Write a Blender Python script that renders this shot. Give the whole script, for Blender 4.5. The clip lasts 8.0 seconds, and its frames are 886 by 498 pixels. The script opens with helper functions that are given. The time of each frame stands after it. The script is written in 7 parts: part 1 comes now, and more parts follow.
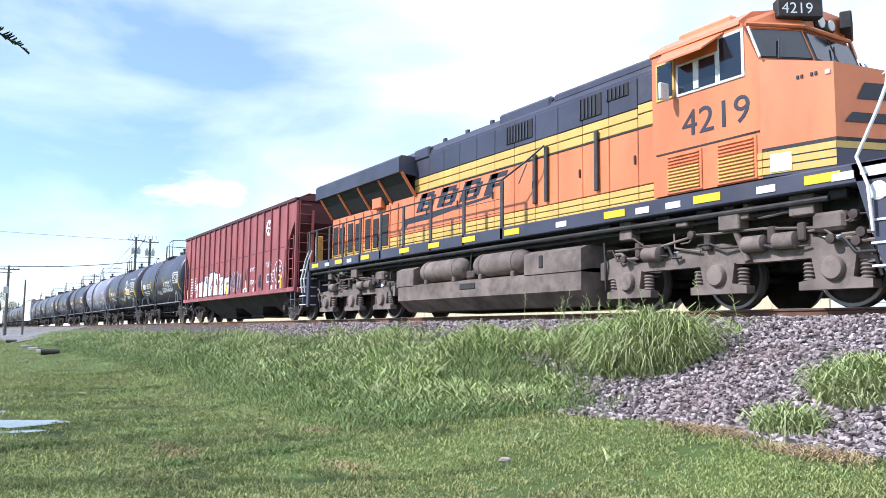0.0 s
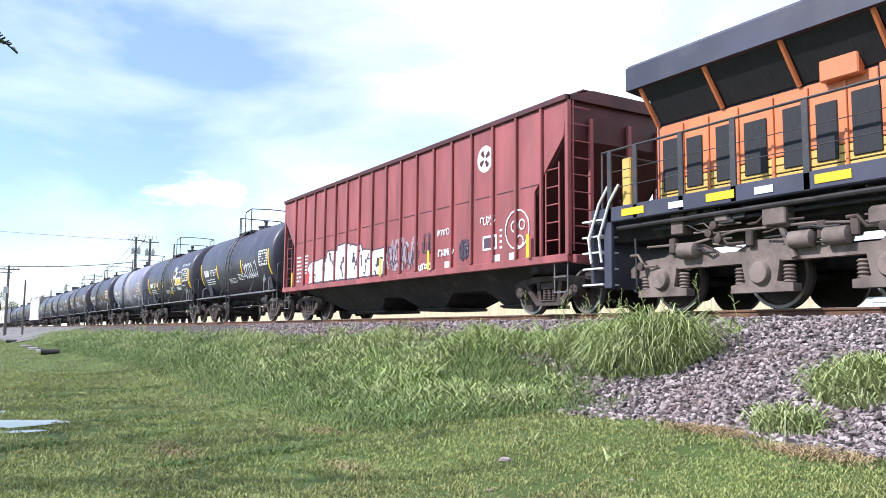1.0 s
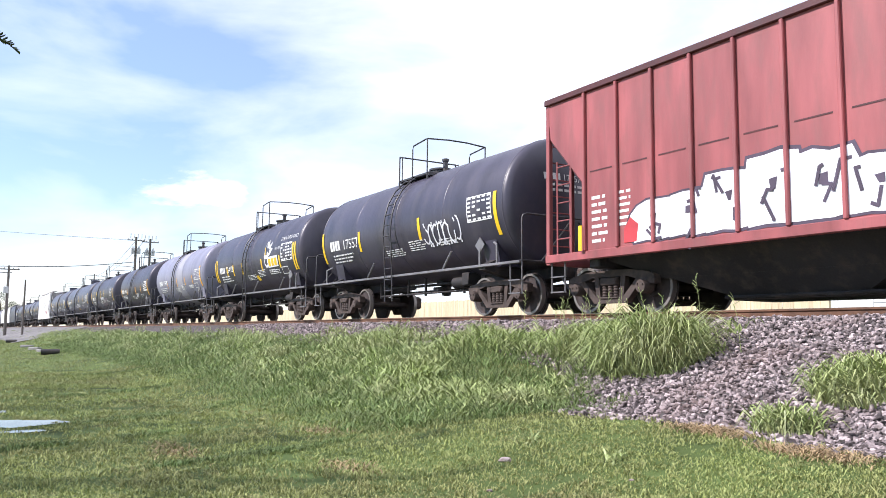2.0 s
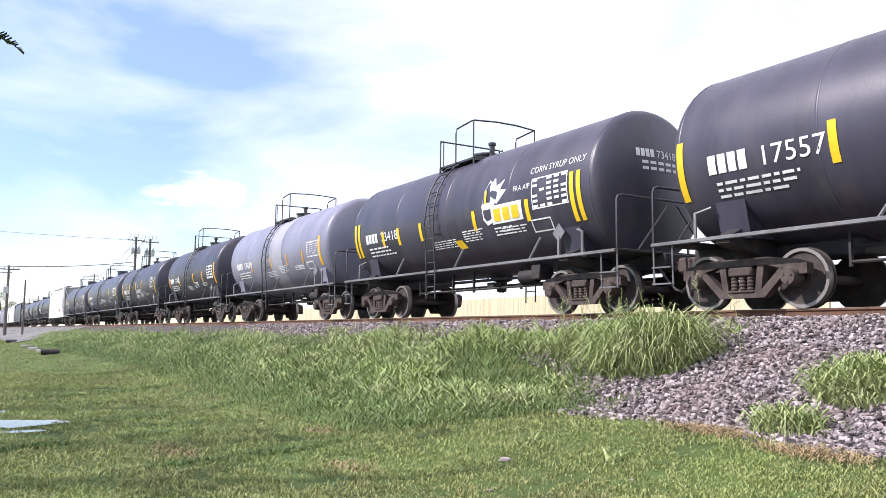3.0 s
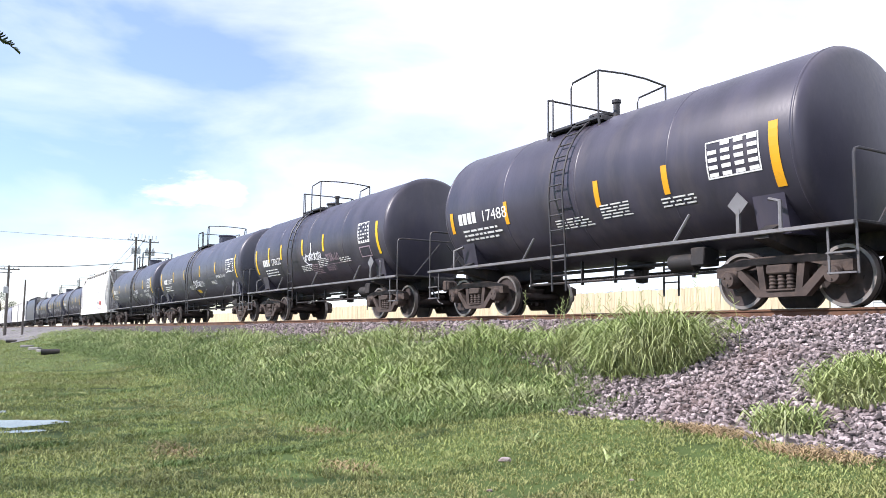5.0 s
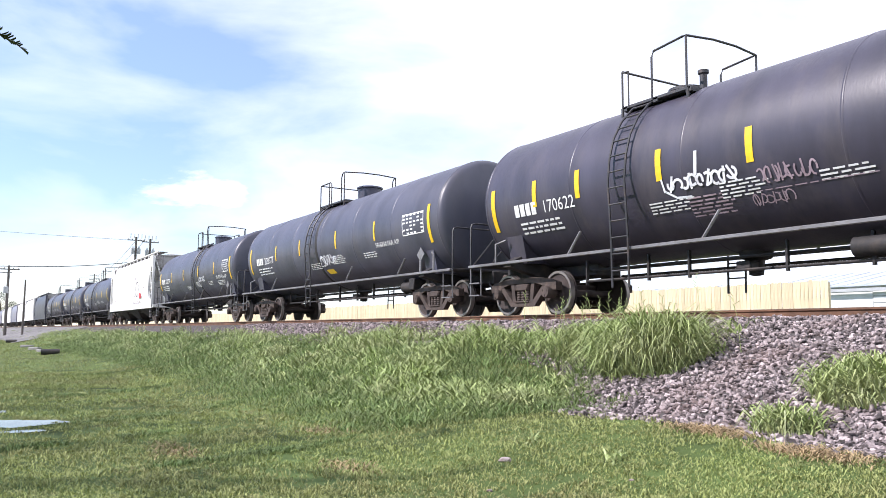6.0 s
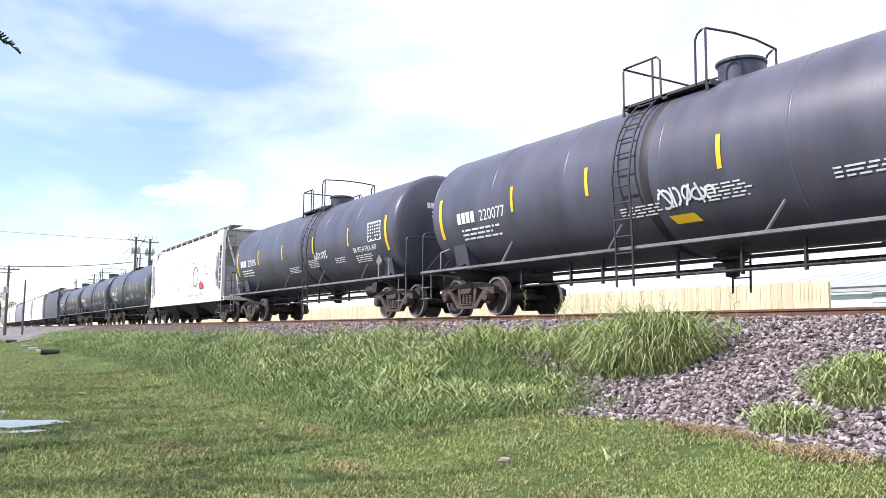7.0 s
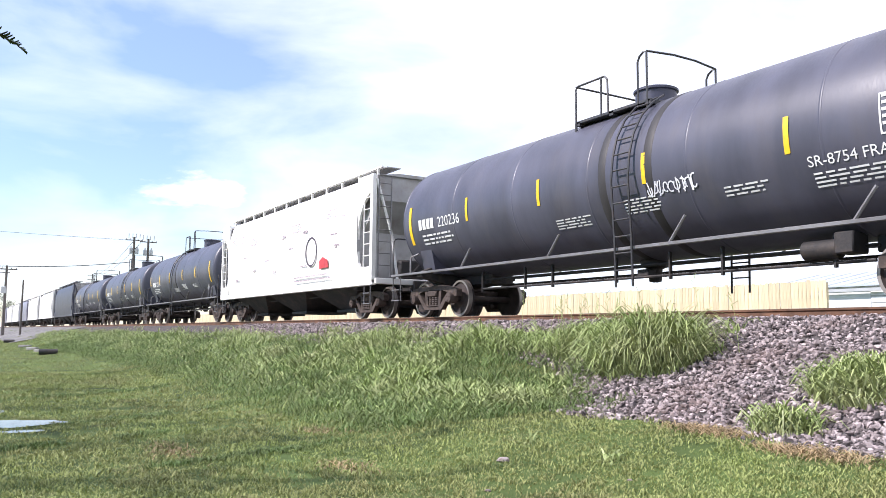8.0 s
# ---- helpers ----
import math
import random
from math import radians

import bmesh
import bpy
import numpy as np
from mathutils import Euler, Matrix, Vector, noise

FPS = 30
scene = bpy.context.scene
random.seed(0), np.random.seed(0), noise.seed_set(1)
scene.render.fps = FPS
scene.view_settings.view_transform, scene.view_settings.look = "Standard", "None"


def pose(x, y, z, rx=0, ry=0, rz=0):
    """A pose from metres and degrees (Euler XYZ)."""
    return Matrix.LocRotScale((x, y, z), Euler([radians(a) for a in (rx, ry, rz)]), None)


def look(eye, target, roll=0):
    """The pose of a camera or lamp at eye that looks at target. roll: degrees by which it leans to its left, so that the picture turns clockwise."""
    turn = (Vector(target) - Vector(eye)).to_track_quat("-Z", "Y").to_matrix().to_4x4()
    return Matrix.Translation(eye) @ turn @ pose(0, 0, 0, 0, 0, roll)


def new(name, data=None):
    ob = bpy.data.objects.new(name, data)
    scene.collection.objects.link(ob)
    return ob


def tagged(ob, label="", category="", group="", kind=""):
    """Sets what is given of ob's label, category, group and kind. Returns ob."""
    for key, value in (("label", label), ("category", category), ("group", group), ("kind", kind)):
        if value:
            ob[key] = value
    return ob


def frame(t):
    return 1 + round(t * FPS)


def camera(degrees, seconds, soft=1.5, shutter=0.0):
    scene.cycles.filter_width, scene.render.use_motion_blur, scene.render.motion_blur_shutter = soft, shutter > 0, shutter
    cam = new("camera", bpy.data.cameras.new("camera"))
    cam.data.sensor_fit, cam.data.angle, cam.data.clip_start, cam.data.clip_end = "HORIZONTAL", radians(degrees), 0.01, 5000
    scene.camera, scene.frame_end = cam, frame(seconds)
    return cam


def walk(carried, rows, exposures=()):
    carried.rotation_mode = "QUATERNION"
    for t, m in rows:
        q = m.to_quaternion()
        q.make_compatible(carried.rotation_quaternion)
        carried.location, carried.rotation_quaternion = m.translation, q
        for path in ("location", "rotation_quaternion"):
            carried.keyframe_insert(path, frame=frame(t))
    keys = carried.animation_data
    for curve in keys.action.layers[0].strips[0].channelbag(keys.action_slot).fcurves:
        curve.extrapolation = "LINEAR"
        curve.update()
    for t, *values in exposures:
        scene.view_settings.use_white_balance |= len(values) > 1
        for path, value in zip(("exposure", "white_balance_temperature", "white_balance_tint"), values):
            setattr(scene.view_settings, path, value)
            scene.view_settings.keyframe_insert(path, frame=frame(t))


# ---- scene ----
# The track runs along x, the train travels towards +x; the camera stands south of it and looks west-north-west.
YT = 11.65          # track centre
ZR = 1.68           # top of rail
EYE = (0.0, 0.0, 1.25)
LENS = 58.01


def heading(turn=0.0, tilt=6.027):
    a = radians(31.275 + turn)
    e = radians(tilt)
    return look(EYE, (EYE[0] - math.cos(a) * math.cos(e), EYE[1] + math.sin(a) * math.cos(e), EYE[2] + math.sin(e)), 0.596)


cam = camera(LENS, 8.0, soft=0.55)
walk(cam, [(0.0, heading()), (7.8, heading()), (8.0, heading(0.12))], exposures=[(0.0, 0.26, 6000, 14), (0.6, 0.26, 6050, 14), (1.5, 0.26, 6450, 17), (2.4, 0.26, 6550, 18), (8.0, 0.26, 6550, 18)])

# ---- world and sun ----
SUN_TO = Vector((-0.30, -0.82, 0.76)).normalized()      # towards the sun
elev = math.asin(SUN_TO.z)
world = bpy.data.worlds.new("world")
scene.world = world
world.use_nodes = True
wn, wl = world.node_tree.nodes, world.node_tree.links
wn.clear()


def wnode(kind, **sets):
    n = wn.new(kind)
    for k, v in sets.items():
        n.inputs[k].default_value = v
    return n


sky = wn.new("ShaderNodeTexSky")
sky.sky_type, sky.sun_disc = "NISHITA", False
sky.sun_elevation, sky.sun_rotation = elev, math.atan2(SUN_TO.x, SUN_TO.y)
sky.air_density, sky.dust_density, sky.ozone_density = 1.1, 0.15, 3.0
wco = wn.new("ShaderNodeTexCoord")
wmap = wn.new("ShaderNodeMapping")
wmap.inputs["Scale"].default_value = (1.0, 1.0, 3.2)
wl.new(wco.outputs["Generated"], wmap.inputs["Vector"])
cl = wnode("ShaderNodeTexNoise", Scale=2.9, Detail=9.0, Roughness=0.52, Distortion=0.35)
wl.new(wmap.outputs[0], cl.inputs["Vector"])
# cloud cover thickens towards the north
wdot = wn.new("ShaderNodeVectorMath")
wdot.operation = "DOT_PRODUCT"
wdot.inputs[1].default_value = (0.55, 0.83, 0.12)
wl.new(wco.outputs["Generated"], wdot.inputs[0])
wadd = wn.new("ShaderNodeMath")
wadd.operation = "MULTIPLY_ADD"
wadd.inputs[1].default_value = 0.42
wl.new(wdot.outputs["Value"], wadd.inputs[0])
wl.new(cl.outputs["Fac"], wadd.inputs[2])
cramp = wn.new("ShaderNodeValToRGB")
cramp.color_ramp.elements[0].position, cramp.color_ramp.elements[1].position = 0.22, 0.66
cramp.color_ramp.elements[0].color = (0.24, 0.24, 0.24, 1)
wl.new(wadd.outputs[0], cramp.inputs["Fac"])
# a small white heap cloud low in the west
wheap = wn.new("ShaderNodeMapping")
wheap.vector_type = "TEXTURE"
wheap.inputs["Location"].default_value = (-0.955, 0.242, 0.166)
wheap.inputs["Rotation"].default_value = (0, 0, radians(-14))
wheap.inputs["Scale"].default_value = (0.13, 0.062, 0.024)
wl.new(wco.outputs["Generated"], wheap.inputs["Vector"])
wlen = wn.new("ShaderNodeVectorMath")
wlen.operation = "LENGTH"
wl.new(wheap.outputs[0], wlen.inputs[0])
puff = wnode("ShaderNodeTexNoise", Scale=16.0, Detail=7.0, Roughness=0.6)
wl.new(wmap.outputs[0], puff.inputs["Vector"])
wpuff = wn.new("ShaderNodeMath")
wpuff.operation = "MULTIPLY_ADD"
wpuff.inputs[1].default_value = 2.2
wl.new(puff.outputs["Fac"], wpuff.inputs[0])
wl.new(wlen.outputs["Value"], wpuff.inputs[2])
hramp = wn.new("ShaderNodeMapRange")
hramp.inputs[1].default_value, hramp.inputs[2].default_value = 2.30, 1.45
wl.new(wpuff.outputs[0], hramp.inputs[0])
wmax = wn.new("ShaderNodeMath")
wmax.operation = "MAXIMUM"
wl.new(cramp.outputs["Color"], wmax.inputs[0])
wl.new(hramp.outputs[0], wmax.inputs[1])
wmix = wn.new("ShaderNodeMix")
wmix.data_type = "RGBA"
wmix.inputs[7].default_value = (10.9, 11.9, 13.4, 1)
wl.new(wmax.outputs[0], wmix.inputs[0])
whue = wnode("ShaderNodeHueSaturation", Saturation=1.3, Value=1.6)
wl.new(sky.outputs[0], whue.inputs["Color"])
wl.new(whue.outputs[0], wmix.inputs[6])
wbg = wnode("ShaderNodeBackground", Strength=0.10)
wl.new(wmix.outputs[2], wbg.inputs["Color"])
wout = wn.new("ShaderNodeOutputWorld")
wl.new(wbg.outputs[0], wout.inputs["Surface"])

sun = new("sun", bpy.data.lights.new("sun", "SUN"))
sun.data.energy, sun.data.angle, sun.data.color = 5.0, radians(0.7), (1.0, 0.975, 0.95)
sun.matrix_basis = look((0, 0, 30), tuple(Vector((0, 0, 30)) - SUN_TO))


# ---- materials ----
def material(name, col, rough=0.6, metal=0.0, var=0.25, vscale=1.2, dirt=None, damt=0.5, dscale=0.8, dlow=0.5, stretch=(1, 1, 1),
             bump=0.15, bscale=30.0, island=0.0, obj_rand=0.0, spec=0.5, col2=None):
    """Paint or earth: base colour varied at two scales, with dirt of its own shape and fine relief."""
    m = bpy.data.materials.new(name)
    m.use_nodes = True
    n, l = m.node_tree.nodes, m.node_tree.links
    b = n["Principled BSDF"]
    b.inputs["Metallic"].default_value = metal
    b.inputs["Specular IOR Level"].default_value = spec
    tc = n.new("ShaderNodeTexCoord")
    mp = n.new("ShaderNodeMapping")
    mp.inputs["Scale"].default_value = stretch
    l.new(tc.outputs["Object"], mp.inputs["Vector"])
    n1 = n.new("ShaderNodeTexNoise")
    n1.inputs["Scale"].default_value, n1.inputs["Detail"].default_value = vscale, 6.0
    l.new(mp.outputs[0], n1.inputs["Vector"])
    mx = n.new("ShaderNodeMix")
    mx.data_type = "RGBA"
    c2 = col2 or tuple(c * (1 - 1.6 * var) for c in col)
    mx.inputs[6].default_value = (*[min(1, c * (1 + var)) for c in col], 1)
    mx.inputs[7].default_value = (*[max(0, c) for c in c2], 1)
    r1 = n.new("ShaderNodeMapRange")
    r1.inputs[1].default_value, r1.inputs[2].default_value = 0.32, 0.68
    l.new(n1.outputs["Fac"], r1.inputs[0])
    l.new(r1.outputs[0], mx.inputs[0])
    out = mx.outputs[2]
    n2 = n.new("ShaderNodeTexNoise")
    n2.inputs["Scale"].default_value, n2.inputs["Detail"].default_value = bscale, 4.0
    l.new(mp.outputs[0], n2.inputs["Vector"])
    if island or obj_rand:
        if obj_rand:
            src = n.new("ShaderNodeObjectInfo").outputs["Random"]
        else:
            src = n.new("ShaderNodeNewGeometry").outputs["Random Per Island"]
        hs = n.new("ShaderNodeHueSaturation")
        rr = n.new("ShaderNodeMapRange")
        k = island or obj_rand
        rr.inputs[3].default_value, rr.inputs[4].default_value = 1 - k, 1 + k
        l.new(src, rr.inputs[0])
        l.new(rr.outputs[0], hs.inputs["Value"])
        l.new(out, hs.inputs["Color"])
        out = hs.outputs[0]
    if dirt:
        n3 = n.new("ShaderNodeTexNoise")
        n3.inputs["Scale"].default_value, n3.inputs["Detail"].default_value, n3.inputs["Roughness"].default_value = dscale, 9.0, 0.65
        l.new(mp.outputs[0], n3.inputs["Vector"])
        r3 = n.new("ShaderNodeMapRange")
        r3.inputs[1].default_value, r3.inputs[2].default_value = dlow, dlow + 0.18
        r3.inputs[4].default_value = damt
        l.new(n3.outputs["Fac"], r3.inputs[0])
        md = n.new("ShaderNodeMix")
        md.data_type = "RGBA"
        md.inputs[7].default_value = (*dirt, 1)
        l.new(r3.outputs[0], md.inputs[0])
        l.new(out, md.inputs[6])
        out = md.outputs[2]
    l.new(out, b.inputs["Base Color"])
    rg = n.new("ShaderNodeMapRange")
    rg.inputs[3].default_value, rg.inputs[4].default_value = max(0.02, rough - 0.12), min(1, rough + 0.12)
    l.new(n2.outputs["Fac"], rg.inputs[0])
    l.new(rg.outputs[0], b.inputs["Roughness"])
    if bump:
        bp = n.new("ShaderNodeBump")
        bp.inputs["Strength"].default_value, bp.inputs["Distance"].default_value = bump, 0.02
        l.new(n2.outputs["Fac"], bp.inputs["Height"])
        l.new(bp.outputs[0], b.inputs["Normal"])
    return m


M_LAWN = material("lawn", (0.085, 0.125, 0.036), 0.9, var=0.35, vscale=0.55, dirt=(0.20, 0.15, 0.075), damt=0.6, dscale=0.9, dlow=0.60, bump=0.8, bscale=38, spec=0.2)
M_EARTH = material("earth_gravel", (0.105, 0.092, 0.088), 0.95, var=0.3, vscale=9, dirt=(0.10, 0.09, 0.085), damt=0.6, dscale=25, bump=0.9, bscale=45, spec=0.2)
M_STONE = material("ballast_stone", (0.300, 0.250, 0.245), 0.85, var=0.3, vscale=14, dirt=(0.21, 0.145, 0.13), damt=0.5, dscale=0.9, dlow=0.48, bump=0.4, bscale=60, island=0.85, spec=0.3)
M_RAIL = material("rail_rust", (0.17, 0.085, 0.05), 0.75, 0.2, var=0.25, vscale=3, dirt=(0.09, 0.05, 0.035), dscale=6, bump=0.3)
M_RAILTOP = material("rail_steel", (0.55, 0.53, 0.51), 0.3, 1.0, var=0.1, bump=0.03)
M_TIE = material("tie_wood", (0.085, 0.065, 0.05), 0.9, var=0.3, vscale=5, stretch=(6, 1, 6), bump=0.6)
M_BLACK = material("tank_black", (0.053, 0.048, 0.071), 0.42, var=0.22, vscale=0.9, dirt=(0.10, 0.085, 0.09), damt=0.45, dscale=1.1, dlow=0.5, stretch=(1.6, 1, 0.45), bump=0.05, bscale=18)
# tank black made lighter and bluer: sky sheen put into the colour
M_SKYBLACK = material("tank_sky_sheen_black", (0.080, 0.080, 0.110), 0.42, var=0.2, vscale=0.9, dirt=(0.10, 0.09, 0.10), damt=0.45, dscale=1.1, dlow=0.5, stretch=(1.6, 1, 0.45), bump=0.05, bscale=18)
M_GREY = material("tank_grey", (0.225, 0.22, 0.285), 0.45, var=0.12, vscale=0.8, dirt=(0.13, 0.12, 0.12), damt=0.45, dscale=1.0, dlow=0.52, stretch=(1.6, 1, 0.5), bump=0.05, bscale=18)
M_RED = material("hopper_red", (0.335, 0.088, 0.090), 0.55, var=0.2, vscale=0.9, dirt=(0.22, 0.085, 0.08), damt=0.55, dscale=1.4, dlow=0.48, stretch=(2.4, 1, 0.5), bump=0.06)
M_WHITE = material("hopper_white", (0.80, 0.78, 0.75), 0.55, var=0.06, vscale=0.8, dirt=(0.45, 0.36, 0.28), damt=0.5, dscale=1.6, dlow=0.60, stretch=(2.2, 1, 0.5), bump=0.05)
M_ORANGE = material("orange_paint", (0.70, 0.21, 0.082), 0.40, var=0.1, vscale=0.8, dirt=(0.42, 0.13, 0.05), damt=0.5, dscale=1.4, dlow=0.54, stretch=(2, 1, 0.6), bump=0.03, bscale=14)
M_YELLOW = material("yellow_paint", (0.63, 0.42, 0.11), 0.45, var=0.08, dirt=(0.40, 0.25, 0.06), damt=0.5, dscale=2.0, dlow=0.54, bump=0.02)
M_NAVY = material("hood_black", (0.050, 0.051, 0.080), 0.45, var=0.2, vscale=0.8, dirt=(0.10, 0.09, 0.09), damt=0.4, dscale=1.5, dlow=0.52, bump=0.04)
M_UNDER = material("underframe_black", (0.026, 0.024, 0.025), 0.7, var=0.3, dirt=(0.09, 0.065, 0.05), damt=0.6, dscale=3, dlow=0.5, bump=0.2)
M_TRUCK = material("truck_steel", (0.075, 0.055, 0.047), 0.8, 0.1, var=0.3, vscale=3, dirt=(0.13, 0.09, 0.07), damt=0.6, dscale=4, dlow=0.5, bump=0.3)
M_LOCOTRUCK = material("dusty_grey_steel", (0.195, 0.152, 0.130), 0.8, 0.0, var=0.25, vscale=2, dirt=(0.075, 0.055, 0.045), damt=0.7, dscale=3, dlow=0.5, bump=0.2)
M_WHEEL = material("wheel_steel", (0.050, 0.037, 0.034), 0.75, 0.0, var=0.3, vscale=4, dirt=(0.085, 0.05, 0.038), damt=0.5, dscale=5, bump=0.15)
M_TREAD = material("wheel_tread", (0.30, 0.27, 0.25), 0.5, 0.8, var=0.1, bump=0.02)


# ---- mesh tools ----
class Shape:
    """Collects faces of one part."""

    def __init__(self):
        self.v, self.f, self.s, self.k, self.slot = [], [], [], [], 0

    def face(self, idx, smooth=False):
        self.f.append(idx)
        self.s.append(smooth)
        self.k.append(self.slot)

    def box(self, x0, x1, y0, y1, z0, z1, c=0.0):
        """A box, with chamfered edges where c > 0."""
        if x1 < x0:
            x0, x1 = x1, x0
        if y1 < y0:
            y0, y1 = y1, y0
        if z1 < z0:
            z0, z1 = z1, z0
        o = len(self.v)
        if c <= 0:
            self.v += [(x, y, z) for x in (x0, x1) for y in (y0, y1) for z in (z0, z1)]
            for q in ((0, 1, 3, 2), (4, 6, 7, 5), (0, 4, 5, 1), (2, 3, 7, 6), (0, 2, 6, 4), (1, 5, 7, 3)):
                self.face([o + i for i in q])
            return self
        c = min(c, (x1 - x0) * 0.45, (y1 - y0) * 0.45, (z1 - z0) * 0.45)
        bm = bmesh.new()
        bmesh.ops.create_cube(bm, size=1.0)
        for v in bm.verts:
            v.co = Vector(((x0 + x1) / 2 + v.co.x * (x1 - x0), (y0 + y1) / 2 + v.co.y * (y1 - y0), (z0 + z1) / 2 + v.co.z * (z1 - z0)))
        bmesh.ops.bevel(bm, geom=bm.edges[:], offset=c, segments=1, affect="EDGES")
        return self.add(bm)

    def add(self, bm, smooth=False):
        o = len(self.v)
        bm.verts.index_update()
        self.v += [tuple(v.co) for v in bm.verts]
        for f in bm.faces:
            self.face([o + v.index for v in f.verts], smooth)
        bm.free()
        return self

    def prism(self, poly, axis, a0, a1):
        """A polygon swept along an axis: for 'y' the polygon is (x, z), for 'x' it is (y, z), for 'z' it is (x, y)."""
        o, n = len(self.v), len(poly)
        for a in (a0, a1):
            for p, q in poly:
                self.v.append({"y": (p, a, q), "x": (a, p, q), "z": (p, q, a)}[axis])
        for i in range(n):
            j = (i + 1) % n
            self.face([o + i, o + j, o + n + j, o + n + i])
        self.face([o + i for i in range(n)][::-1])
        self.face([o + n + i for i in range(n)])
        return self

    def tube(self, pts, r, seg=6, smooth=True, caps=True):
        """A round bar along a line of points."""
        o = len(self.v)
        pts = [Vector(p) for p in pts]
        up = None
        for i, p in enumerate(pts):
            d = (pts[min(i + 1, len(pts) - 1)] - pts[max(i - 1, 0)]).normalized()
            if up is None or abs(up.dot(d)) > 0.95:
                up = Vector((0, 0, 1)) if abs(d.z) < 0.9 else Vector((1, 0, 0))
            a = d.cross(up).normalized()
            b = a.cross(d)
            rr = r[i] if isinstance(r, (list, tuple)) else r
            for k in range(seg):
                t = 2 * math.pi * k / seg
                self.v.append(tuple(p + rr * (math.cos(t) * a + math.sin(t) * b)))
        for i in range(len(pts) - 1):
            for k in range(seg):
                k2 = (k + 1) % seg
                self.face([o + i * seg + k, o + i * seg + k2, o + (i + 1) * seg + k2, o + (i + 1) * seg + k], smooth)
        if caps:
            self.face([o + k for k in range(seg)])
            self.face([o + (len(pts) - 1) * seg + k for k in range(seg)][::-1])
        return self

    def lathe(self, prof, axis="x", centre=(0, 0, 0), seg=32, smooth=True, caps=True):
        """Turns a profile of (along, radius) about an axis."""
        o = len(self.v)
        cx, cy, cz = centre
        for a, r in prof:
            for k in range(seg):
                t = 2 * math.pi * k / seg
                u, w = r * math.cos(t), r * math.sin(t)
                self.v.append({"x": (cx + a, cy + u, cz + w), "y": (cx + u, cy + a, cz + w), "z": (cx + u, cy + w, cz + a)}[axis])
        n = len(prof)
        for i in range(n - 1):
            for k in range(seg):
                k2 = (k + 1) % seg
                self.face([o + i * seg + k, o + i * seg + k2, o + (i + 1) * seg + k2, o + (i + 1) * seg + k], smooth)
        if caps:
            self.face([o + k for k in range(seg)])
            self.face([o + (n - 1) * seg + k for k in range(seg)])
        return self

    def mesh(self, name, *mats):
        me = bpy.data.meshes.new(name)
        me.from_pydata(self.v, [], self.f)
        me.polygons.foreach_set("use_smooth", self.s)
        me.polygons.foreach_set("material_index", self.k)
        bm = bmesh.new()
        bm.from_mesh(me)
        bmesh.ops.recalc_face_normals(bm, faces=bm.faces[:])
        bm.to_mesh(me)
        bm.free()
        for m in mats:
            me.materials.append(m)
        if any(self.s):
            me.set_sharp_from_angle(angle=radians(40))
        return me


def part(name, shape, mat, parent=None, label="", at=None):
    mats = mat if isinstance(mat, tuple) else (mat,)
    ob = new(name, shape.mesh(name, *mats) if isinstance(shape, Shape) else shape)
    ob.parent = parent
    if at is not None:
        ob.matrix_basis = at
    if label:
        ob["label"] = label
    return ob


def thing(name, label, category, at=None, group="", kind=""):
    ob = new(name)
    ob.empty_display_size = 0.3
    if at is not None:
        ob.matrix_basis = at
    return tagged(ob, label, category, group, kind)


def grid_mesh(name, xs, ys, height, mat):
    v = [(x, y, height(x, y)) for x in xs for y in ys]
    ny = len(ys)
    f = [(i * ny + j, (i + 1) * ny + j, (i + 1) * ny + j + 1, i * ny + j + 1) for i in range(len(xs) - 1) for j in range(ny - 1)]
    me = bpy.data.meshes.new(name)
    me.from_pydata(v, [], f)
    me.polygons.foreach_set("use_smooth", [True] * len(f))
    me.materials.append(mat)
    return me


def ramp(a, b, t):
    t = max(0.0, min(1.0, (t - a) / (b - a)))
    return t * t * (3 - 2 * t)


# ---- ground and track ----
def toe(x):
    """Where the ballast shoulder meets the bank."""
    return 6.45 + 0.15 * ramp(-4.1, -5.7, x) + 1.6 * ramp(-7.6, -9.6, x) + 0.22 * noise.noise(Vector((x * 0.6, 3.0, 0)))


def lawn_height(x, y):
    z = 0.05 * noise.noise(Vector((x * 0.3, y * 0.3, 0))) + 0.015 * noise.noise(Vector((x * 1.7, y * 1.7, 5)))
    z += 0.32 * ramp(3.2, 6.4, y) + 0.78 * ramp(4.9, 8.9, y) * ramp(-7.5, -12.0, x)
    return z


def ballast_height(x, y):
    e = abs(y - YT)
    z = ZR - 0.185 - max(0.0, e - 1.75) * 0.365
    base = toe(x) if y < YT else 2 * YT - 7.6
    if e > abs(base - YT):
        z -= (e - abs(base - YT)) * 0.6
    return z + 0.035 * noise.noise(Vector((x * 2.1, y * 2.1, 2))) + 0.02 * noise.noise(Vector((x * 6, y * 6, 7)))


def far_ground(x, y):
    """Beyond the track the ground stands higher."""
    return 0.35 + 0.87 * ramp(14.5, 19.0, y) + 0.04 * noise.noise(Vector((x * 0.2, y * 0.2, 3)))


def steps(a, b, d0, growth):
    out, d = [a], d0
    s = 1 if b > a else -1
    while (b - out[-1]) * s > 0:
        out.append(out[-1] + s * d)
        d *= growth
    return out


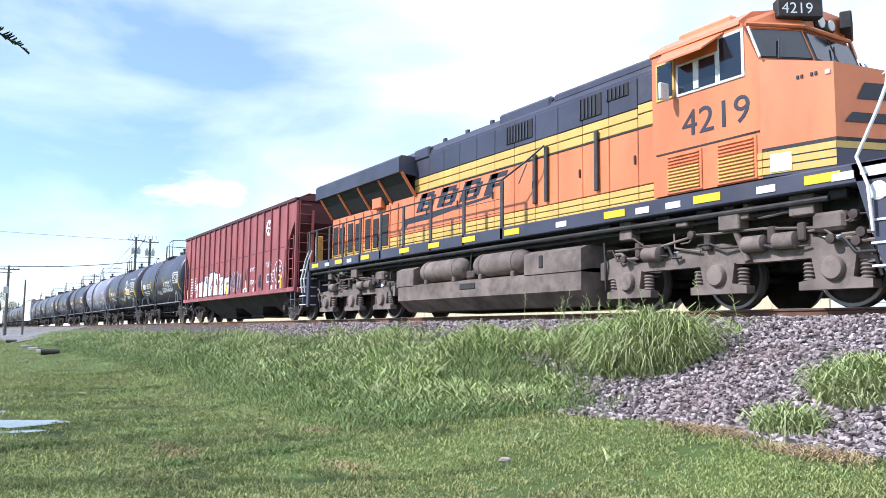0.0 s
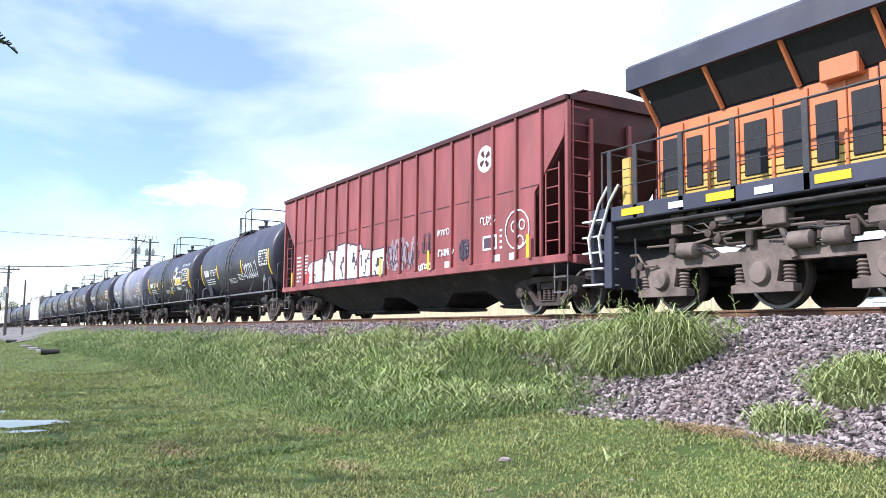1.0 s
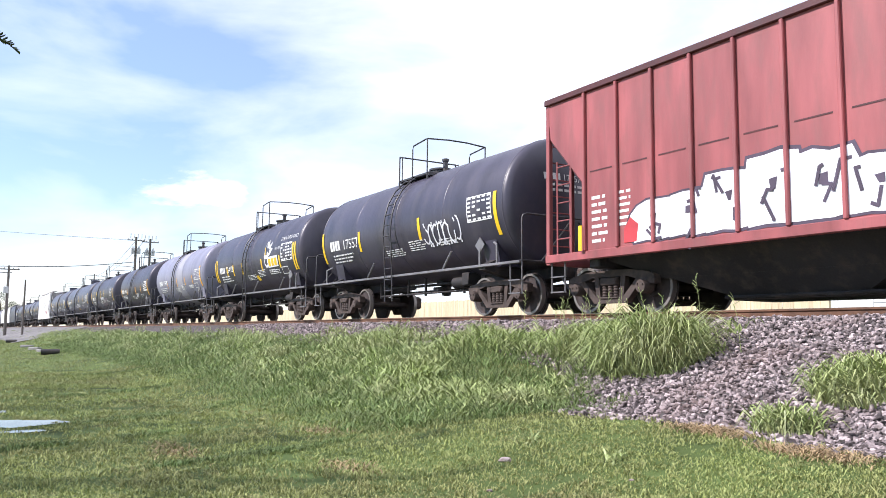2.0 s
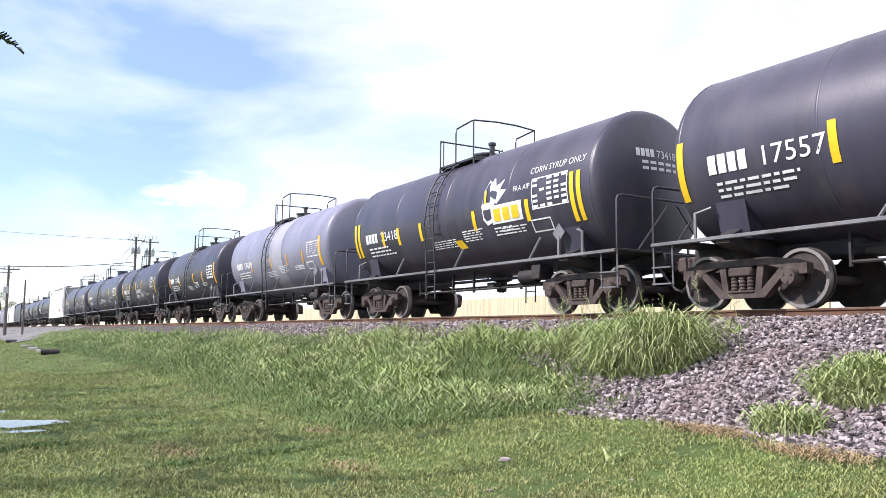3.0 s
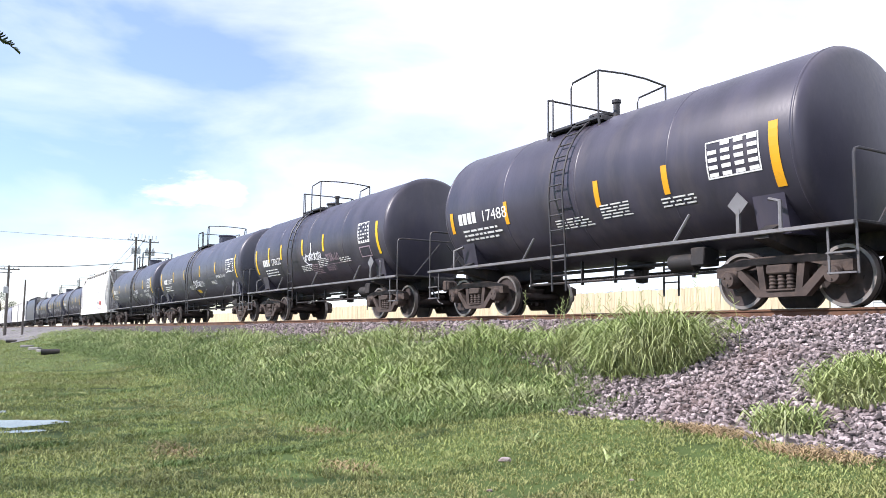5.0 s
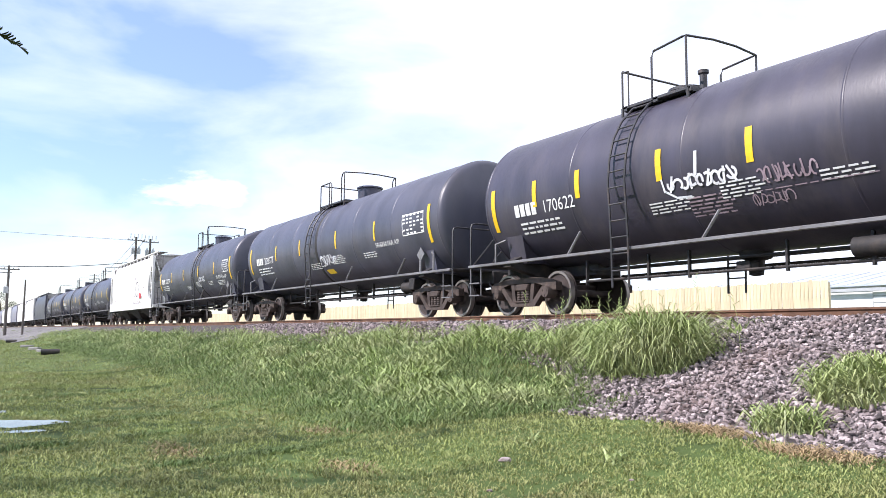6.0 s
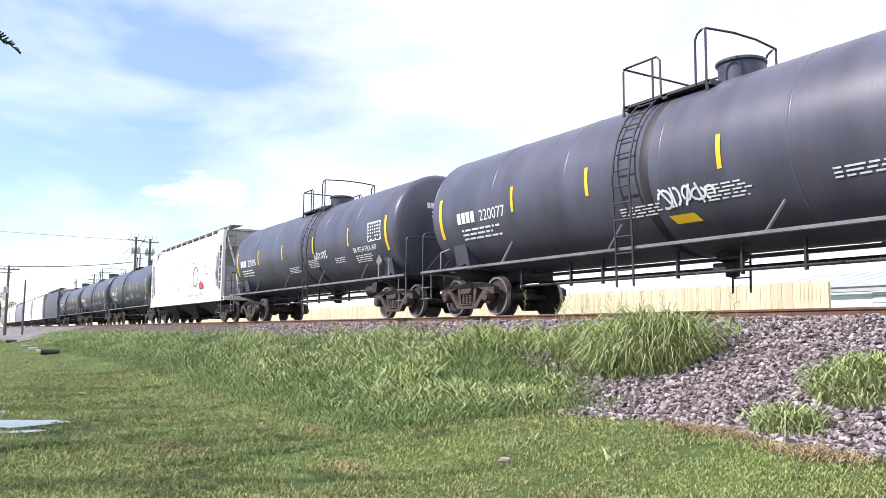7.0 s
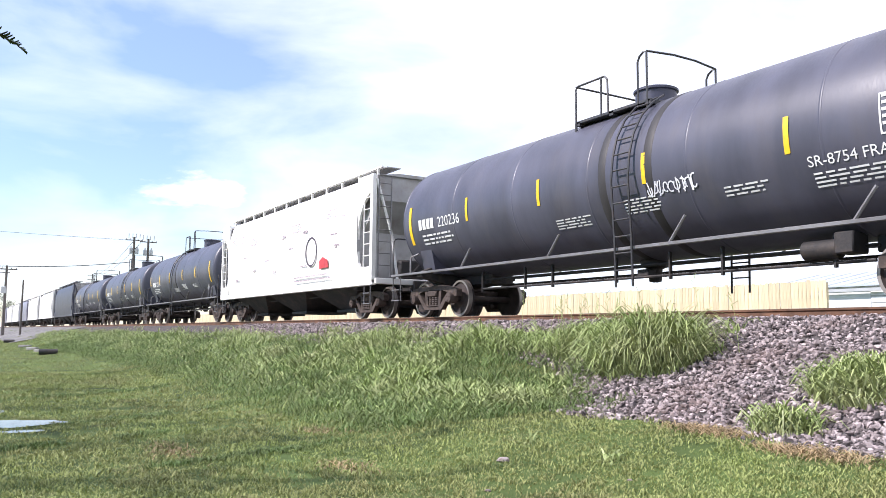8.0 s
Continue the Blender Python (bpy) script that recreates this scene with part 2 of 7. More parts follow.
xs = sorted(set(steps(-3, -2600, 0.20, 1.012) + steps(-2.8, 900, 0.4, 1.09)))
ys = sorted(set(steps(3, -1500, 0.3, 1.07) + [3 + 0.2 * i for i in range(1, 88)] + steps(20.6, 2600, 0.5, 1.09)))
ground = new("ground", grid_mesh("ground", xs, ys, lambda x, y: lawn_height(x, y) if y < 10.5 else far_ground(x, y), M_LAWN))
tagged(ground, "mown green lawn with bare patches rising to a grassy bank", "lawn", kind="structure")
bxs = sorted(set(steps(4, -60, 0.16, 1.006) + steps(-62, -900, 1.5, 1.05) + steps(5, 200, 0.6, 1.1)))
bys = [5.2 + 0.14 * i for i in range(92)]
bed = tagged(new("ballast_bed", grid_mesh("ballast_bed", bxs, bys, ballast_height, M_EARTH)), "grey crushed stone ballast shoulder beneath the rails", "ballast", kind="structure")

RAIL = [(-0.07, -0.175), (0.07, -0.175), (0.07, -0.16), (0.012, -0.14), (0.012, -0.045), (0.036, -0.03), (0.036, -0.004), (0.03, 0.0), (-0.03, 0.0), (-0.036, -0.004), (-0.036, -0.03), (-0.012, -0.045), (-0.012, -0.14), (-0.07, -0.16)]
for side in (-1, 1):
    r = Shape().prism([(YT + side * 0.755 + y, ZR - 0.004 + z) for y, z in RAIL], "x", -900, 120)
    rail = tagged(part("rail", r, M_RAIL), "rusty brown steel rail with a polished top", "rail", "rails of the track", "structure")
    t = Shape().box(-900, 120, YT + side * 0.755 - 0.027, YT + side * 0.755 + 0.027, ZR - 0.004, ZR)
    part("rail_head", t, M_RAILTOP, rail, "polished running surface")
tie_mesh = Shape().box(-0.115, 0.115, -1.30, 1.30, -0.17, 0.0, 0.012).mesh("tie", M_TIE)
for i in range(110):
    t = new("tie", tie_mesh)
    t.matrix_basis = pose(4.0 - i * 0.53, YT + 0.02 * noise.noise(Vector((i * 0.7, 0, 0))), ZR - 0.178)
    tagged(t, "dark weathered wooden railway tie bedded in ballast", "railway tie", "ties of the track", "structure")


# ---- the train: shared parts ----
M_INK = material("white_lettering", (0.78, 0.78, 0.77), 0.6, var=0.08, dirt=(0.4, 0.38, 0.36), damt=0.5, dscale=7, dlow=0.52, bump=0.0)
M_INKDARK = material("black_lettering", (0.03, 0.03, 0.045), 0.5, var=0.15, bump=0.0)
M_REFLECT = material("yellow_reflector", (0.85, 0.53, 0.02), 0.4, var=0.06, dirt=(0.5, 0.3, 0.05), damt=0.5, dscale=8, dlow=0.55, bump=0.0)
M_AMBER = material("amber_reflector", (0.80, 0.38, 0.02), 0.4, var=0.06, dirt=(0.5, 0.25, 0.05), damt=0.5, dscale=8, dlow=0.55, bump=0.0)
M_RAILING = material("black_railing", (0.04, 0.04, 0.045), 0.5, var=0.2, dirt=(0.12, 0.08, 0.06), damt=0.5, dscale=6, bump=0.05)
M_GALV = material("grey_railing", (0.20, 0.195, 0.20), 0.5, 0.2, var=0.2, dirt=(0.12, 0.09, 0.07), damt=0.5, dscale=6, bump=0.05)
M_SPRAYWHITE = material("white_spray_paint", (0.76, 0.77, 0.80), 0.7, var=0.1, vscale=3, dirt=(0.5, 0.45, 0.47), damt=0.4, dscale=3, bump=0.0)
M_SPRAYGREY = material("grey_spray_paint", (0.36, 0.27, 0.31), 0.7, var=0.2, vscale=3, bump=0.0)
M_SPRAYDARK = material("dark_spray_paint", (0.075, 0.055, 0.085), 0.7, var=0.2, vscale=3, bump=0.0)
M_REDINK = material("red_paint", (0.55, 0.05, 0.06), 0.6, var=0.15, vscale=3, bump=0.0)
M_PINK = material("pink_spray_paint", (0.66, 0.50, 0.58), 0.7, var=0.12, vscale=3, bump=0.0)
M_DARKBAND = material("tank_dark_band", (0.030, 0.027, 0.028), 0.6, var=0.2, vscale=2, stretch=(2, 1, 0.4), bump=0.05)

TRAIN = []       # (car, distance of its centre behind the eye at the start)
TURNING = []     # (wheelset, place on its truck, radius)
rng = random.Random(7)


def wheelset_mesh(name, r):
    s = Shape()
    for side in (-1, 1):
        y = side * 0.755
        o = side * 0.065
        prof = [(y - o, 0.07), (y - o, r - 0.13), (y - o * 0.8, r - 0.06), (y - o * 1.05, r + 0.026), (y - o * 0.75, r + 0.026), (y - o * 0.6, r)]
        s.lathe(prof[:-1], "y", (0, 0, 0), 36, True, False)
        s.slot = 1
        s.lathe([(y - o * 0.6, r - 0.01), (y - o * 0.6, r + 0.003), (y + o, r - 0.004), (y + o, r - 0.055)], "y", (0, 0, 0), 36, True, False)
        s.slot = 0
        s.lathe([(y + o * 0.98, r - 0.055), (y + o * 0.45, r - 0.085), (y + o * 0.35, r * 0.55), (y + o * 0.7, 0.19), (y + o * 1.3, 0.17), (y + o * 1.3, 0.09)], "y", (0, 0, 0), 36, True, False)
    s.lathe([(-0.95, 0.075), (0.95, 0.075)], "y", (0, 0, 0), 12)
    # a paint daub and a plug hole that show the wheel turning
    for side in (-1, 1):
        s.box(0.2, 0.25, side * 0.79 - 0.01, side * 0.79 + 0.01, -0.03, 0.03)
    return s.mesh(name, M_WHEEL, M_TREAD)


WHEELSET = wheelset_mesh("wheelset", 0.457)
WHEELSET_BIG = wheelset_mesh("wheelset_large", 0.533)


def side_frame_mesh():
    """A cast truck side frame with its springs and bearing ends, on the -y side at y = 0."""
    s = Shape()
    s.prism([(-1.16, 0.50), (-1.16, 0.66), (-1.02, 0.72), (-0.50, 0.79), (0.50, 0.79), (1.02, 0.72), (1.16, 0.66), (1.16, 0.50), (1.04, 0.50), (0.98, 0.60), (0.74, 0.60),
             (0.46, 0.67), (-0.46, 0.67), (-0.74, 0.60), (-0.98, 0.60), (-1.04, 0.50)], "y", -0.08, 0.08)
    s.prism([(-0.86, 0.61), (-0.42, 0.17), (0.42, 0.17), (0.86, 0.61), (0.70, 0.61), (0.36, 0.29), (-0.36, 0.29), (-0.70, 0.61)], "y", -0.07, 0.07)
    for k in (-1, 1):
        s.prism([(k * 0.42, 0.68), (k * 0.30, 0.68), (k * 0.25, 0.27), (k * 0.36, 0.27)], "y", -0.065, 0.065)
        s.box(k * 0.889 - 0.13, k * 0.889 + 0.13, -0.09, 0.06, 0.50, 0.62, 0.02)
        s.lathe([(-0.17, 0.05), (-0.165, 0.115), (-0.12, 0.13), (0.07, 0.13)], "y", (k * 0.889, 0, 0.457), 18)
        for a in range(3):
            t = a * 2.09 + 0.5
            s.lathe([(-0.185, 0.018), (-0.165, 0.018)], "y", (k * 0.889 + 0.07 * math.cos(t), 0, 0.457 + 0.07 * math.sin(t)), 6)
    s.box(-0.22, 0.22, -0.12, 0.1, 0.51, 0.655, 0.025)
    for x in (-0.15, 0.0, 0.15):
        prof = []
        for i in range(9):
            prof.append((0.285 + i * 0.0275, 0.062 if i % 2 else 0.048))
        s.lathe(prof, "z", (x, -0.03, 0), 10)
    s.box(-0.24, 0.24, -0.10, 0.08, 0.255, 0.285, 0.01)
    return s.mesh("side_frame", M_TRUCK)


SIDE_FRAME = side_frame_mesh()
BOLSTER = Shape().box(-0.19, 0.19, -0.95, 0.95, 0.48, 0.70, 0.03).box(-0.35, 0.35, -0.3, 0.3, 0.68, 0.78, 0.02).box(-0.75, 0.75, -0.55, -0.49, 0.5, 0.56).mesh("truck", M_TRUCK)
BRAKE_BEAM = Shape().prism([(-0.05, 0.34), (0.05, 0.34), (0.05, 0.42), (-0.05, 0.42)], "y", -0.85, 0.85).mesh("brake_beam", M_UNDER)


def freight_truck(car, x):
    tr = part("truck", BOLSTER, None, car, "rusty cast steel two-axle truck", pose(x, 0, 0))
    for side in (-1, 1):
        part("side_frame", SIDE_FRAME, None, tr, "", pose(0, side * 1.0, 0, 0, 0, 0 if side < 0 else 180))
    for k in (-1, 1):
        ws = part("wheelset", WHEELSET, None, tr, "steel wheels with a polished rim", pose(k * 0.889, 0, 0.457))
        TURNING.append((ws, k * 0.889, 0.457))
        part("brake_beam", BRAKE_BEAM, None, tr, "", pose(k * 0.36, 0, 0))
    return tr


COUPLER = Shape().box(-0.9, -0.12, -0.09, 0.09, 0.78, 0.96, 0.02).box(-0.15, 0.10, -0.17, 0.12, 0.72, 1.02, 0.04).box(0.02, 0.16, -0.16, -0.02, 0.74, 1.0, 0.03).box(0.0, 0.13, 0.05, 0.15, 0.76, 0.98, 0.03).mesh("coupler", M_TRUCK)


def couplers(car, half):
    for k in (-1, 1):
        part("coupler", COUPLER, None, car, "rusty knuckle coupler", pose(k * (half - 0.06), 0, 0, 0, 0, 0 if k > 0 else 180))
        hose = Shape().tube([(k * (half - 0.5), -0.35, 0.85), (k * (half - 0.3), -0.36, 0.62), (k * (half - 0.12), -0.33, 0.42), (k * (half + 0.02), -0.28, 0.36)], 0.025, 6)
        part("air_hose", hose, M_RAILING, car, "black rubber brake hose")


# ---- lettering and paint on the cars ----
def text_points(body, size):
    cu = bpy.data.curves.new("text", "FONT")
    cu.body, cu.size, cu.resolution_u = body, size, 3
    ob = bpy.data.objects.new("text", cu)
    scene.collection.objects.link(ob)
    me = bpy.data.meshes.new_from_object(ob.evaluated_get(bpy.context.evaluated_depsgraph_get()))
    v = [(p.co.x, p.co.y) for p in me.vertices]
    f = [list(p.vertices) for p in me.polygons]
    bpy.data.objects.remove(ob)
    bpy.data.curves.remove(cu)
    bpy.data.meshes.remove(me)
    return v, f


class Skin:
    """A surface on which paint lies: a tank's round side, or a flat side."""

    def __init__(self, side_y=None, radius=0.0, zc=0.0, off=0.010):
        self.y, self.r, self.zc, self.off, self.coat = side_y, radius, zc, off, 0

    def at(self, x, z):
        if self.y is not None:
            return (x, self.y - self.off, z)
        a = max(-1.3, min(1.3, (z - self.zc) / self.r))
        r = self.r + self.off
        return (x, -r * math.cos(a), self.zc + r * math.sin(a))

    def poly(self, s, pts):
        o = len(s.v)
        s.v += [self.at(x, z) for x, z in pts]
        s.face(list(range(o, o + len(pts))))

    def rect(self, s, x0, x1, z0, z1, lean=0.0, n=None):
        n = n or max(1, int(abs(z1 - z0) / 0.12))
        for i in range(n):
            a, b = i / n, (i + 1) / n
            self.poly(s, [(x0 + lean * a, z0 + (z1 - z0) * a), (x1 + lean * a, z0 + (z1 - z0) * a), (x1 + lean * b, z0 + (z1 - z0) * b), (x0 + lean * b, z0 + (z1 - z0) * b)])

    def text(self, s, body, x, z, size, stretch=1.0, width=None):
        v, f = text_points(body, size)
        if width:
            stretch = width / max(p[0] for p in v)
        o = len(s.v)
        s.v += [self.at(x + p * stretch, z + q) for p, q in v]
        for q in f:
            s.face([o + i for i in q])

    def bars(self, s, x0, x1, z0, z1, rows, fill=0.8):
        """Rows of small bars for writing too small to read."""
        h = (z1 - z0) / rows
        for r in range(rows):
            x, z = x0, z1 - (r + 1) * h
            end = x1 - rng.random() * 0.25 * (x1 - x0)
            while x < end - 0.04:
                w = min(end - x, 0.08 + rng.random() * 0.22)
                self.rect(s, x, x + w, z + 0.18 * h, z + (0.18 + 0.55 * fill) * h, n=1)
                x += w + 0.05

    def outline(self, s, x0, x1, z0, z1, t=0.02):
        for a in ((x0, x1, z0, z0 + t), (x0, x1, z1 - t, z1), (x0, x0 + t, z0 + t, z1 - t), (x1 - t, x1, z0 + t, z1 - t)):
            self.rect(s, *a)

    def stroke(self, s, pts, w):
        """A brush stroke along points."""
        for i in range(len(pts) - 1):
            a, b = Vector(pts[i]), Vector(pts[i + 1])
            d = (b - a)
            if d.length < 1e-4:
                continue
            d.normalize()
            nrm = Vector((-d.y, d.x)) * w / 2
            a2, b2 = a - d * w * 0.3, b + d * w * 0.3
            # each dab lies a hair over the one before
            self.coat = (self.coat + 1) % 14
            over = Skin(self.y, self.r, self.zc, self.off + 0.0007 * self.coat)
            over.poly(s, [tuple(a2 - nrm), tuple(b2 - nrm), tuple(b2 + nrm), tuple(a2 + nrm)])


def scrawl(skin, s, x0, x1, z0, z1, n, w, seed):
    """A sprayed tag: looping strokes that cannot be read."""
    g = random.Random(seed)
    step = (x1 - x0) / n
    for i in range(n):
        cx, cz = x0 + (i + 0.5) * step, (z0 + z1) / 2 + g.uniform(-0.1, 0.1) * (z1 - z0)
        a0, a1 = g.uniform(0, 6.28), g.uniform(3.0, 6.0) * g.choice((-1, 1))
        rx, rz = step * g.uniform(0.35, 0.65), (z1 - z0) * g.uniform(0.3, 0.5)
        pts = [(cx + rx * math.cos(a0 + a1 * k / 10), cz + rz * math.sin(a0 + a1 * k / 10)) for k in range(11)]
        skin.stroke(s, pts, w)
        if g.random() < 0.6:
            skin.stroke(s, [(cx + g.uniform(-1, 1) * rx, z0), (cx + g.uniform(-1, 1) * rx, z1)], w)


def block_letters(skin, x0, x1, z0, z1, n, seed, rise):
    """Fat bubble shapes with dark outlines and inner strokes: outline, fill, strokes."""
    g = random.Random(seed)
    out, fill, ink = Shape(), Shape(), Shape()
    hi = Skin(skin.y, skin.r, skin.zc, skin.off + 0.012)
    step = (x1 - x0) / n
    for i in range(n):
        a, b = x0 + i * step - 0.24 * step, x0 + (i + 1) * step + 0.24 * step
        top = z1 - (z1 - z0) * (0.35 * abs((i + 0.5) / n - 0.5) * 2 * rise + g.uniform(0, 0.12))
        cx, cz = (a + b) / 2, (z0 + top) / 2
        pts = []
        for k in range(14):
            t = 2 * math.pi * k / 14
            c, q = math.cos(t), math.sin(t)
            m = 1 / max(abs(c), abs(q)) ** 0.75
            j = g.uniform(0.88, 1.08)
            pts.append((cx + (b - a) / 2 * c * m * j, cz + (top - z0) / 2 * q * m * j))
        pts = [(x, max(z, z0 + 0.01)) for x, z in pts]
        lift = 0.0015 * (i % 3)
        under, lo = Skin(skin.y, skin.r, skin.zc, skin.off + lift), Skin(skin.y, skin.r, skin.zc, skin.off + 0.005 + lift)
        under.poly(out, [(cx + (x - cx) * 1.04, cz + (z - cz) * 1.05) for x, z in pts])
        lo.poly(fill, [(cx + (x - cx) * 0.96, cz + (z - cz) * 0.95) for x, z in pts])
        for q in range(3):
            p0 = (cx + g.uniform(-0.3, 0.3) * step, cz + g.uniform(-0.35, 0.35) * (top - z0))
            p1 = (p0[0] + g.uniform(-0.22, 0.22) * step, p0[1] + g.choice((-1, 1)) * g.uniform(0.15, 0.4) * (top - z0))
            hi.stroke(ink, [p0, p1, (p1[0] + g.uniform(-0.2, 0.2) * step, p1[1] + g.uniform(-0.05, 0.05))], 0.05)
        hi.poly(ink, [(cx + g.uniform(-0.12, 0.0) * step, cz), (cx + g.uniform(0.05, 0.14) * step, cz), (cx + 0.1 * step, cz + 0.16 * (top - z0)), (cx - 0.08 * step, cz + 0.14 * (top - z0))])
    return out, fill, ink


# ---- tank cars ----
def railing(car, name, paths, r, mat, label=""):
    s = Shape()
    for p in paths:
        s.tube(p, r, 6)
    return part(name, s, mat, car, label)


def ladder_shape(x, w, path, rung=0.3, r=0.016):
    """Two stiles along a path of (y, z), with rungs between."""
    s = Shape()
    for k in (-1, 1):
        s.tube([(x + k * w / 2, y, z) for y, z in path], r * 1.4, 6)
    run = 0.0
    for (y0, z0), (y1, z1) in zip(path, path[1:]):
        ln = math.hypot(y1 - y0, z1 - z0)
        n = int((run + ln) / rung)
        for i in range(int(run / rung) + 1, n + 1):
            t = (i * rung - run) / ln
            if 0 <= t <= 1:
                y, z = y0 + (y1 - y0) * t, z0 + (z1 - z0) * t
                s.tube([(x - w / 2, y, z), (x + w / 2, y, z)], r, 6)
        run += ln
    return s


def bulge(r, R=1.53):
    """How far the dished head stands beyond its seam at a radius: a shallow dome with a tight knuckle round its rim."""
    k = R - 0.15
    if r <= k:
        return 0.175 + 0.25 * (1 - (r / k) ** 2)
    for (r0, a0), (r1, a1) in zip(((k, 0.175), (R - 0.085, 0.145), (R - 0.035, 0.10), (R - 0.008, 0.05)), ((R - 0.085, 0.145), (R - 0.035, 0.10), (R - 0.008, 0.05), (R, 0.0))):
        if r <= r1 + 1e-6:
            return a0 + (a1 - a0) * (r - r0) / (r1 - r0)
    return 0.0


def tank_car(c, half_truck, half_tank, mat, label, ladder_x, plat, marks, R=1.53, zc=2.53, dome=None, bands=(), detail=True, mark_mat=None, group="tank cars of the train"):
    """A tank car; c: its centre behind the eye at the start; plat: the ends of the top platform; marks: reflector places."""
    car = thing("tank_car", label, "tank car", None, group)
    TRAIN.append((car, c))
    hc = half_truck + 1.92
    e = half_tank
    xc = e - 0.08
    prof = [(-xc - bulge(r, R), r) for r in [0.02] + [(R - 0.15) * i / 7 for i in range(1, 8)] + [R - 0.085, R - 0.035, R - 0.008, R]]
    n_ring = max(4, int(e * 2 / 2.4))
    body = prof + [(-xc + 2 * xc * i / n_ring, R) for i in range(1, n_ring)] + [(-a, r) for a, r in prof[::-1]]
    tank = part("tank", Shape().lathe(body, "x", (0, 0, zc), 56), mat, car)
    # weld seams and the head rings
    for x in [-xc, xc] + [-xc + 2 * xc * i / n_ring for i in range(1, n_ring)]:
        part("weld_seam", Shape().lathe([(x - 0.025, R), (x - 0.012, R + 0.007), (x + 0.012, R + 0.007), (x + 0.025, R)], "x", (0, 0, zc), 56, True, False), mat, tank)
    for x in bands:
        part("dark_band", Shape().lathe([(x - 0.10, R), (x - 0.08, R + 0.009), (x + 0.08, R + 0.009), (x + 0.10, R)], "x", (0, 0, zc), 56, True, False), M_DARKBAND, tank, "dark band around the tank")
    # underframe: stub sills, saddles, draft ends, bolsters
    for k in (-1, 1):
        part("stub_sill", Shape().box(k * (hc - 0.35), k * (half_truck - 1.6), -0.33, 0.33, 0.80, 1.12, 0.02), M_UNDER, car)
        part("body_bolster", Shape().prism([(-1.48, 1.02), (-1.48, 1.12), (-0.95, 1.36), (0.95, 1.36), (1.48, 1.12), (1.48, 1.02), (0.5, 0.79), (-0.5, 0.79)], "x", k * half_truck - 0.13, k * half_truck + 0.13), M_UNDER, car)
        part("saddle", Shape().prism([(-1.15, 1.10), (-1.32, 1.85), (-1.18, 1.85), (-0.6, 1.30), (0.6, 1.30), (1.18, 1.85), (1.32, 1.85), (1.15, 1.10)], "x", k * half_truck - 0.28, k * half_truck + 0.28), mat, car)
        part("end_platform", Shape().box(k * (hc - 0.42), k * (e + 0.02), -1.46, 1.46, 1.10, 1.15, 0.01), M_UNDER, car)
        freight_truck(car, k * half_truck)
        # upright hoops and hanging steps at the ends
        xe, xi = k * (hc - 0.45), k * (e - 0.35)
        part("end_handrail", Shape().tube([(xe, -1.46, 1.12), (xe, -1.46, 2.04), (xe, -1.43, 2.11), (xe, -1.34, 2.14), (xe, 1.34, 2.14), (xe, 1.43, 2.11), (xe, 1.46, 2.04), (xe, 1.46, 1.12)], 0.022, 6), M_RAILING, car)
        for side in (-1, 1):
            y = side * 1.46
            st = Shape()
            for dx in (0.0, -0.42 * k):
                st.tube([(xe + dx, y, 1.12), (xe + dx, y - side * 0.01, 0.42)], 0.018, 6)
            for z in (0.44, 0.72):
                st.box(xe, xe - 0.42 * k, y - 0.05, y + 0.05, z - 0.012, z + 0.012)
            part("sill_step", st, M_GALV, car)
            part("rail_brace", Shape().tube([(xe, side * 0.95, 1.12), (xe, side * 0.12, 2.06)], 0.018, 6), M_RAILING, car)
            part("corner_post", Shape().tube([(xi, y, 1.12), (xi, y, 1.55), (xi - 0.25 * k, y * 0.93, 1.62)], 0.03, 6), M_GALV, car)
    couplers(car, hc)
    # side running rails with struts to the tank
    for side in (-1, 1):
        y = side * 1.50
        part("side_rail", Shape().box(-hc + 0.45, hc - 0.45, y - 0.035, y + 0.035, 1.075, 1.135, 0.008), M_GALV, car, "thin grey steel side rail")
        nst = max(2, int(2 * half_truck / 2.9))
        for i in range(nst):
            x = -half_truck + 2 * half_truck * (i + 0.5) / nst + 0.4
            part("strut", Shape().tube([(x, y, 1.12), (x + 0.28, side * (R * 0.93), zc - R * 0.74 + 0.16)], 0.028, 6), M_GALV, car)
    # ladder, platform and top railing
    skin_r = R + 0.09
    for side in (-1, 1):
        path = [(side * 1.56, 0.42), (side * 1.58, 1.3), (side * (skin_r + 0.03), zc - 0.2)]
        path += [(side * skin_r * math.cos(a), zc + skin_r * math.sin(a)) for a in (0.15, 0.4, 0.65, 0.9, 1.12)]
        part("ladder", ladder_shape(ladder_x, 0.42, path), M_RAILING, car, "black steel rung ladder")
    p0 = plat[0] + 0.25
    hw = 0.95
    zt = zc + R
    zt -= 0.14
    first, h0, h1, p1 = (0.95, 1.75, 1.98, p0 + 2.05) if dome else (0.0, 0.76, 1.58, p0 + 1.66)
    h0, h1 = p0 + h0, p0 + h1
    pl = Shape()
    for y0, y1 in ((-hw, -0.42), (0.42, hw)):
        pl.box(p0 - 0.03, p1, y0, y1, zt - 0.05, zt + 0.01, 0.008)
    for x in (p0 + 0.05, (p0 + p1) / 2, p1 - 0.05):
        pl.box(x - 0.06, x + 0.06, -hw, hw, zt - 0.09, zt - 0.01)
    part("top_platform", pl, M_RAILING, car, "black grating platform over the hatch")
    zr, zh = (zt + 0.74, zt + 0.92) if dome else (zt + 0.70, zt + 0.93)
    mid = (p0 + p1) / 2
    bar = 0.021
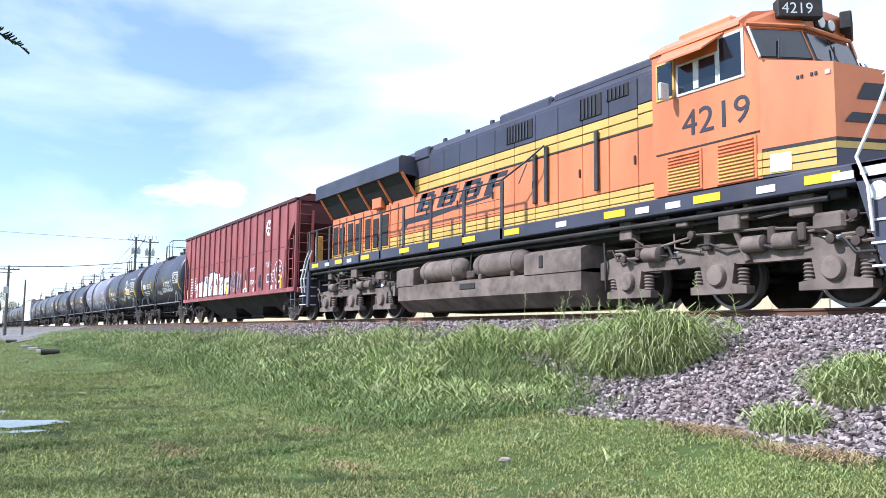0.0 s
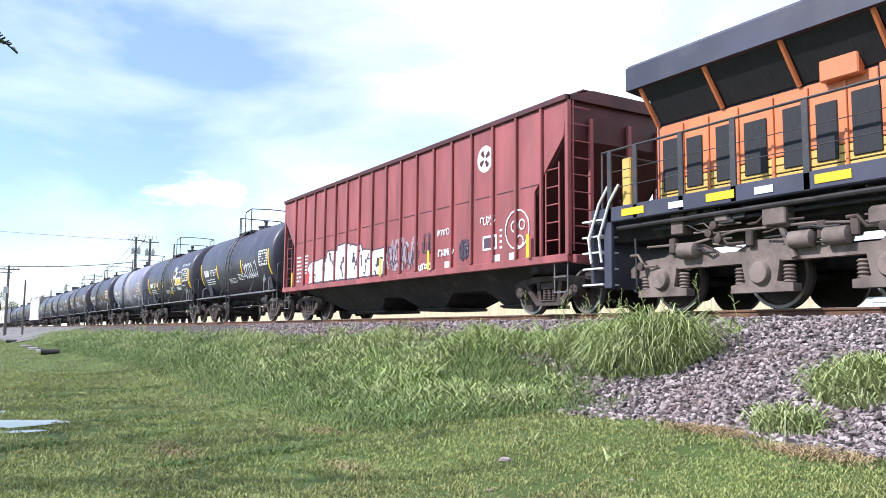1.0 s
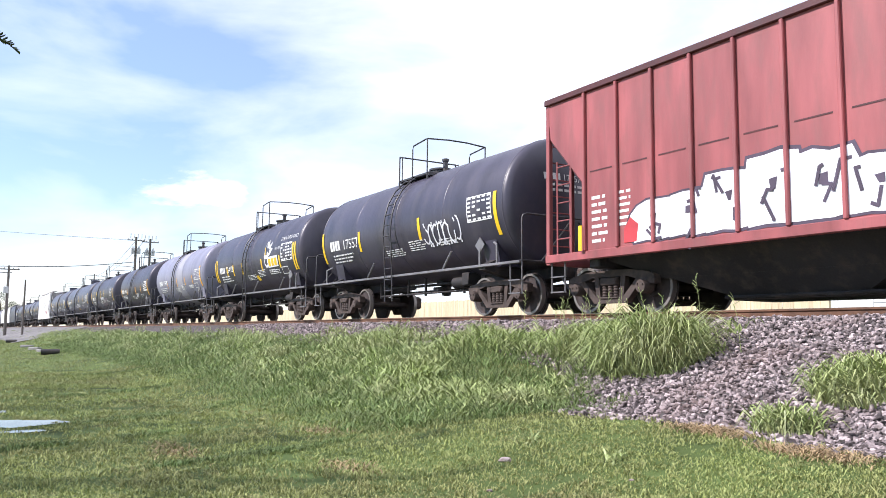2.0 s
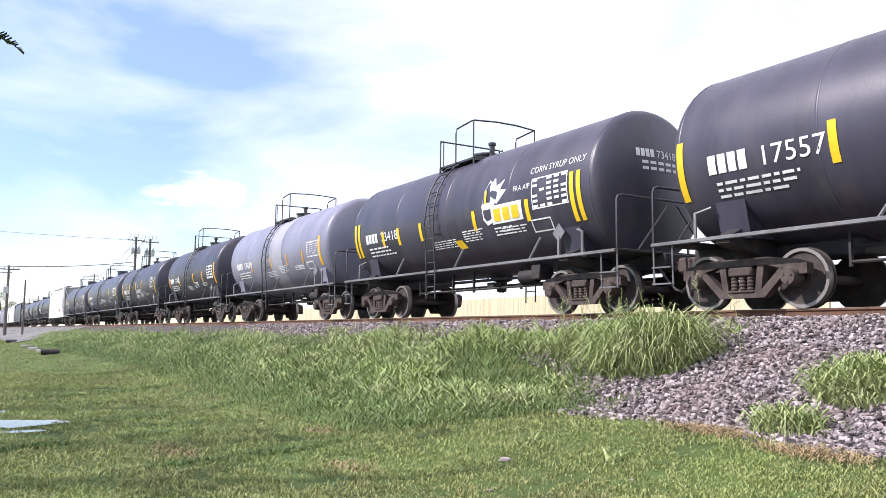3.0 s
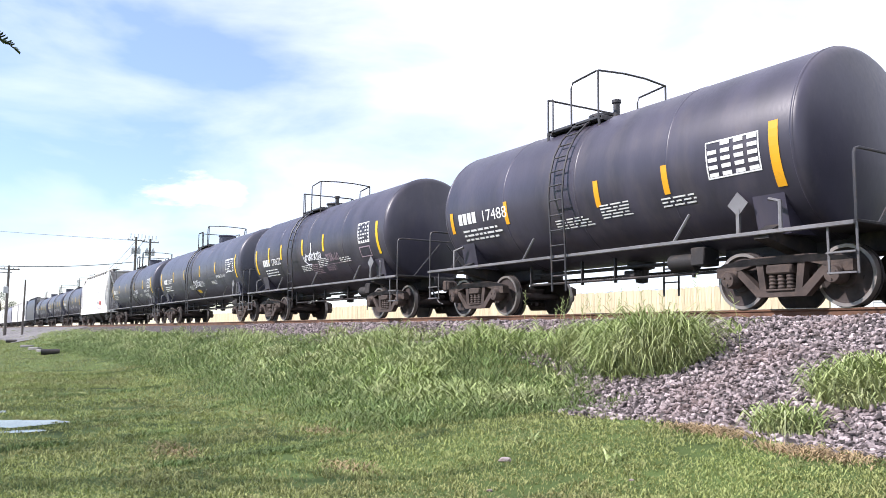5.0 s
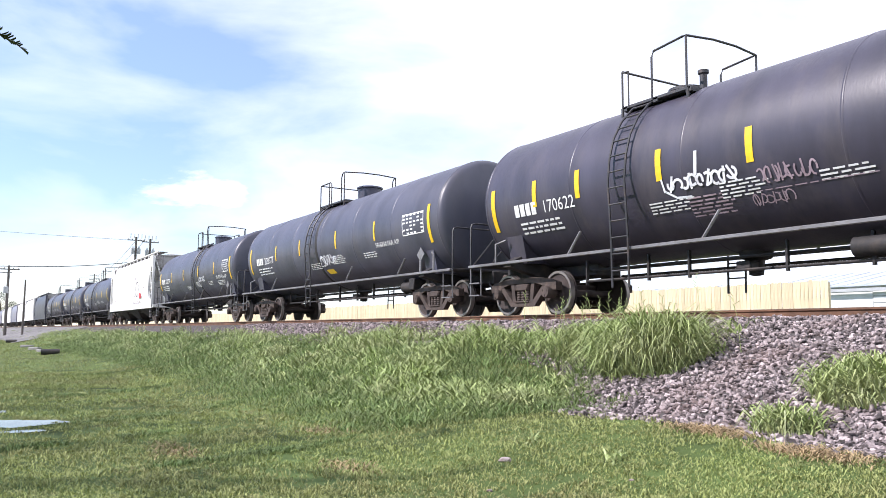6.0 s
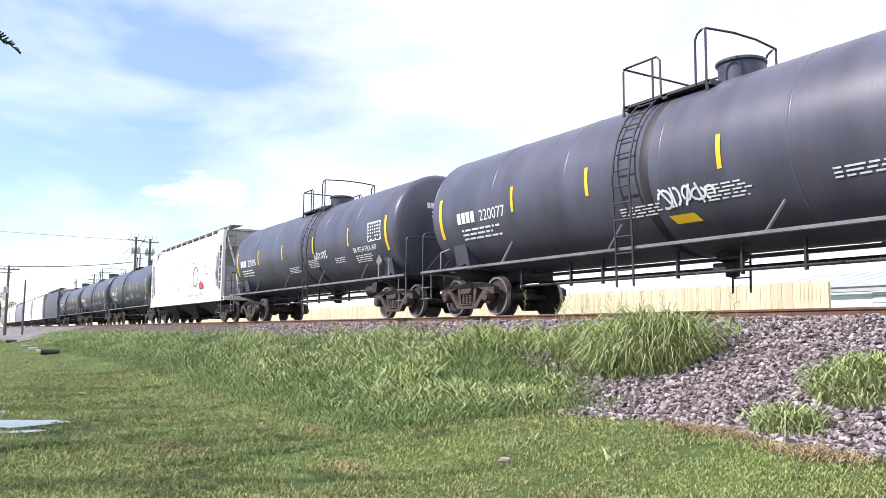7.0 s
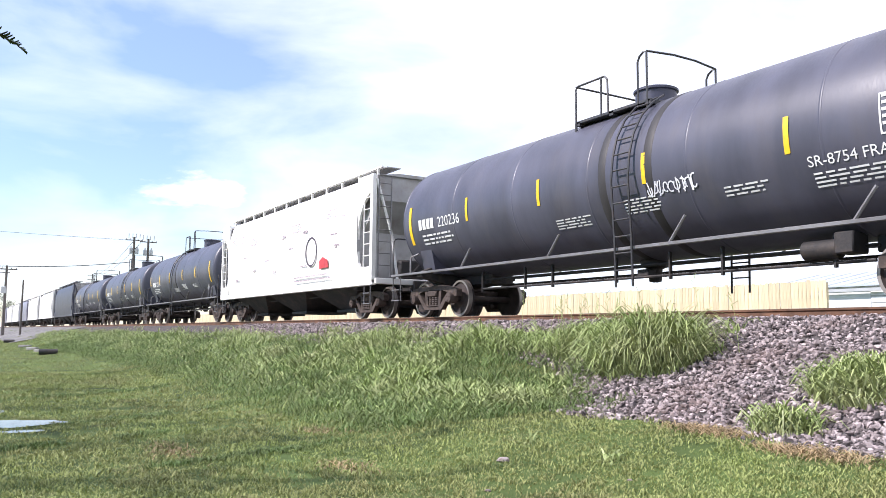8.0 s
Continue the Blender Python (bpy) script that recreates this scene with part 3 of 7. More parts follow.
    for side in (-1, 1):
        y = side * hw
        for x in (p0, p1 - 0.06):
            part("platform_bracket", Shape().tube([(x, y, zt - 0.03), (x, y, zt - 0.30)], 0.03, 6), M_RAILING, car)
        if dome:
            part("platform_rail", Shape().tube([(p0, y, zt - 0.05), (p0, y, zr - 0.05), (p0 + 0.06, y, zr), (p0 + first - 0.1, y, zr), (p0 + first - 0.02, y, zr - 0.08), (p0 + first, y, zt - 0.05)], bar, 6), M_RAILING, car)
            part("platform_post", Shape().tube([(p0 + first - 0.2, y, zt - 0.05), (p0 + first - 0.2, y, zr)], bar, 6), M_RAILING, car)
        else:
            part("platform_post", Shape().tube([(p0, y, zt - 0.05), (p0, y, zr)], bar, 6), M_RAILING, car)
            part("platform_post", Shape().tube([(p0 + 0.16, y, zt - 0.05), (p0 + 0.16, y, zr - 0.03)], bar * 0.8, 6), M_RAILING, car)
            part("mid_rail", Shape().tube([(p0, y, zr - 0.03), (p0 + 0.16, y, zr - 0.03)], bar * 0.8, 6), M_RAILING, car)
        # a tall hoop whose top runs across to the other side
        part("platform_rail", Shape().tube([(h0, y, zt - 0.05), (h0, y, zh - 0.16), (h0 + 0.05, y, zh - 0.06), (h1 - 0.08, y, zh), (h1, y, zh), (h1, y, zt - 0.05)], bar, 6), M_RAILING, car)
    part("cross_rail", Shape().tube([(p0, -hw, zr), (p0, hw, zr)], bar, 6), M_RAILING, car)
    part("cross_rail", Shape().tube([(h1, -hw, zh), (h1 + 0.06, -0.3, zh + 0.03), (h1 + 0.06, 0.3, zh + 0.03), (h1, hw, zh)], bar, 6), M_RAILING, car)
    zt = zc + R
    if dome:
        part("valve_housing", Shape().lathe([(zt - 0.08, 0.40), (zt + 0.28, 0.40), (zt + 0.30, 0.44), (zt + 0.34, 0.44), (zt + 0.37, 0.38), (zt + 0.39, 0.05)], "z", (dome, 0, 0), 24), M_NAVY, car, "dark round valve housing")
    else:
        part("manway", Shape().lathe([(zt - 0.08, 0.30), (zt + 0.12, 0.30), (zt + 0.13, 0.34), (zt + 0.18, 0.34), (zt + 0.20, 0.05)], "z", (mid - 0.1, 0, 0), 20), M_RAILING, car)
        part("relief_valve", Shape().lathe([(zt - 0.05, 0.07), (zt + 0.28, 0.07), (zt + 0.30, 0.10), (zt + 0.36, 0.10), (zt + 0.38, 0.02)], "z", (p1 - 0.35, -0.2, 0), 12), M_RAILING, car)
    # belly: outlet, brake gear and pipes
    zb = zc - R
    part("bottom_outlet", Shape().lathe([(zb + 0.08, 0.30), (zb - 0.10, 0.26), (zb - 0.14, 0.14), (zb - 0.38, 0.12), (zb - 0.40, 0.05)], "z", (0.25, 0, 0), 18).box(0.1, 0.4, -0.35, -0.12, zb - 0.30, zb - 0.16, 0.02), M_UNDER, car)
    gear = Shape()
    inner = half_truck - 1.5
    for y, z in ((-0.42, zb - 0.10), (-0.52, zb - 0.33), (0.45, zb - 0.18)):
        gear.tube([(-inner, y, z), (inner, y, z)], 0.028, 6)
    part("brake_pipe", gear, M_UNDER, car)
    for i in range(int(2 * inner / 1.5) + 1):
        x = -inner + 1.5 * i + 0.3 * math.sin(i * 2.3)
        part("pipe_hanger", Shape().box(x - 0.02, x + 0.02, -0.55, -0.49, zb - 0.40, zb + 0.10), M_UNDER, car)
    part("brake_cylinder", Shape().lathe([(-0.3, 0.05), (-0.28, 0.15), (0.28, 0.15), (0.3, 0.05)], "x", (half_truck - 2.3, -0.55, zb - 0.12), 16).box(half_truck - 2.0, half_truck - 1.7, -0.75, -0.35, zb - 0.22, zb + 0.1, 0.02), M_UNDER, car)
    part("brake_wheel", Shape().tube([(-hc + 0.52, 0.55 + 0.25 * math.cos(t), 1.75 + 0.25 * math.sin(t)) for t in [i * 0.5236 for i in range(13)]], 0.02, 6).box(-hc + 0.50, -hc + 0.7, 0.3, 0.8, 1.7, 1.78), M_RAILING, car)
    # placard holder
    for side in (-1, 1):
        pla = Shape()
        y = side * (R * 0.86 + 0.06)
        xq = e - 1.15
        o = len(pla.v)
        pla.prism([(xq - 0.19, zc - 0.92), (xq, zc - 1.11), (xq + 0.19, zc - 0.92), (xq, zc - 0.73)], "y", y - 0.008, y + 0.008)
        pla.box(xq - 0.03, xq + 0.03, y - 0.02, y + 0.02, 1.12, zc - 1.0)
        part("placard_holder", pla, M_GALV, car)
    skin = Skin(None, R, zc)
    mm = mark_mat or M_REFLECT
    for x, z0, z1, w in marks:
        m = Shape()
        skin.rect(m, x - w / 2, x + w / 2, z0, z1)
        part("reflector", m, mm, car, "yellow reflective strip")
    return car, skin


def paint(car, name, mat, shape, label=""):
    ob = part(name, shape, mat, car, label)
    if name in ("small_print", "head_number", "test_data_panel", "sprayed_tag", "owner_mark", "car_number", "service_words", "emblem_block"):
        ob["kind"] = "stuff"
    return ob


def stencils(car, skin, number, e, num_x, num_z=2.12, size=0.36, mark_blocks=True, width=None):
    """The owner's mark as four plain blocks, the car's number, and rows of small print."""
    w = width or 1.0
    s = Shape()
    for i in range(4):
        skin.rect(s, num_x + i * 0.19, num_x + i * 0.19 + 0.15, num_z, num_z + size * 0.72)
    paint(car, "owner_mark", M_INK, s, "white block markings")
    s = Shape()
    skin.text(s, number, num_x + 0.92, num_z, size, width=w)
    paint(car, "car_number", M_INK, s, "white stencilled number")
    s = Shape()
    skin.bars(s, num_x + 0.1, num_x + 1.7, num_z - 0.42, num_z - 0.10, 3)
    paint(car, "small_print", M_INK, s, "rows of small white print")
    s = Shape()
    skin.bars(s, -0.15 * e, -0.15 * e + 1.1, 1.62, 1.86, 4)
    skin.bars(s, 0.12 * e, 0.12 * e + 0.9, 1.70, 2.0, 5)
    skin.bars(s, 0.42 * e, 0.42 * e + 0.9, 1.72, 1.92, 3)
    paint(car, "small_print", M_INK, s, "rows of small white print")
    # end of the car: mark and number on the head
    return car


def data_table(car, skin, x0, x1, z0, z1, rows=6, cols=5):
    s = Shape()
    skin.outline(s, x0, x1, z0, z1, 0.025)
    hz, hx = (z1 - z0) / rows, (x1 - x0) / cols
    for r in range(rows):
        for k in range(cols):
            if rng.random() < 0.85:
                skin.rect(s, x0 + k * hx + 0.04, x0 + (k + 0.9) * hx - 0.01, z0 + r * hz + 0.03, z0 + (r + 0.78) * hz, n=1)
    paint(car, "test_data_panel", M_INK, s, "white stencilled table of test data")


def head_x(e, y, dz, R=1.53):
    """How far forward the domed head stands at a height dz over its middle."""
    return e - 0.08 + bulge(math.hypot(y, dz), R) + 0.012


def head_print(car, e, number, zc=2.53, side=1):
    """Mark and number on the forward head."""
    s = Shape()
    v, f = text_points(number, 0.22)
    o = len(s.v)
    s.v += [(head_x(e, -0.12 + p, 0.50 + q), -0.12 + p, zc + 0.50 + q) for p, q in v]
    for q in f:
        s.face([o + i for i in q])
    for i in range(4):
        o = len(s.v)
        y = -0.62 + i * 0.115
        s.v += [(head_x(e, b, c), b, zc + c) for b, c in ((y, 0.5), (y + 0.09, 0.5), (y + 0.09, 0.66), (y, 0.66))]
        s.face([o, o + 1, o + 2, o + 3])
    for r in range(2):
        for i in range(5):
            o = len(s.v)
            y, z = -0.5 + i * 0.2, 0.36 - r * 0.12
            s.v += [(head_x(e, b, c), b, zc + c) for b, c in ((y, z), (y + 0.15, z), (y + 0.15, z + 0.06), (y, z + 0.06))]
            s.face([o, o + 1, o + 2, o + 3])
    paint(car, "head_number", M_INK, s, "white stencilled number on the end")


def strips(xs, z0, z1, w=0.13):
    return [(x, z0, z1, w) for x in xs]


def build_tanks():
    # black car with a white tag
    c1, k1 = tank_car(49.0, 4.2, 5.1, M_BLACK, "black tank car with white tag and white number", -0.25, (-1.1, 2.0), strips((-2.28, 1.3), 1.95, 2.55) + strips((-4.98, 4.75), 1.75, 2.75))
    stencils(c1, k1, "17557", 5.1, -4.42, size=0.42, width=1.12)
    s = Shape()
    scrawl(k1, s, 1.5, 3.2, 1.75, 2.35, 7, 0.05, 3)
    paint(c1, "sprayed_tag", M_SPRAYWHITE, s, "white sprayed tag")
    data_table(c1, k1, 3.6, 4.6, 2.15, 2.75)
    head_print(c1, 5.1, "17557")
    # black corn syrup car with a bird-like emblem
    c2, k2 = tank_car(61.45, 4.42, 5.3, M_BLACK, "black syrup tank car with white and yellow emblem", -0.6, (-1.46, 1.63), strips((-3.38, -2.48, -1.27, 1.23, 3.26), 1.93, 2.40) + strips((-5.12, -4.90, 4.72, 4.92), 1.75, 2.75, 0.12))
    stencils(c2, k2, "73418", 5.3, -4.45)
    s = Shape()
    k2.poly(s, [(1.62, 2.15), (1.75, 2.0), (1.95, 2.05), (2.1, 2.45), (2.05, 2.9), (1.85, 3.05), (1.7, 2.8), (1.6, 2.45)])
    k2.poly(s, [(1.95, 2.5), (2.2, 2.45), (2.55, 2.72), (2.3, 2.75), (2.45, 2.98), (2.15, 2.85), (2.05, 3.08), (1.9, 2.9)])
    k2.rect(s, 1.95, 3.08, 2.0, 2.42)
    paint(c2, "emblem", M_SPRAYWHITE, s, "white winged emblem")
    s = Shape()
    up = Skin(None, 1.53, 2.53, 0.016)
    for i in range(3):
        up.rect(s, 2.05 + i * 0.33, 2.30 + i * 0.33, 2.06, 2.34)
    up.rect(s, 1.72, 1.80, 2.5, 2.8)
    paint(c2, "emblem_block", M_REFLECT, s, "yellow emblem blocks")
    s = Shape()
    k2.text(s, "FRA AIP", 2.80, 2.62, 0.17)
    k2.text(s, "CORN SYRUP ONLY", 3.35, 2.92, 0.20, width=1.75)
    k2.bars(s, 1.95, 2.8, 1.72, 1.95, 3)
    paint(c2, "service_words", M_INK, s, "white stencilled words")
    data_table(c2, k2, 3.45, 4.6, 2.15, 2.8)
    s = Shape()
    k2.outline(s, 3.3, 3.95, 1.66, 1.95, 0.03)
    paint(c2, "notice", M_INK, s)
    s = Shape()
    k2.rect(s, 0.3, 0.62, 1.55, 1.78, lean=-0.12)
    paint(c2, "sticker", M_REFLECT, s, "yellow and white sticker")
    head_print(c2, 5.3, "73418")
    # grey car
    c3, k3 = tank_car(74.1, 4.42, 5.2, M_GREY, "grey tank car with paler middle and amber strips", -0.55, (-1.55, 1.55), strips((-2.42, -0.2, 1.55, 3.1), 1.93, 2.38, 0.09) + strips((4.65,), 1.75, 2.75, 0.18), mark_mat=M_AMBER)
    stencils(c3, k3, "17470", 5.15, -4.3)
    pal = Shape().lathe([(-0.28, 1.532), (-0.27, 1.536), (1.02, 1.536), (1.04, 1.532)], "x", (0, 0, 2.53), 56, True, False)
    part("pale_band", pal, M_GREYPALE, c3, "lighter repainted band")
    data_table(c3, k3, 3.55, 4.65, 2.1, 2.62, 7, 10)
    s = Shape()
    k3.outline(s, 3.35, 3.95, 1.68, 1.96, 0.035)
    k3.bars(s, 2.55, 3.1, 1.72, 1.92, 2)
    paint(c3, "notice", M_INK, s)
    head_print(c3, 5.15, "17470")
    # dark grey car with white square
    c4, k4 = tank_car(86.5, 4.15, 4.82, M_BLACK, "charcoal tank car with white data square", -0.43, (-1.75, 1.4), strips((-4.5, -2.3, 0.6, 2.3), 1.95, 2.45) + strips((4.45,), 1.75, 2.75, 0.16), mark_mat=M_AMBER)
    stencils(c4, k4, "17488", 5.05, -4.2)
    data_table(c4, k4, 3.2, 4.2, 2.05, 2.65, 5, 4)
    # black car with white splash of paint
    c5, k5 = tank_car(100.3, 4.95, 5.76, M_BLACK, "black tank car with white paint splash and tags", -1.4, (-2.17, 1.11), strips((-3.94, -2.6, -0.5, 1.34), 2.2, 2.75) + strips((-5.42, 5.25), 1.8, 2.75, 0.14))
    stencils(c5, k5, "170622", 5.7, -4.65, num_z=2.05)
    s = Shape()
    scrawl(k5, s, -0.35, 1.05, 1.98, 2.22, 9, 0.045, 4)
    k5.stroke(s, [(0.28, 2.2), (0.32, 2.55)], 0.06)
    k5.stroke(s, [(-0.45, 2.2), (-0.42, 2.0), (-0.2, 1.86), (0.1, 1.84)], 0.04)
    paint(c5, "sprayed_tag", M_SPRAYWHITE, s, "white splash of spray paint")
    s = Shape()
    scrawl(k5, s, 1.4, 2.4, 1.85, 2.1, 8, 0.03, 9)
    scrawl(k5, s, 1.2, 1.9, 1.5, 1.7, 6, 0.02, 12)
    paint(c5, "sprayed_tag", M_SPRAYGREY, s, "faint grey tag")
    s = Shape()
    k5.bars(s, 0.0, 0.9, 1.45, 1.85, 6)
    k5.bars(s, 1.3, 3.3, 1.72, 1.78, 1, 0.5)
    k5.outline(s, 4.0, 4.7, 1.78, 2.1, 0.03)
    paint(c5, "small_print", M_SPRAYGREY, s, "faded reddish small print")
    data_table(c5, k5, 4.0, 4.75, 2.2, 2.8)
    head_print(c5, 5.7, "170622")
    # two long black cars
    c6, k6 = tank_car(115.7, 6.7, 7.62, M_SKYBLACK, "long black tank car with a tag by its ladder", -0.8, (-1.65, 2.05), strips((-4.24, -1.84, 1.26, 4.0), 2.2, 2.75, 0.09) + strips((-7.2, 7.1), 1.85, 2.85, 0.13), dome=0.55, bands=(-0.35,))
    stencils(c6, k6, "220077", 7.35, -6.45, num_z=2.15)
    s = Shape()
    scrawl(k6, s, -0.10, 1.1, 1.72, 2.05, 5, 0.045, 21)
    paint(c6, "sprayed_tag", M_SPRAYWHITE, s, "white sprayed tag")
    s = Shape()
    k6.rect(s, 0.05, 0.6, 1.38, 1.56, lean=-0.1)
    paint(c6, "sticker", M_REFLECT, s, "yellow sticker")
    data_table(c6, k6, 5.7, 6.85, 2.15, 2.72, 6, 6)
    s = Shape()
    k6.text(s, "SR-8754 FRA AIP", 4.0, 1.98, 0.2)
    paint(c6, "service_words", M_INK, s, "white stencilled words")
    head_print(c6, 7.35, "220077")
    c7, k7 = tank_car(132.69, 6.45, 7.3, M_SKYBLACK, "long black tank car with twin dark bands", 1.0, (-1.2, 2.2), strips((-4.19, -1.49, 1.46, 4.28), 2.2, 2.75, 0.09) + strips((-6.88, 6.8), 1.85, 2.85, 0.13), dome=0.35, bands=(0.41, 1.56))
    stencils(c7, k7, "220236", 7.3, -6.44, num_z=2.2)
    s = Shape()
    scrawl(k7, s, 1.5, 2.6, 1.95, 2.2, 9, 0.025, 31)
    paint(c7, "sprayed_tag", M_SPRAYWHITE, s, "white sprayed tag")
    s = Shape()
    k7.text(s, "SR-8754 FRA AIP", 4.55, 1.95, 0.22)
    k7.bars(s, 4.6, 5.8, 1.62, 1.88, 4)
    paint(c7, "service_words", M_INK, s, "white stencilled words")
    data_table(c7, k7, 5.65, 6.5, 2.2, 2.75, 6, 6)
    head_print(c7, 7.3, "220236")
    # three more beyond the white hopper
    for i, (cx, h, lx) in enumerate(((165.25, 6.2, -0.9), (181.75, 6.4, 0.7), (199.05, 6.9, -0.9))):
        ca, ka = tank_car(cx, h, h + 0.75, M_SKYBLACK, "long black tank car with yellow strips, far down the train", lx, (-1.0, 2.3), strips((-6.6, -4.2, -1.8, 1.1, 3.7), 2.2, 2.75, 0.12) + strips((6.3,), 1.85, 2.85, 0.14), dome=1.0, bands=(lx + 0.5,))
        stencils(ca, ka, ("220115", "220148", "220172")[i], h + 0.7, -h + 0.2)


M_GREYPALE = material("tank_pale_grey", (0.34, 0.33, 0.375), 0.5, var=0.08, vscale=0.8, bump=0.03)


# ---- hopper cars ----
def hopper_common(car, hc, half_truck):
    for k in (-1, 1):
        freight_truck(car, k * half_truck)
        part("draft_sill", Shape().box(k * (hc - 0.35), k * (half_truck - 1.2), -0.30, 0.30, 0.78, 1.08, 0.02), M_UNDER, car)
        part("body_bolster", Shape().box(k * half_truck - 0.14, k * half_truck + 0.14, -1.45, 1.45, 0.82, 1.06, 0.03), M_UNDER, car)
        for side in (-1, 1):
            st = Shape()
            xe, y = k * (hc - 0.75), side * 1.52
            for dx in (0.0, -0.4 * k):
                st.tube([(xe + dx, y, 1.1), (xe + dx, y, 0.38)], 0.018, 6)
            for z in (0.40, 0.70):
                st.box(xe, xe - 0.4 * k, y - 0.04, y + 0.04, z - 0.012, z + 0.012)
            part("sill_step", st, M_GALV, car)
    couplers(car, hc)


def red_hopper(c):
    car = thing("covered_hopper_car", "faded red ribbed hopper car with graffiti along its sill", "hopper car")
    TRAIN.append((car, c))
    W, zt, zs, xe = 1.58, 4.24, 1.08, 7.9
    hopper_common(car, 8.55, 6.65)
    # side sheets, with the ends cut away over the slope sheets
    for side in (-1, 1):
        sheet = [(-6.83, zs), (6.83, zs), (6.83, 2.49), (7.76, 3.48), (7.85, zt), (-7.85, zt), (-7.76, 3.48), (-6.83, 2.49)]
        part("side_sheet", Shape().prism(sheet, "y", side * (W - 0.04), side * W), M_RED, car)
        part("side_sill", Shape().box(-xe, xe, side * (W - 0.10), side * (W + 0.035), zs - 0.10, zs + 0.06, 0.01), M_RED, car)
        part("top_chord", Shape().box(-xe, xe, side * (W - 0.08), side * (W + 0.06), zt - 0.05, zt + 0.07, 0.012), M_REDSHADEMARK, car)
        for i in range(17):
            x = -6.72 + i * 0.8635
            part("rib", Shape().box(x - 0.032, x + 0.032, side * W, side * (W + 0.065), zs + 0.06, zt - 0.05, 0.012), M_RED, car)
        for i in range(16):
            x = -6.72 + i * 0.8635
            part("seam", Shape().box(x + 0.13, x + 0.72, side * W, side * (W + 0.006), 2.62, 2.645), M_REDSHADEMARK, car)
        for k in (-1, 1):
            part("corner_post", Shape().box(k * (xe - 0.10), k * xe, side * (W - 0.09), side * (W + 0.01), zs, zt, 0.01), M_RED, car)
            part("ladder", ladder_shape(k * (xe - 0.52), 0.42, [(side * (W - 0.03), zs), (side * (W - 0.03), 3.0)], 0.36, 0.014), M_RED, car)
    # the slope sheets' red is darkened for the shade under the overhang
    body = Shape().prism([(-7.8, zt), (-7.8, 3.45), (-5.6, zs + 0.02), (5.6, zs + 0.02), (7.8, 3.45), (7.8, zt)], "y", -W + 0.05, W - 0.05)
    part("slope_body", body, M_REDSHADEMARK, car, "red sloping end sheets darkened for the overhang's shade")
    for k in (-1, 1):
        part("end_sill", Shape().box(k * (xe - 0.05), k * (xe + 0.12), -1.5, 1.5, 0.95, 1.12, 0.015), M_RED, car)
        for y in (-0.95, 0.1, 0.95):
            part("end_post", Shape().box(k * (xe - 0.08), k * (xe - 0.01), y - 0.05, y + 0.05, 1.1, 3.9, 0.01), M_RED, car)
        part("end_ladder", Shape().tube([(k * xe, -1.45, 1.2), (k * xe, -1.45, 4.2)], 0.02, 6), M_RED, car)
        rg = Shape()
        for i in range(9):
            rg.tube([(k * xe, -1.5, 1.35 + 0.34 * i), (k * xe, -1.0, 1.35 + 0.34 * i)], 0.014, 6)
        part("end_rung", rg, M_RED, car)
        part("brace", Shape().tube([(k * (xe - 0.1), 0.6, 1.12), (k * (xe - 0.9), 0.6, 2.5)], 0.05, 6), M_REDSHADEMARK, car)
        part("brake_reservoir", Shape().lathe([(-0.45, 0.04), (-0.42, 0.2), (0.42, 0.2), (0.45, 0.04)], "y", (k * (xe - 0.75), 0.1, 1.55), 18), M_UNDER, car)
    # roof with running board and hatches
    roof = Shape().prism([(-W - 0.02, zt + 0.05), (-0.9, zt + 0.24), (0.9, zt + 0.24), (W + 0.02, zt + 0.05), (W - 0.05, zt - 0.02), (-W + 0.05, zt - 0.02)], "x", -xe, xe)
    part("roof", roof, M_REDSHADEMARK, car)
    for i in range(5):
        x = -6.0 + i * 3.0
        part("hatch", Shape().box(x - 0.9, x + 0.9, -0.5, 0.5, zt + 0.24, zt + 0.31, 0.03), M_REDSHADEMARK, car)
    for side in (-1, 1):
        part("running_board", Shape().box(-xe + 0.1, xe - 0.1, side * 0.85, side * 1.1, zt + 0.24, zt + 0.27), M_REDSHADEMARK, car)
    # discharge bays under the sill, hung from the centre sill
    part("centre_sill", Shape().box(-6.4, 6.4, -0.22, 0.22, 0.80, 1.09), M_UNDER, car)
    def tapered(poly):
        """A body under the sill that narrows downwards."""
        bay, n = Shape(), len(poly)
        for side in (-1, 1):
            for x, z in poly:
                bay.v.append((x, side * (0.62 + 0.68 * (z - 0.24) / (zs - 0.24)), z))
        for i in range(n):
            j = (i + 1) % n
            bay.face([i, j, n + j, n + i])
        bay.face(list(range(n)))
        bay.face([n + i for i in range(n)])
        return bay
    part("hopper_skirt", tapered([(-6.6, zs), (6.6, zs), (6.5, 0.95), (5.45, 0.585), (-5.45, 0.585), (-6.5, 0.95)]), M_UNDER, car, "black hopper bottom below the sill")
    for t0, t1, b0, b1 in ((-5.3, -1.17, -4.2, -1.85), (-0.13, 2.6, 0.5, 1.8), (4.07, 5.4, 4.45, 5.2)):
        part("discharge_bay", tapered([(t0, 0.584), (t1, 0.584), (b1, 0.24), (b0, 0.24)]), M_UNDER, car)
        part("outlet_gate", Shape().box(b0 - 0.1, b1 + 0.15, -0.62, 0.62, 0.17, 0.25, 0.01).tube([(b0 - 0.1, -0.66, 0.22), (b1 + 0.3, -0.66, 0.22)], 0.03, 6), M_UNDER, car)
    # paint: roundel, sprayed letters, stencils
    sk = Skin(-W, off=0.006)
    top = Skin(-W, off=0.012)
    s = Shape()
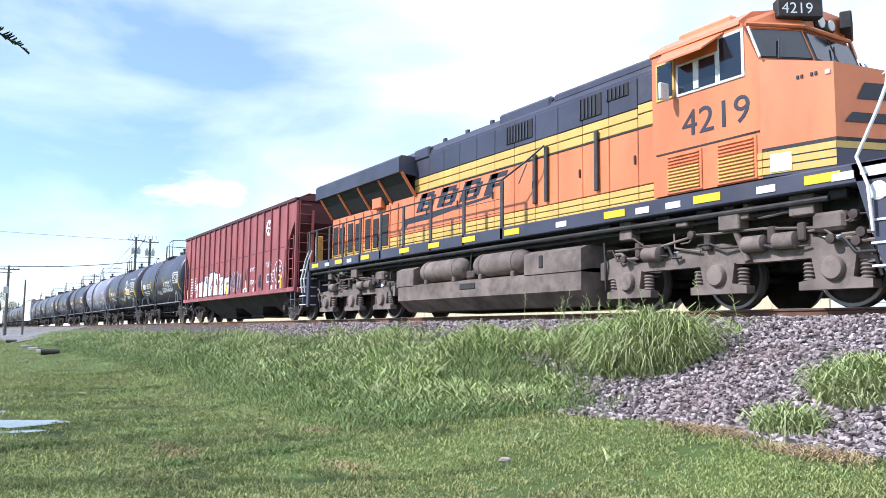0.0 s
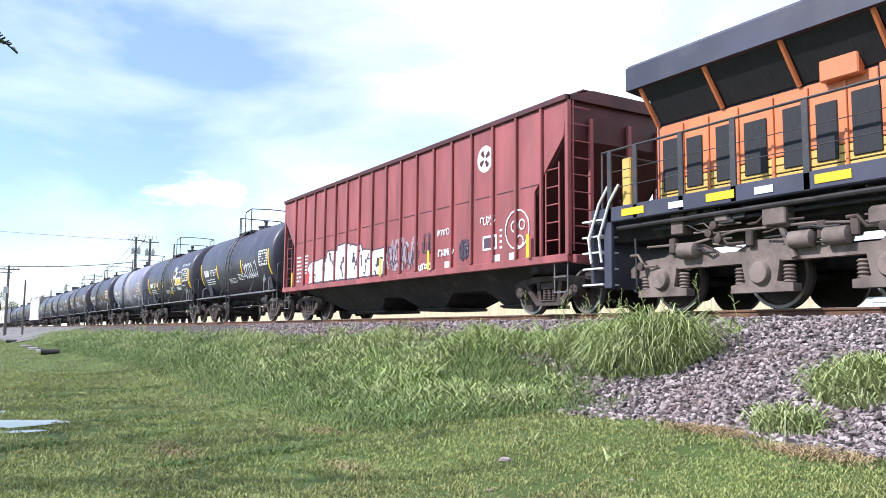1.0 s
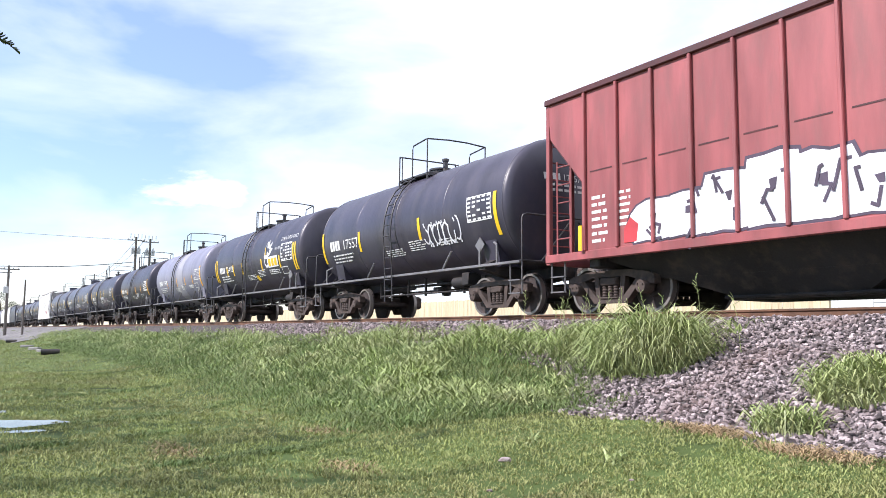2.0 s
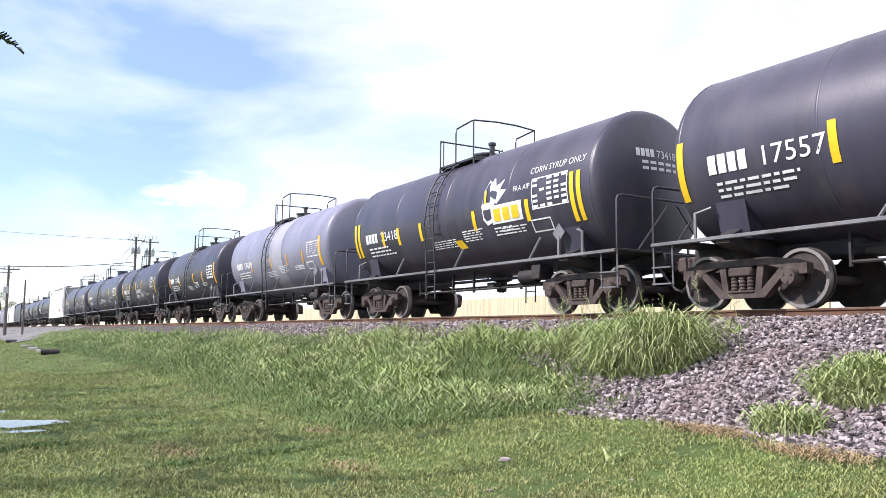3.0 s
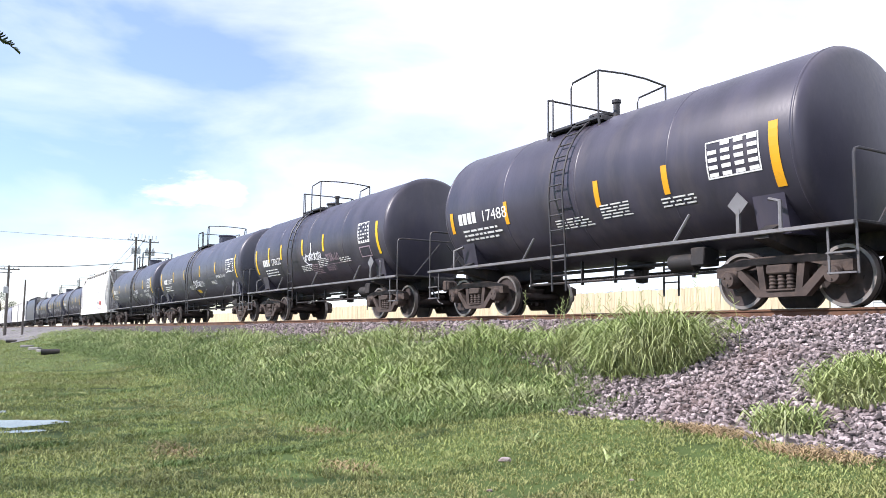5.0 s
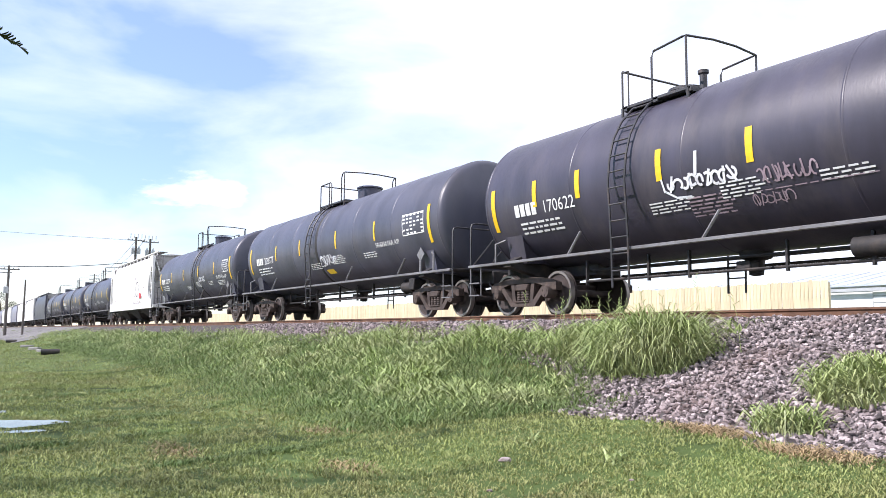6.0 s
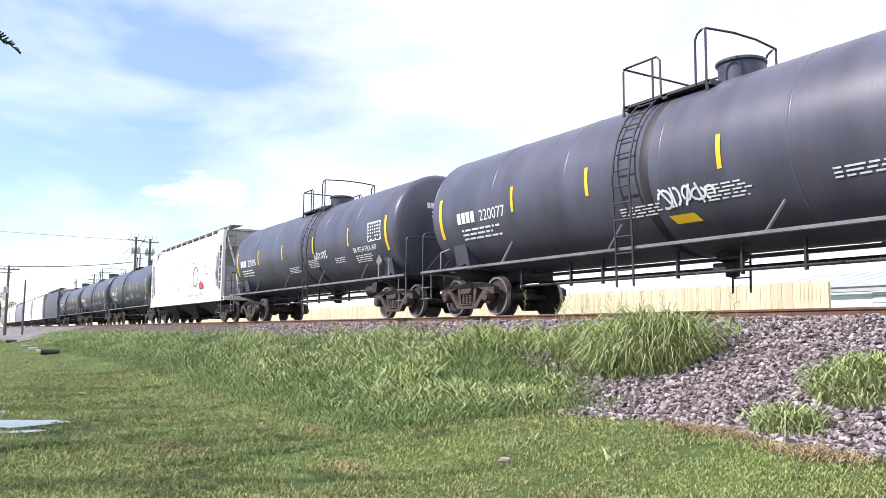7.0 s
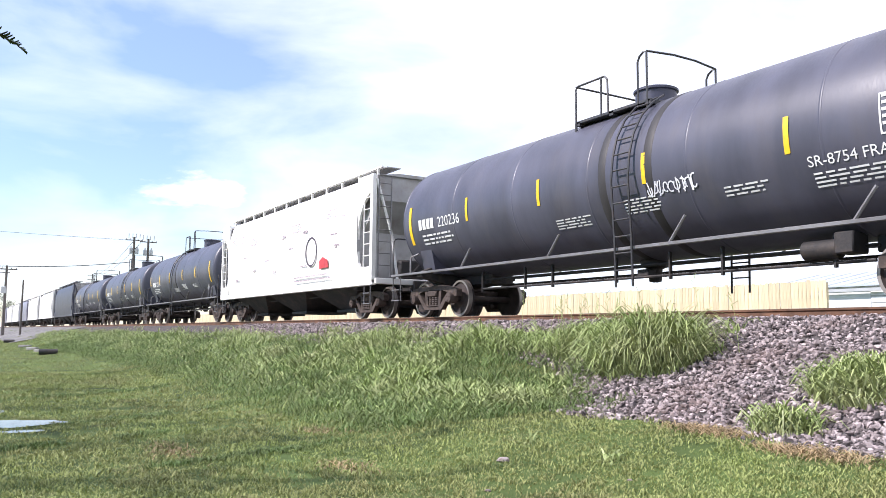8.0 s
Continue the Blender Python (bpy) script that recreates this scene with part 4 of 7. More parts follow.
    sk.poly(s, [(5.02 + 0.31 * math.cos(i * 0.2618), 3.52 + 0.31 * math.sin(i * 0.2618)) for i in range(24)])
    part("roundel", s, M_INK, car, "white round emblem")
    s = Shape()
    for a in (0.6, 2.17, 3.74, 5.31):
        top.poly(s, [(5.02 + r * math.cos(a + d), 3.52 + r * math.sin(a + d)) for r, d in ((0.06, -0.5), (0.21, -0.33), (0.23, 0.0), (0.21, 0.33), (0.06, 0.5))])
    part("roundel_mark", s, M_REDSHADEMARK, car)
    out, fill, ink = block_letters(sk, -5.4, 0.1, 1.15, 2.34, 7, 5, 1.0)
    part("graffiti", out, M_SPRAYDARK, car, "dark outline of sprayed letters")
    part("graffiti", fill, M_SPRAYWHITE, car, "white fat sprayed letters")
    part("graffiti", ink, M_SPRAYDARK, car, "dark inner strokes")
    s = Shape()
    scrawl(sk, s, 0.25, 2.0, 1.25, 2.05, 7, 0.09, 14)
    part("graffiti", s, M_SPRAYGREY, car, "grey sprayed letters")
    s = Shape()
    scrawl(top, s, 0.3, 2.0, 1.3, 1.95, 6, 0.03, 15)
    scrawl(top, s, 2.2, 2.75, 1.6, 2.1, 5, 0.03, 16)
    scrawl(top, s, 4.0, 4.5, 1.3, 1.75, 6, 0.04, 18)
    part("graffiti", s, M_SPRAYDARK, car, "dark scribbles")
    s = Shape()
    scrawl(top, s, 2.95, 3.5, 1.95, 2.1, 5, 0.025, 17)
    scrawl(top, s, 3.0, 3.7, 1.45, 1.6, 7, 0.03, 19)
    scrawl(top, s, 4.85, 5.45, 2.0, 2.2, 5, 0.03, 22)
    scrawl(top, s, 2.05, 2.65, 1.16, 1.32, 6, 0.04, 28)
    sk.bars(s, -6.55, -6.1, 1.25, 2.2, 7)
    sk.bars(s, -5.85, -5.45, 1.5, 2.2, 6)
    sk.bars(s, 4.05, 4.45, 1.5, 1.7, 2)
    sk.bars(s, 5.6, 5.70, 1.4, 1.9, 4)
    for x in (3.3, 5.4, 5.95):
        sk.rect(s, x, x + 0.22, 1.15, 1.30)
    top.outline(s, 4.95, 5.5, 1.42, 1.75, 0.05)
    # a round sprayed outline with two rings
    for cx, cz, r in ((6.25, 1.78, 0.42), (6.15, 1.85, 0.11), (6.42, 1.87, 0.10), (6.35, 1.52, 0.12)):
        top.stroke(s, [(cx + r * math.cos(i * 0.42), cz + r * math.sin(i * 0.42)) for i in range(16)], 0.035)
    part("stencils", s, M_INK, car, "white stencils and thin tags")
    s = Shape()
    top.rect(s, 5.0, 5.2, 1.47, 1.70)
    top.rect(s, 5.24, 5.44, 1.47, 1.70)
    part("graffiti", s, M_SPRAYDARK, car)
    for x in (-6.78, 0.02, 2.66, 6.72):
        s = Shape().box(x - 0.05, x + 0.05, -W - 0.09, -W - 0.10 + 0.0, 1.14, 1.62)
        part("reflector", s, M_REFLECT, car, "yellow reflective strip")
    s = Shape()
    top.poly(s, [(-5.7, 1.2), (-5.4, 1.2), (-5.35, 1.5), (-5.55, 1.65), (-5.7, 1.45)])
    part("graffiti", s, M_REDINK, car, "bright red dab of paint")
    for ch in car.children:
        if ch.name.startswith(("graffiti", "stencils")):
            ch["kind"] = "stuff"
    return car


def curved_hopper(c, mat, label, half=7.5, half_truck=6.15, front_cut=True, number=None):
    """A smooth-sided covered hopper with curved sides."""
    car = thing("curved_hopper_car", label, "hopper car", None, "curved hopper cars of the train")
    TRAIN.append((car, c))
    hc = half_truck + 1.92
    hopper_common(car, hc, half_truck)
    prof = [(-1.50, 1.02), (-1.56, 1.5), (-1.60, 2.2), (-1.60, 2.9), (-1.54, 3.5), (-1.42, 3.95), (-1.30, 4.14)]
    ring = prof + [(-y, z) for y, z in prof[::-1]]
    shell = Shape()
    # the shell, its ends drawn in over the trucks
    cuts = [(-half + 1.0, 1.0), (half - 1.0, 1.0)]
    n = len(ring)
    for x, _ in cuts:
        shell.v += [(x, y, z) for y, z in ring]
    for i in range(n - 1):
        shell.face([i, i + 1, n + i + 1, n + i], True)
    # the shell's ends take a grey with their shade already in it
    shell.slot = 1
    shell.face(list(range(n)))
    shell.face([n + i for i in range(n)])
    part("body_shell", shell, (mat, M_SHADEGREY), car)
    for k in (-1, 1):
        x0, x1 = k * (half - 1.0), k * half
        for side in (-1, 1):
            # the side apron beyond the shell: an arched opening with a panel over and under it
            xa = x1 - k * 0.12
            over = [(xa, 4.14), (x0, 4.14), (x0, 2.30), (x0 + k * 0.03, 2.65), (x0 + k * 0.14, 3.0), (x0 + k * 0.36, 3.32), (x0 + k * 0.64, 3.54), (xa, 3.64)]
            under = [(x0, 1.085), (xa, 1.085), (xa, 1.46), (x0 + k * 0.22, 1.46), (x0 + k * 0.06, 1.62), (x0, 1.95)]
            for poly in (over, under):
                part("side_apron", Shape().prism(poly, "y", side * 1.50, side * 1.57), mat, car)
            part("corner_post", Shape().prism([(x1, 1.0), (x1 - k * 0.12, 1.0), (x1 - k * 0.12, 4.14), (x1, 4.14)], "y", side * 1.46, side * 1.585), mat, car)
            part("ladder", ladder_shape(x1 - k * 0.40, 0.42, [(side * 1.55, 1.1), (side * 1.55, 3.6)], 0.34, 0.017), mat, car)
            part("diagonal_post", Shape().tube([(x1, side * 1.46, 4.0), (x1 - k * 0.1, side * 0.9, 2.4), (x1 + k * 0.1, side * 0.8, 1.1)], 0.045, 6), mat, car)
        part("end_sheet", Shape().prism([(x1 - k * 0.12, 4.14), (x1 - k * 0.12, 3.4), (k * (half - 2.3), 1.3), (k * (half - 2.6), 1.3), (x0, 4.1)], "y", -1.38, 1.38), M_SHADEGREY, car, "slope sheet with its shade put into the grey")
        part("end_sill", Shape().box(k * (half - 0.02), k * (half + 0.12), -1.5, 1.5, 0.95, 1.12, 0.015), mat, car)
        part("end_ladder", ladder_shape(0, 0.4, [(0, 1.15), (0, 4.1)], 0.34, 0.015), M_GALV, car, "", pose(k * (half + 0.03), -1.2, 0, 0, 0, 90))
        part("brake_gear", Shape().box(k * (half - 0.6), k * (half - 0.1), -0.6, 0.2, 1.12, 1.7, 0.05).lathe([(-0.4, 0.05), (-0.38, 0.17), (0.38, 0.17), (0.4, 0.05)], "y", (k * (half - 0.5), 0.5, 1.5), 14), M_UNDER, car)
    for side in (-1, 1):
        part("side_sill", Shape().box(-half, half, side * 1.44, side * 1.58, 0.92, 1.08, 0.015), mat, car)
        # a rail on brackets along the roof edge
        part("roof_rail", Shape().box(-half + 0.6, half, side * 1.24, side * 1.32, 4.34, 4.39), mat, car)
        for i in range(12):
            x = -half + 0.9 + i * (2 * half - 1.2) / 11
            part("roof_bracket", Shape().box(x - 0.035, x + 0.035, side * 1.25, side * 1.31, 4.12, 4.35), mat, car)
    part("roof", Shape().prism([(-1.30, 4.13), (-0.7, 4.22), (0.7, 4.22), (1.30, 4.13)], "x", -half + 0.3, half - 0.05), M_SHADEGREY, car)
    part("trough_hatch", Shape().box(-half + 1.2, half - 1.2, -0.35, 0.35, 4.22, 4.36, 0.04), M_SHADEGREY, car)
    part("roof_walk", Shape().box(-half + 0.2, half + 0.1, -1.2, -0.75, 4.33, 4.36).box(-half + 0.2, half + 0.1, 0.75, 1.2, 4.33, 4.36), M_SHADEGREY, car)
    for t0, t1, b0, b1 in ((-6.2, -2.1, -4.6, -3.6), (-2.1, 2.1, -0.5, 0.5), (2.1, 6.2, 3.6, 4.6)):
        bay = Shape()
        poly = [(t0, 1.02), (t1, 1.02), (b1, 0.30), (b0, 0.30)]
        for side in (-1, 1):
            for x, z in poly:
                bay.v.append((x, side * (0.7 + 0.7 * (z - 0.3) / 0.72), z))
        for i in range(4):
            j = (i + 1) % 4
            bay.face([i, j, 4 + j, 4 + i])
        bay.face([0, 1, 2, 3])
        bay.face([4, 5, 6, 7])
        part("discharge_bay", bay, M_UNDER, car)
        part("outlet_gate", Shape().box(b0 - 0.2, b1 + 0.2, -0.8, 0.8, 0.22, 0.31, 0.01), M_UNDER, car)
    part("brake_pipe", Shape().tube([(-6, -1.0, 0.75), (6, -1.0, 0.75)], 0.03, 6), M_UNDER, car)
    return car


def build_hoppers():
    red_hopper(34.45)
    w = curved_hopper(149.2, M_WHITE, "white curved-side hopper car with worn roundel")
    sk = Skin(-1.605, off=0.012)
    s = Shape()
    for i in range(20):
        a, b = i * 0.3142, (i + 1) * 0.3142
        sk.poly(s, [(3.0 + r * math.cos(t), 2.22 + r * 1.0 * math.sin(t)) for r, t in ((0.50, a), (0.50, b), (0.44, b), (0.44, a))])
    part("roundel", s, M_SPRAYDARK, w, "dark ring emblem")
    s = Shape()
    sk.poly(s, [(3.75, 1.60), (4.45, 1.62), (4.4, 1.85), (4.0, 1.98), (3.7, 1.85)])
    part("emblem_flash", s, M_REDINK, w, "red emblem patch")
    s = Shape()
    for x, z in ((-4.2, 2.5), (-1.6, 2.2), (0.9, 2.45), (2.1, 1.75), (5.4, 3.1), (4.6, 2.6)):
        sk.bars(s, x, x + 0.5, z, z + 0.12, 1, 0.5)
    sk.bars(s, 1.5, 4.9, 1.25, 1.5, 2, 0.5)
    for x, z in ((-6.0, 3.55), (-4.9, 3.5), (-3.4, 3.3), (1.2, 3.35), (4.3, 3.5)):
        sk.bars(s, x, x + 0.9, z - 0.35, z, 3, 0.4)
    for x, z in ((-3.0, 1.9), (-0.7, 1.7), (0.2, 2.9), (2.3, 2.9), (4.9, 2.2), (-5.2, 1.6)):
        scrawl(sk, s, x, x + 0.35, z, z + 0.10, 2, 0.03, int(x * 10) + 90)
    part("faded_print", s, M_SPRAYGREY, w, "faded grey lettering bars")
    x = 207.95
    for i in range(7):
        if i == 0:
            curved_hopper(x + 8.6, M_NAVY, "dark hopper car far down the train", half=8.4, half_truck=7.0)
        else:
            curved_hopper(x + 8.6, M_WHITE if i % 3 else M_GREY, "pale hopper car at the far end of the train", half=8.4, half_truck=7.0)
        x += 19.0


# hopper red darkened to hold shade; it also colours seams and emblem
M_REDSHADEMARK = material("hopper_red_shade_and_marks", (0.085, 0.018, 0.020), 0.6, var=0.25, vscale=1.2, dirt=(0.05, 0.03, 0.03), damt=0.5, dscale=2, bump=0.06)
# hopper ends and roof: white darkened to grey to carry their shade
M_SHADEGREY = material("hopper_shade_grey", (0.42, 0.41, 0.41), 0.6, var=0.15, vscale=1.2, dirt=(0.25, 0.21, 0.18), damt=0.5, dscale=2, bump=0.05)
build_tanks()
build_hoppers()


# ---- locomotive ----
M_GLASS = material("dark_cab_glass", (0.012, 0.016, 0.022), 0.08, var=0.05, bump=0.0, spec=0.8)
M_GRILLE = material("dark_grille", (0.020, 0.020, 0.024), 0.7, var=0.3, vscale=4, stretch=(30, 1, 1), bump=0.5, bscale=3)
M_WHITEPAINT = material("white_handrail_paint", (0.75, 0.74, 0.72), 0.5, var=0.08, dirt=(0.4, 0.35, 0.3), damt=0.4, dscale=6, bump=0.02)


def loco_side_frame(flip):
    """A cast three-axle truck frame seen from the -y side; flip mirrors it lengthways."""
    s = Shape()

    def px(v):
        return [(-x, z) for x, z in v] if flip else v
    k = -1 if flip else 1
    s.prism(px([(-2.75, 0.60), (-2.75, 0.92), (-2.3, 1.02), (-1.9, 0.86), (-1.15, 0.86), (-0.75, 1.02), (0.1, 1.05), (0.45, 0.90), (0.85, 0.90), (1.15, 1.08), (1.65, 1.05), (1.9, 0.92),
                (2.55, 0.88), (2.75, 0.76), (2.75, 0.60), (2.45, 0.58), (2.3, 0.70), (0.35, 0.70), (0.1, 0.60), (-0.1, 0.60), (-0.35, 0.70), (-1.7, 0.70), (-1.9, 0.58)]), "y", -0.09, 0.09)
    for ax in (-2.0, 0.0, 2.0):
        s.prism(px([(ax - 0.34, 0.72), (ax - 0.28, 0.40), (ax - 0.55, 0.36), (ax - 0.55, 0.24), (ax + 0.55, 0.24), (ax + 0.55, 0.36), (ax + 0.28, 0.40), (ax + 0.34, 0.72)]), "y", -0.12, 0.08)
        s.lathe([(-0.20, 0.05), (-0.195, 0.15), (-0.15, 0.18), (-0.10, 0.18)], "y", (k * ax, 0, 0.533), 20)
        for sp in (-0.43, 0.43):
            prof = [(0.36 + i * 0.028, 0.10 if i % 2 else 0.07) for i in range(11)]
            s.lathe(prof, "z", (k * ax + sp, -0.02, 0), 14)
    return s.mesh("side_frame", M_LOCOTRUCK)


def locomotive(c):
    eng = thing("diesel_locomotive", "orange and black diesel locomotive with yellow stripes, dusty trucks", "locomotive")
    TRAIN.append((eng, c))
    # frame, deck and sill band
    part("underframe", Shape().box(-10.4, 9.9, -1.05, 1.05, 1.30, 1.62, 0.03), M_UNDER, eng)
    part("deck", Shape().box(-10.35, 10.0, -1.50, 1.50, 1.62, 1.90, 0.02), M_NAVY, eng, "dark walkway deck with a deep sill")
    for side in (-1, 1):
        part("conduit", Shape().tube([(-10.0, side * 1.36, 1.52), (-3.6, side * 1.38, 1.52), (9.0, side * 1.36, 1.50)], 0.045, 8).tube([(-9.0, side * 1.28, 1.42), (8.6, side * 1.28, 1.41)], 0.03, 6), M_UNDER, eng)
    for i, x in enumerate((-9.3, -7.4, -5.5, -3.1, -1.55, 0.05, 1.75, 4.9, 7.0, 9.0)):
        part("reflector", Shape().box(x - 0.27, x + 0.27, -1.512, -1.50, 1.70, 1.83), M_REFLECT, eng, "yellow reflective block")
    for x in (-8.3, -6.6, 3.4, 5.6, 6.3, 8.1, 9.3):
        part("sill_plate", Shape().box(x - 0.16, x + 0.16, -1.514, -1.50, 1.69, 1.80), M_INK, eng, "small white plate")
    # long hood: dark core with door panels in front
    H = 0.93
    part("hood_core", Shape().prism([(-H, 1.90), (-H, 4.46), (-H + 0.16, 4.67), (H - 0.16, 4.67), (H, 4.46), (H, 1.90)], "x", -9.2, 5.9), M_NAVY, eng)
    cols = [(-3.55 + i * 0.775, -3.55 + (i + 1) * 0.775) for i in range(12)]
    for side in (-1, 1):
        for i, (a, b) in enumerate(cols):
            g = 0.006
            y0, y1 = side * H, side * (H + 0.03)
            hi = 3.80 if a < 4.6 else 3.86
            part("hood_door", Shape().box(a + g, b - g, y0, y1, 2.33, 3.39, 0.012), M_ORANGE, eng)
            for z0, z1 in ((1.94, 2.06), (2.075, 2.185), (2.20, 2.315)):
                part("stripe_panel", Shape().box(a + g, b - g, y0, y1, z0, z1, 0.008), M_YELLOW, eng)
            part("stripe_panel", Shape().box(a + g, b - g, y0, y1, 3.43, hi - 0.19, 0.008), M_YELLOW, eng)
            part("stripe_panel", Shape().box(a + g, b - g, y0, y1, hi - 0.17, hi, 0.008), M_YELLOW, eng)
            part("hood_door", Shape().box(a + g, b - g, y0, y1, hi + 0.015, 4.40, 0.012), M_NAVY, eng)
            if i % 2 == 0:
                part("door_latch", Shape().box(b - 0.10, b - 0.05, side * (H + 0.03), side * (H + 0.06), 2.75, 2.92, 0.01), M_UNDER, eng)
        # dark air intakes high on the hood
        for x0, x1, z0, z1 in ((0.80, 1.78, 3.92, 4.35), (3.35, 4.0, 3.92, 4.38), (4.15, 4.75, 4.12, 4.38)):
            v = Shape().box(x0, x1, side * (H + 0.02), side * (H + 0.05), z0, z1, 0.01)
            part("air_intake", v, M_GRILLE, eng, "dark slatted air intake")
            for i in range(int((x1 - x0) / 0.11)):
                part("slat", Shape().box(x0 + 0.03 + i * 0.11, x0 + 0.06 + i * 0.11, side * (H + 0.05), side * (H + 0.075), z0 + 0.03, z1 - 0.03), M_NAVY, eng)
        part("trim_line", Shape().box(-3.55, 5.75, side * H, side * (H + 0.034), 3.395, 3.42), M_UNDER, eng)
        # orange panel strip behind the doors up to the radiator
        part("hood_panel", Shape().box(-5.1, -3.57, side * H, side * (H + 0.03), 2.33, 3.40, 0.012), M_ORANGE, eng)
        for z0, z1 in ((1.94, 2.06), (2.075, 2.185), (2.20, 2.315)):
            part("stripe_panel", Shape().box(-9.15, -3.57, side * H, side * (H + 0.03), z0, z1, 0.008), M_YELLOW, eng)
        part("hood_panel", Shape().box(-9.15, -5.12, side * H, side * (H + 0.03), 2.33, 3.32, 0.012), M_ORANGE, eng)
        for i, x in enumerate((-8.85, -8.35, -7.72, -7.12, -6.45, -5.9, -5.3)):
            w = 0.17 if i % 3 else 0.21
            part("door_grille", Shape().box(x - w, x + w, side * (H + 0.028), side * (H + 0.055), 2.12, 3.05 - 0.06 * (i % 2), 0.01), M_GRILLE, eng, "tall dark ventilation grille")
        for x in (-8.6, -8.05, -7.45, -6.8, -6.2, -5.6, -5.0, -4.5):
            part("door_edge", Shape().box(x - 0.025, x + 0.025, side * (H + 0.028), side * (H + 0.06), 1.95, 3.28, 0.008), M_ORANGE, eng)
    part("hood_end", Shape().box(-9.24, -9.18, -H, H, 1.92, 3.9, 0.01), M_ORANGE, eng)
    # radiator cab at the rear, wider than the hood
    rad = Shape().prism([(-1.50, 3.97), (-1.50, 4.38), (-1.42, 4.45), (1.42, 4.45), (1.50, 4.38), (1.50, 3.97), (H, 3.90), (-H, 3.90)], "x", -9.43, -3.55)
    part("radiator_housing", rad, M_NAVY, eng, "black overhanging radiator housing")
    part("radiator_housing", Shape().prism([(-1.50, 3.97), (-1.50, 4.38), (-1.42, 4.45), (-H, 4.45), (-H, 3.9)], "x", -3.55, -3.50).box(-3.55, -2.75, -1.0, 1.0, 4.3, 4.62, 0.04), M_NAVY, eng)
    for side in (-1, 1):
        for i in range(4):
            x0 = -9.15 + i * 1.42
            o = Shape()
            o.v += [(x0 + 0.06, side * 1.40, 3.95), (x0 + 1.36, side * 1.40, 3.95), (x0 + 1.36, side * (H + 0.035), 3.36), (x0 + 0.06, side * (H + 0.035), 3.36)]
            o.v += [(x, y * 0.97, z + 0.04) for x, y, z in o.v]
            for q in ((0, 1, 2, 3), (4, 5, 6, 7), (0, 1, 5, 4), (1, 2, 6, 5), (2, 3, 7, 6), (3, 0, 4, 7)):
                o.face(list(q))
            part("radiator_screen", o, M_GRILLE, eng, "sloping dark radiator screen")
        for i in range(5):
            x0 = -9.15 + i * 1.42
            part("screen_rib", Shape().tube([(x0, side * 1.42, 3.97), (x0, side * (H + 0.04), 3.34)], 0.045, 6), M_ORANGE, eng)
    part("equipment_box", Shape().box(-5.9, -5.3, -1.12, -0.95, 3.25, 3.58, 0.02), M_ORANGE, eng, "orange box below the radiator")
    # roof details
    part("exhaust_silencer", Shape().box(-1.9, -0.4, -0.5, 0.5, 4.62, 4.82, 0.05), M_NAVY, eng)
    part("roof_duct", Shape().box(0.35, 2.3, -0.88, 0.88, 4.42, 4.76, 0.06), M_NAVY, eng)
    part("roof_duct", Shape().box(2.35, 5.85, -0.84, 0.84, 4.55, 4.76, 0.05), M_NAVY, eng)
    for x in (-2.3, -1.2, -0.1, 3.1, 4.8):
        part("lifting_lug", Shape().box(x - 0.06, x + 0.06, -0.78, -0.70, 4.62, 4.76, 0.01), M_NAVY, eng)
    # emblem of slanting plain blocks over a long swoosh
    sk = Skin(-H - 0.03, off=0.006)
    s = Shape()
    for x0 in (-3.45, -2.35, -1.25, -0.15):
        sk.rect(s, x0, x0 + 0.34, 2.86, 3.34, lean=0.30)
        sk.rect(s, x0 + 0.30, x0 + 0.95, 3.22, 3.34, lean=0.08)
        sk.rect(s, x0 + 0.36, x0 + 0.80, 3.02, 3.10, lean=0.05)
        if x0 < -0.2:
            sk.rect(s, x0 + 0.26, x0 + 0.78, 2.86, 2.94, lean=0.05)
            sk.rect(s, x0 + 0.64, x0 + 0.90, 2.92, 3.24, lean=0.2)
    part("emblem", s, M_INKDARK, eng, "dark slanting block emblem")
    s = Shape()
    sk.poly(s, [(-4.3, 2.52), (-4.05, 2.76), (-2.3, 2.80), (-0.5, 2.82), (0.3, 2.86), (0.1, 2.79), (-1.6, 2.70), (-2.6, 2.62), (-3.9, 2.60), (-4.0, 2.52)])
    sk.rect(s, 1.25, 1.29, 2.95, 3.36, lean=0.3)
    part("emblem_swoosh", s, M_INKDARK, eng, "dark swoosh under the emblem")
    # cab
    C = 1.50
    prof = [(5.87, 1.92), (8.05, 1.92), (8.05, 3.72), (7.74, 4.42), (5.87, 4.44)]
    part("cab", Shape().prism(prof, "y", -C, C), M_ORANGE, eng, "orange crew cab")
    part("cab_roof", Shape().prism([(-C - 0.03, 4.40), (-C - 0.02, 4.46), (-C + 0.30, 4.68), (-0.6, 4.84), (0.6, 4.84), (C - 0.30, 4.68), (C + 0.02, 4.46), (C + 0.03, 4.40)], "x", 5.84, 7.72), M_ORANGE, eng)
    for z0, z1 in ((1.96, 2.06), (2.08, 2.18), (2.20, 2.30)):
        part("stripe_panel", Shape().box(7.98, 8.06, -C - 0.02, -C, z0, z1), M_YELLOW, eng)
    # side windows with pale frames, and the awning over them
    for side in (-1, 1):
        for x0, x1, z0, z1 in ((6.02, 6.34, 3.62, 4.20), (6.48, 7.24, 3.60, 4.06), (7.34, 7.74, 3.60, 4.28)):
            part("window_frame", Shape().box(x0 - 0.05, x1 + 0.05, side * C, side * (C + 0.02), z0 - 0.05, z1 + 0.05, 0.01), M_INK if x0 > 6.2 else M_YELLOW, eng, "pale window frame")
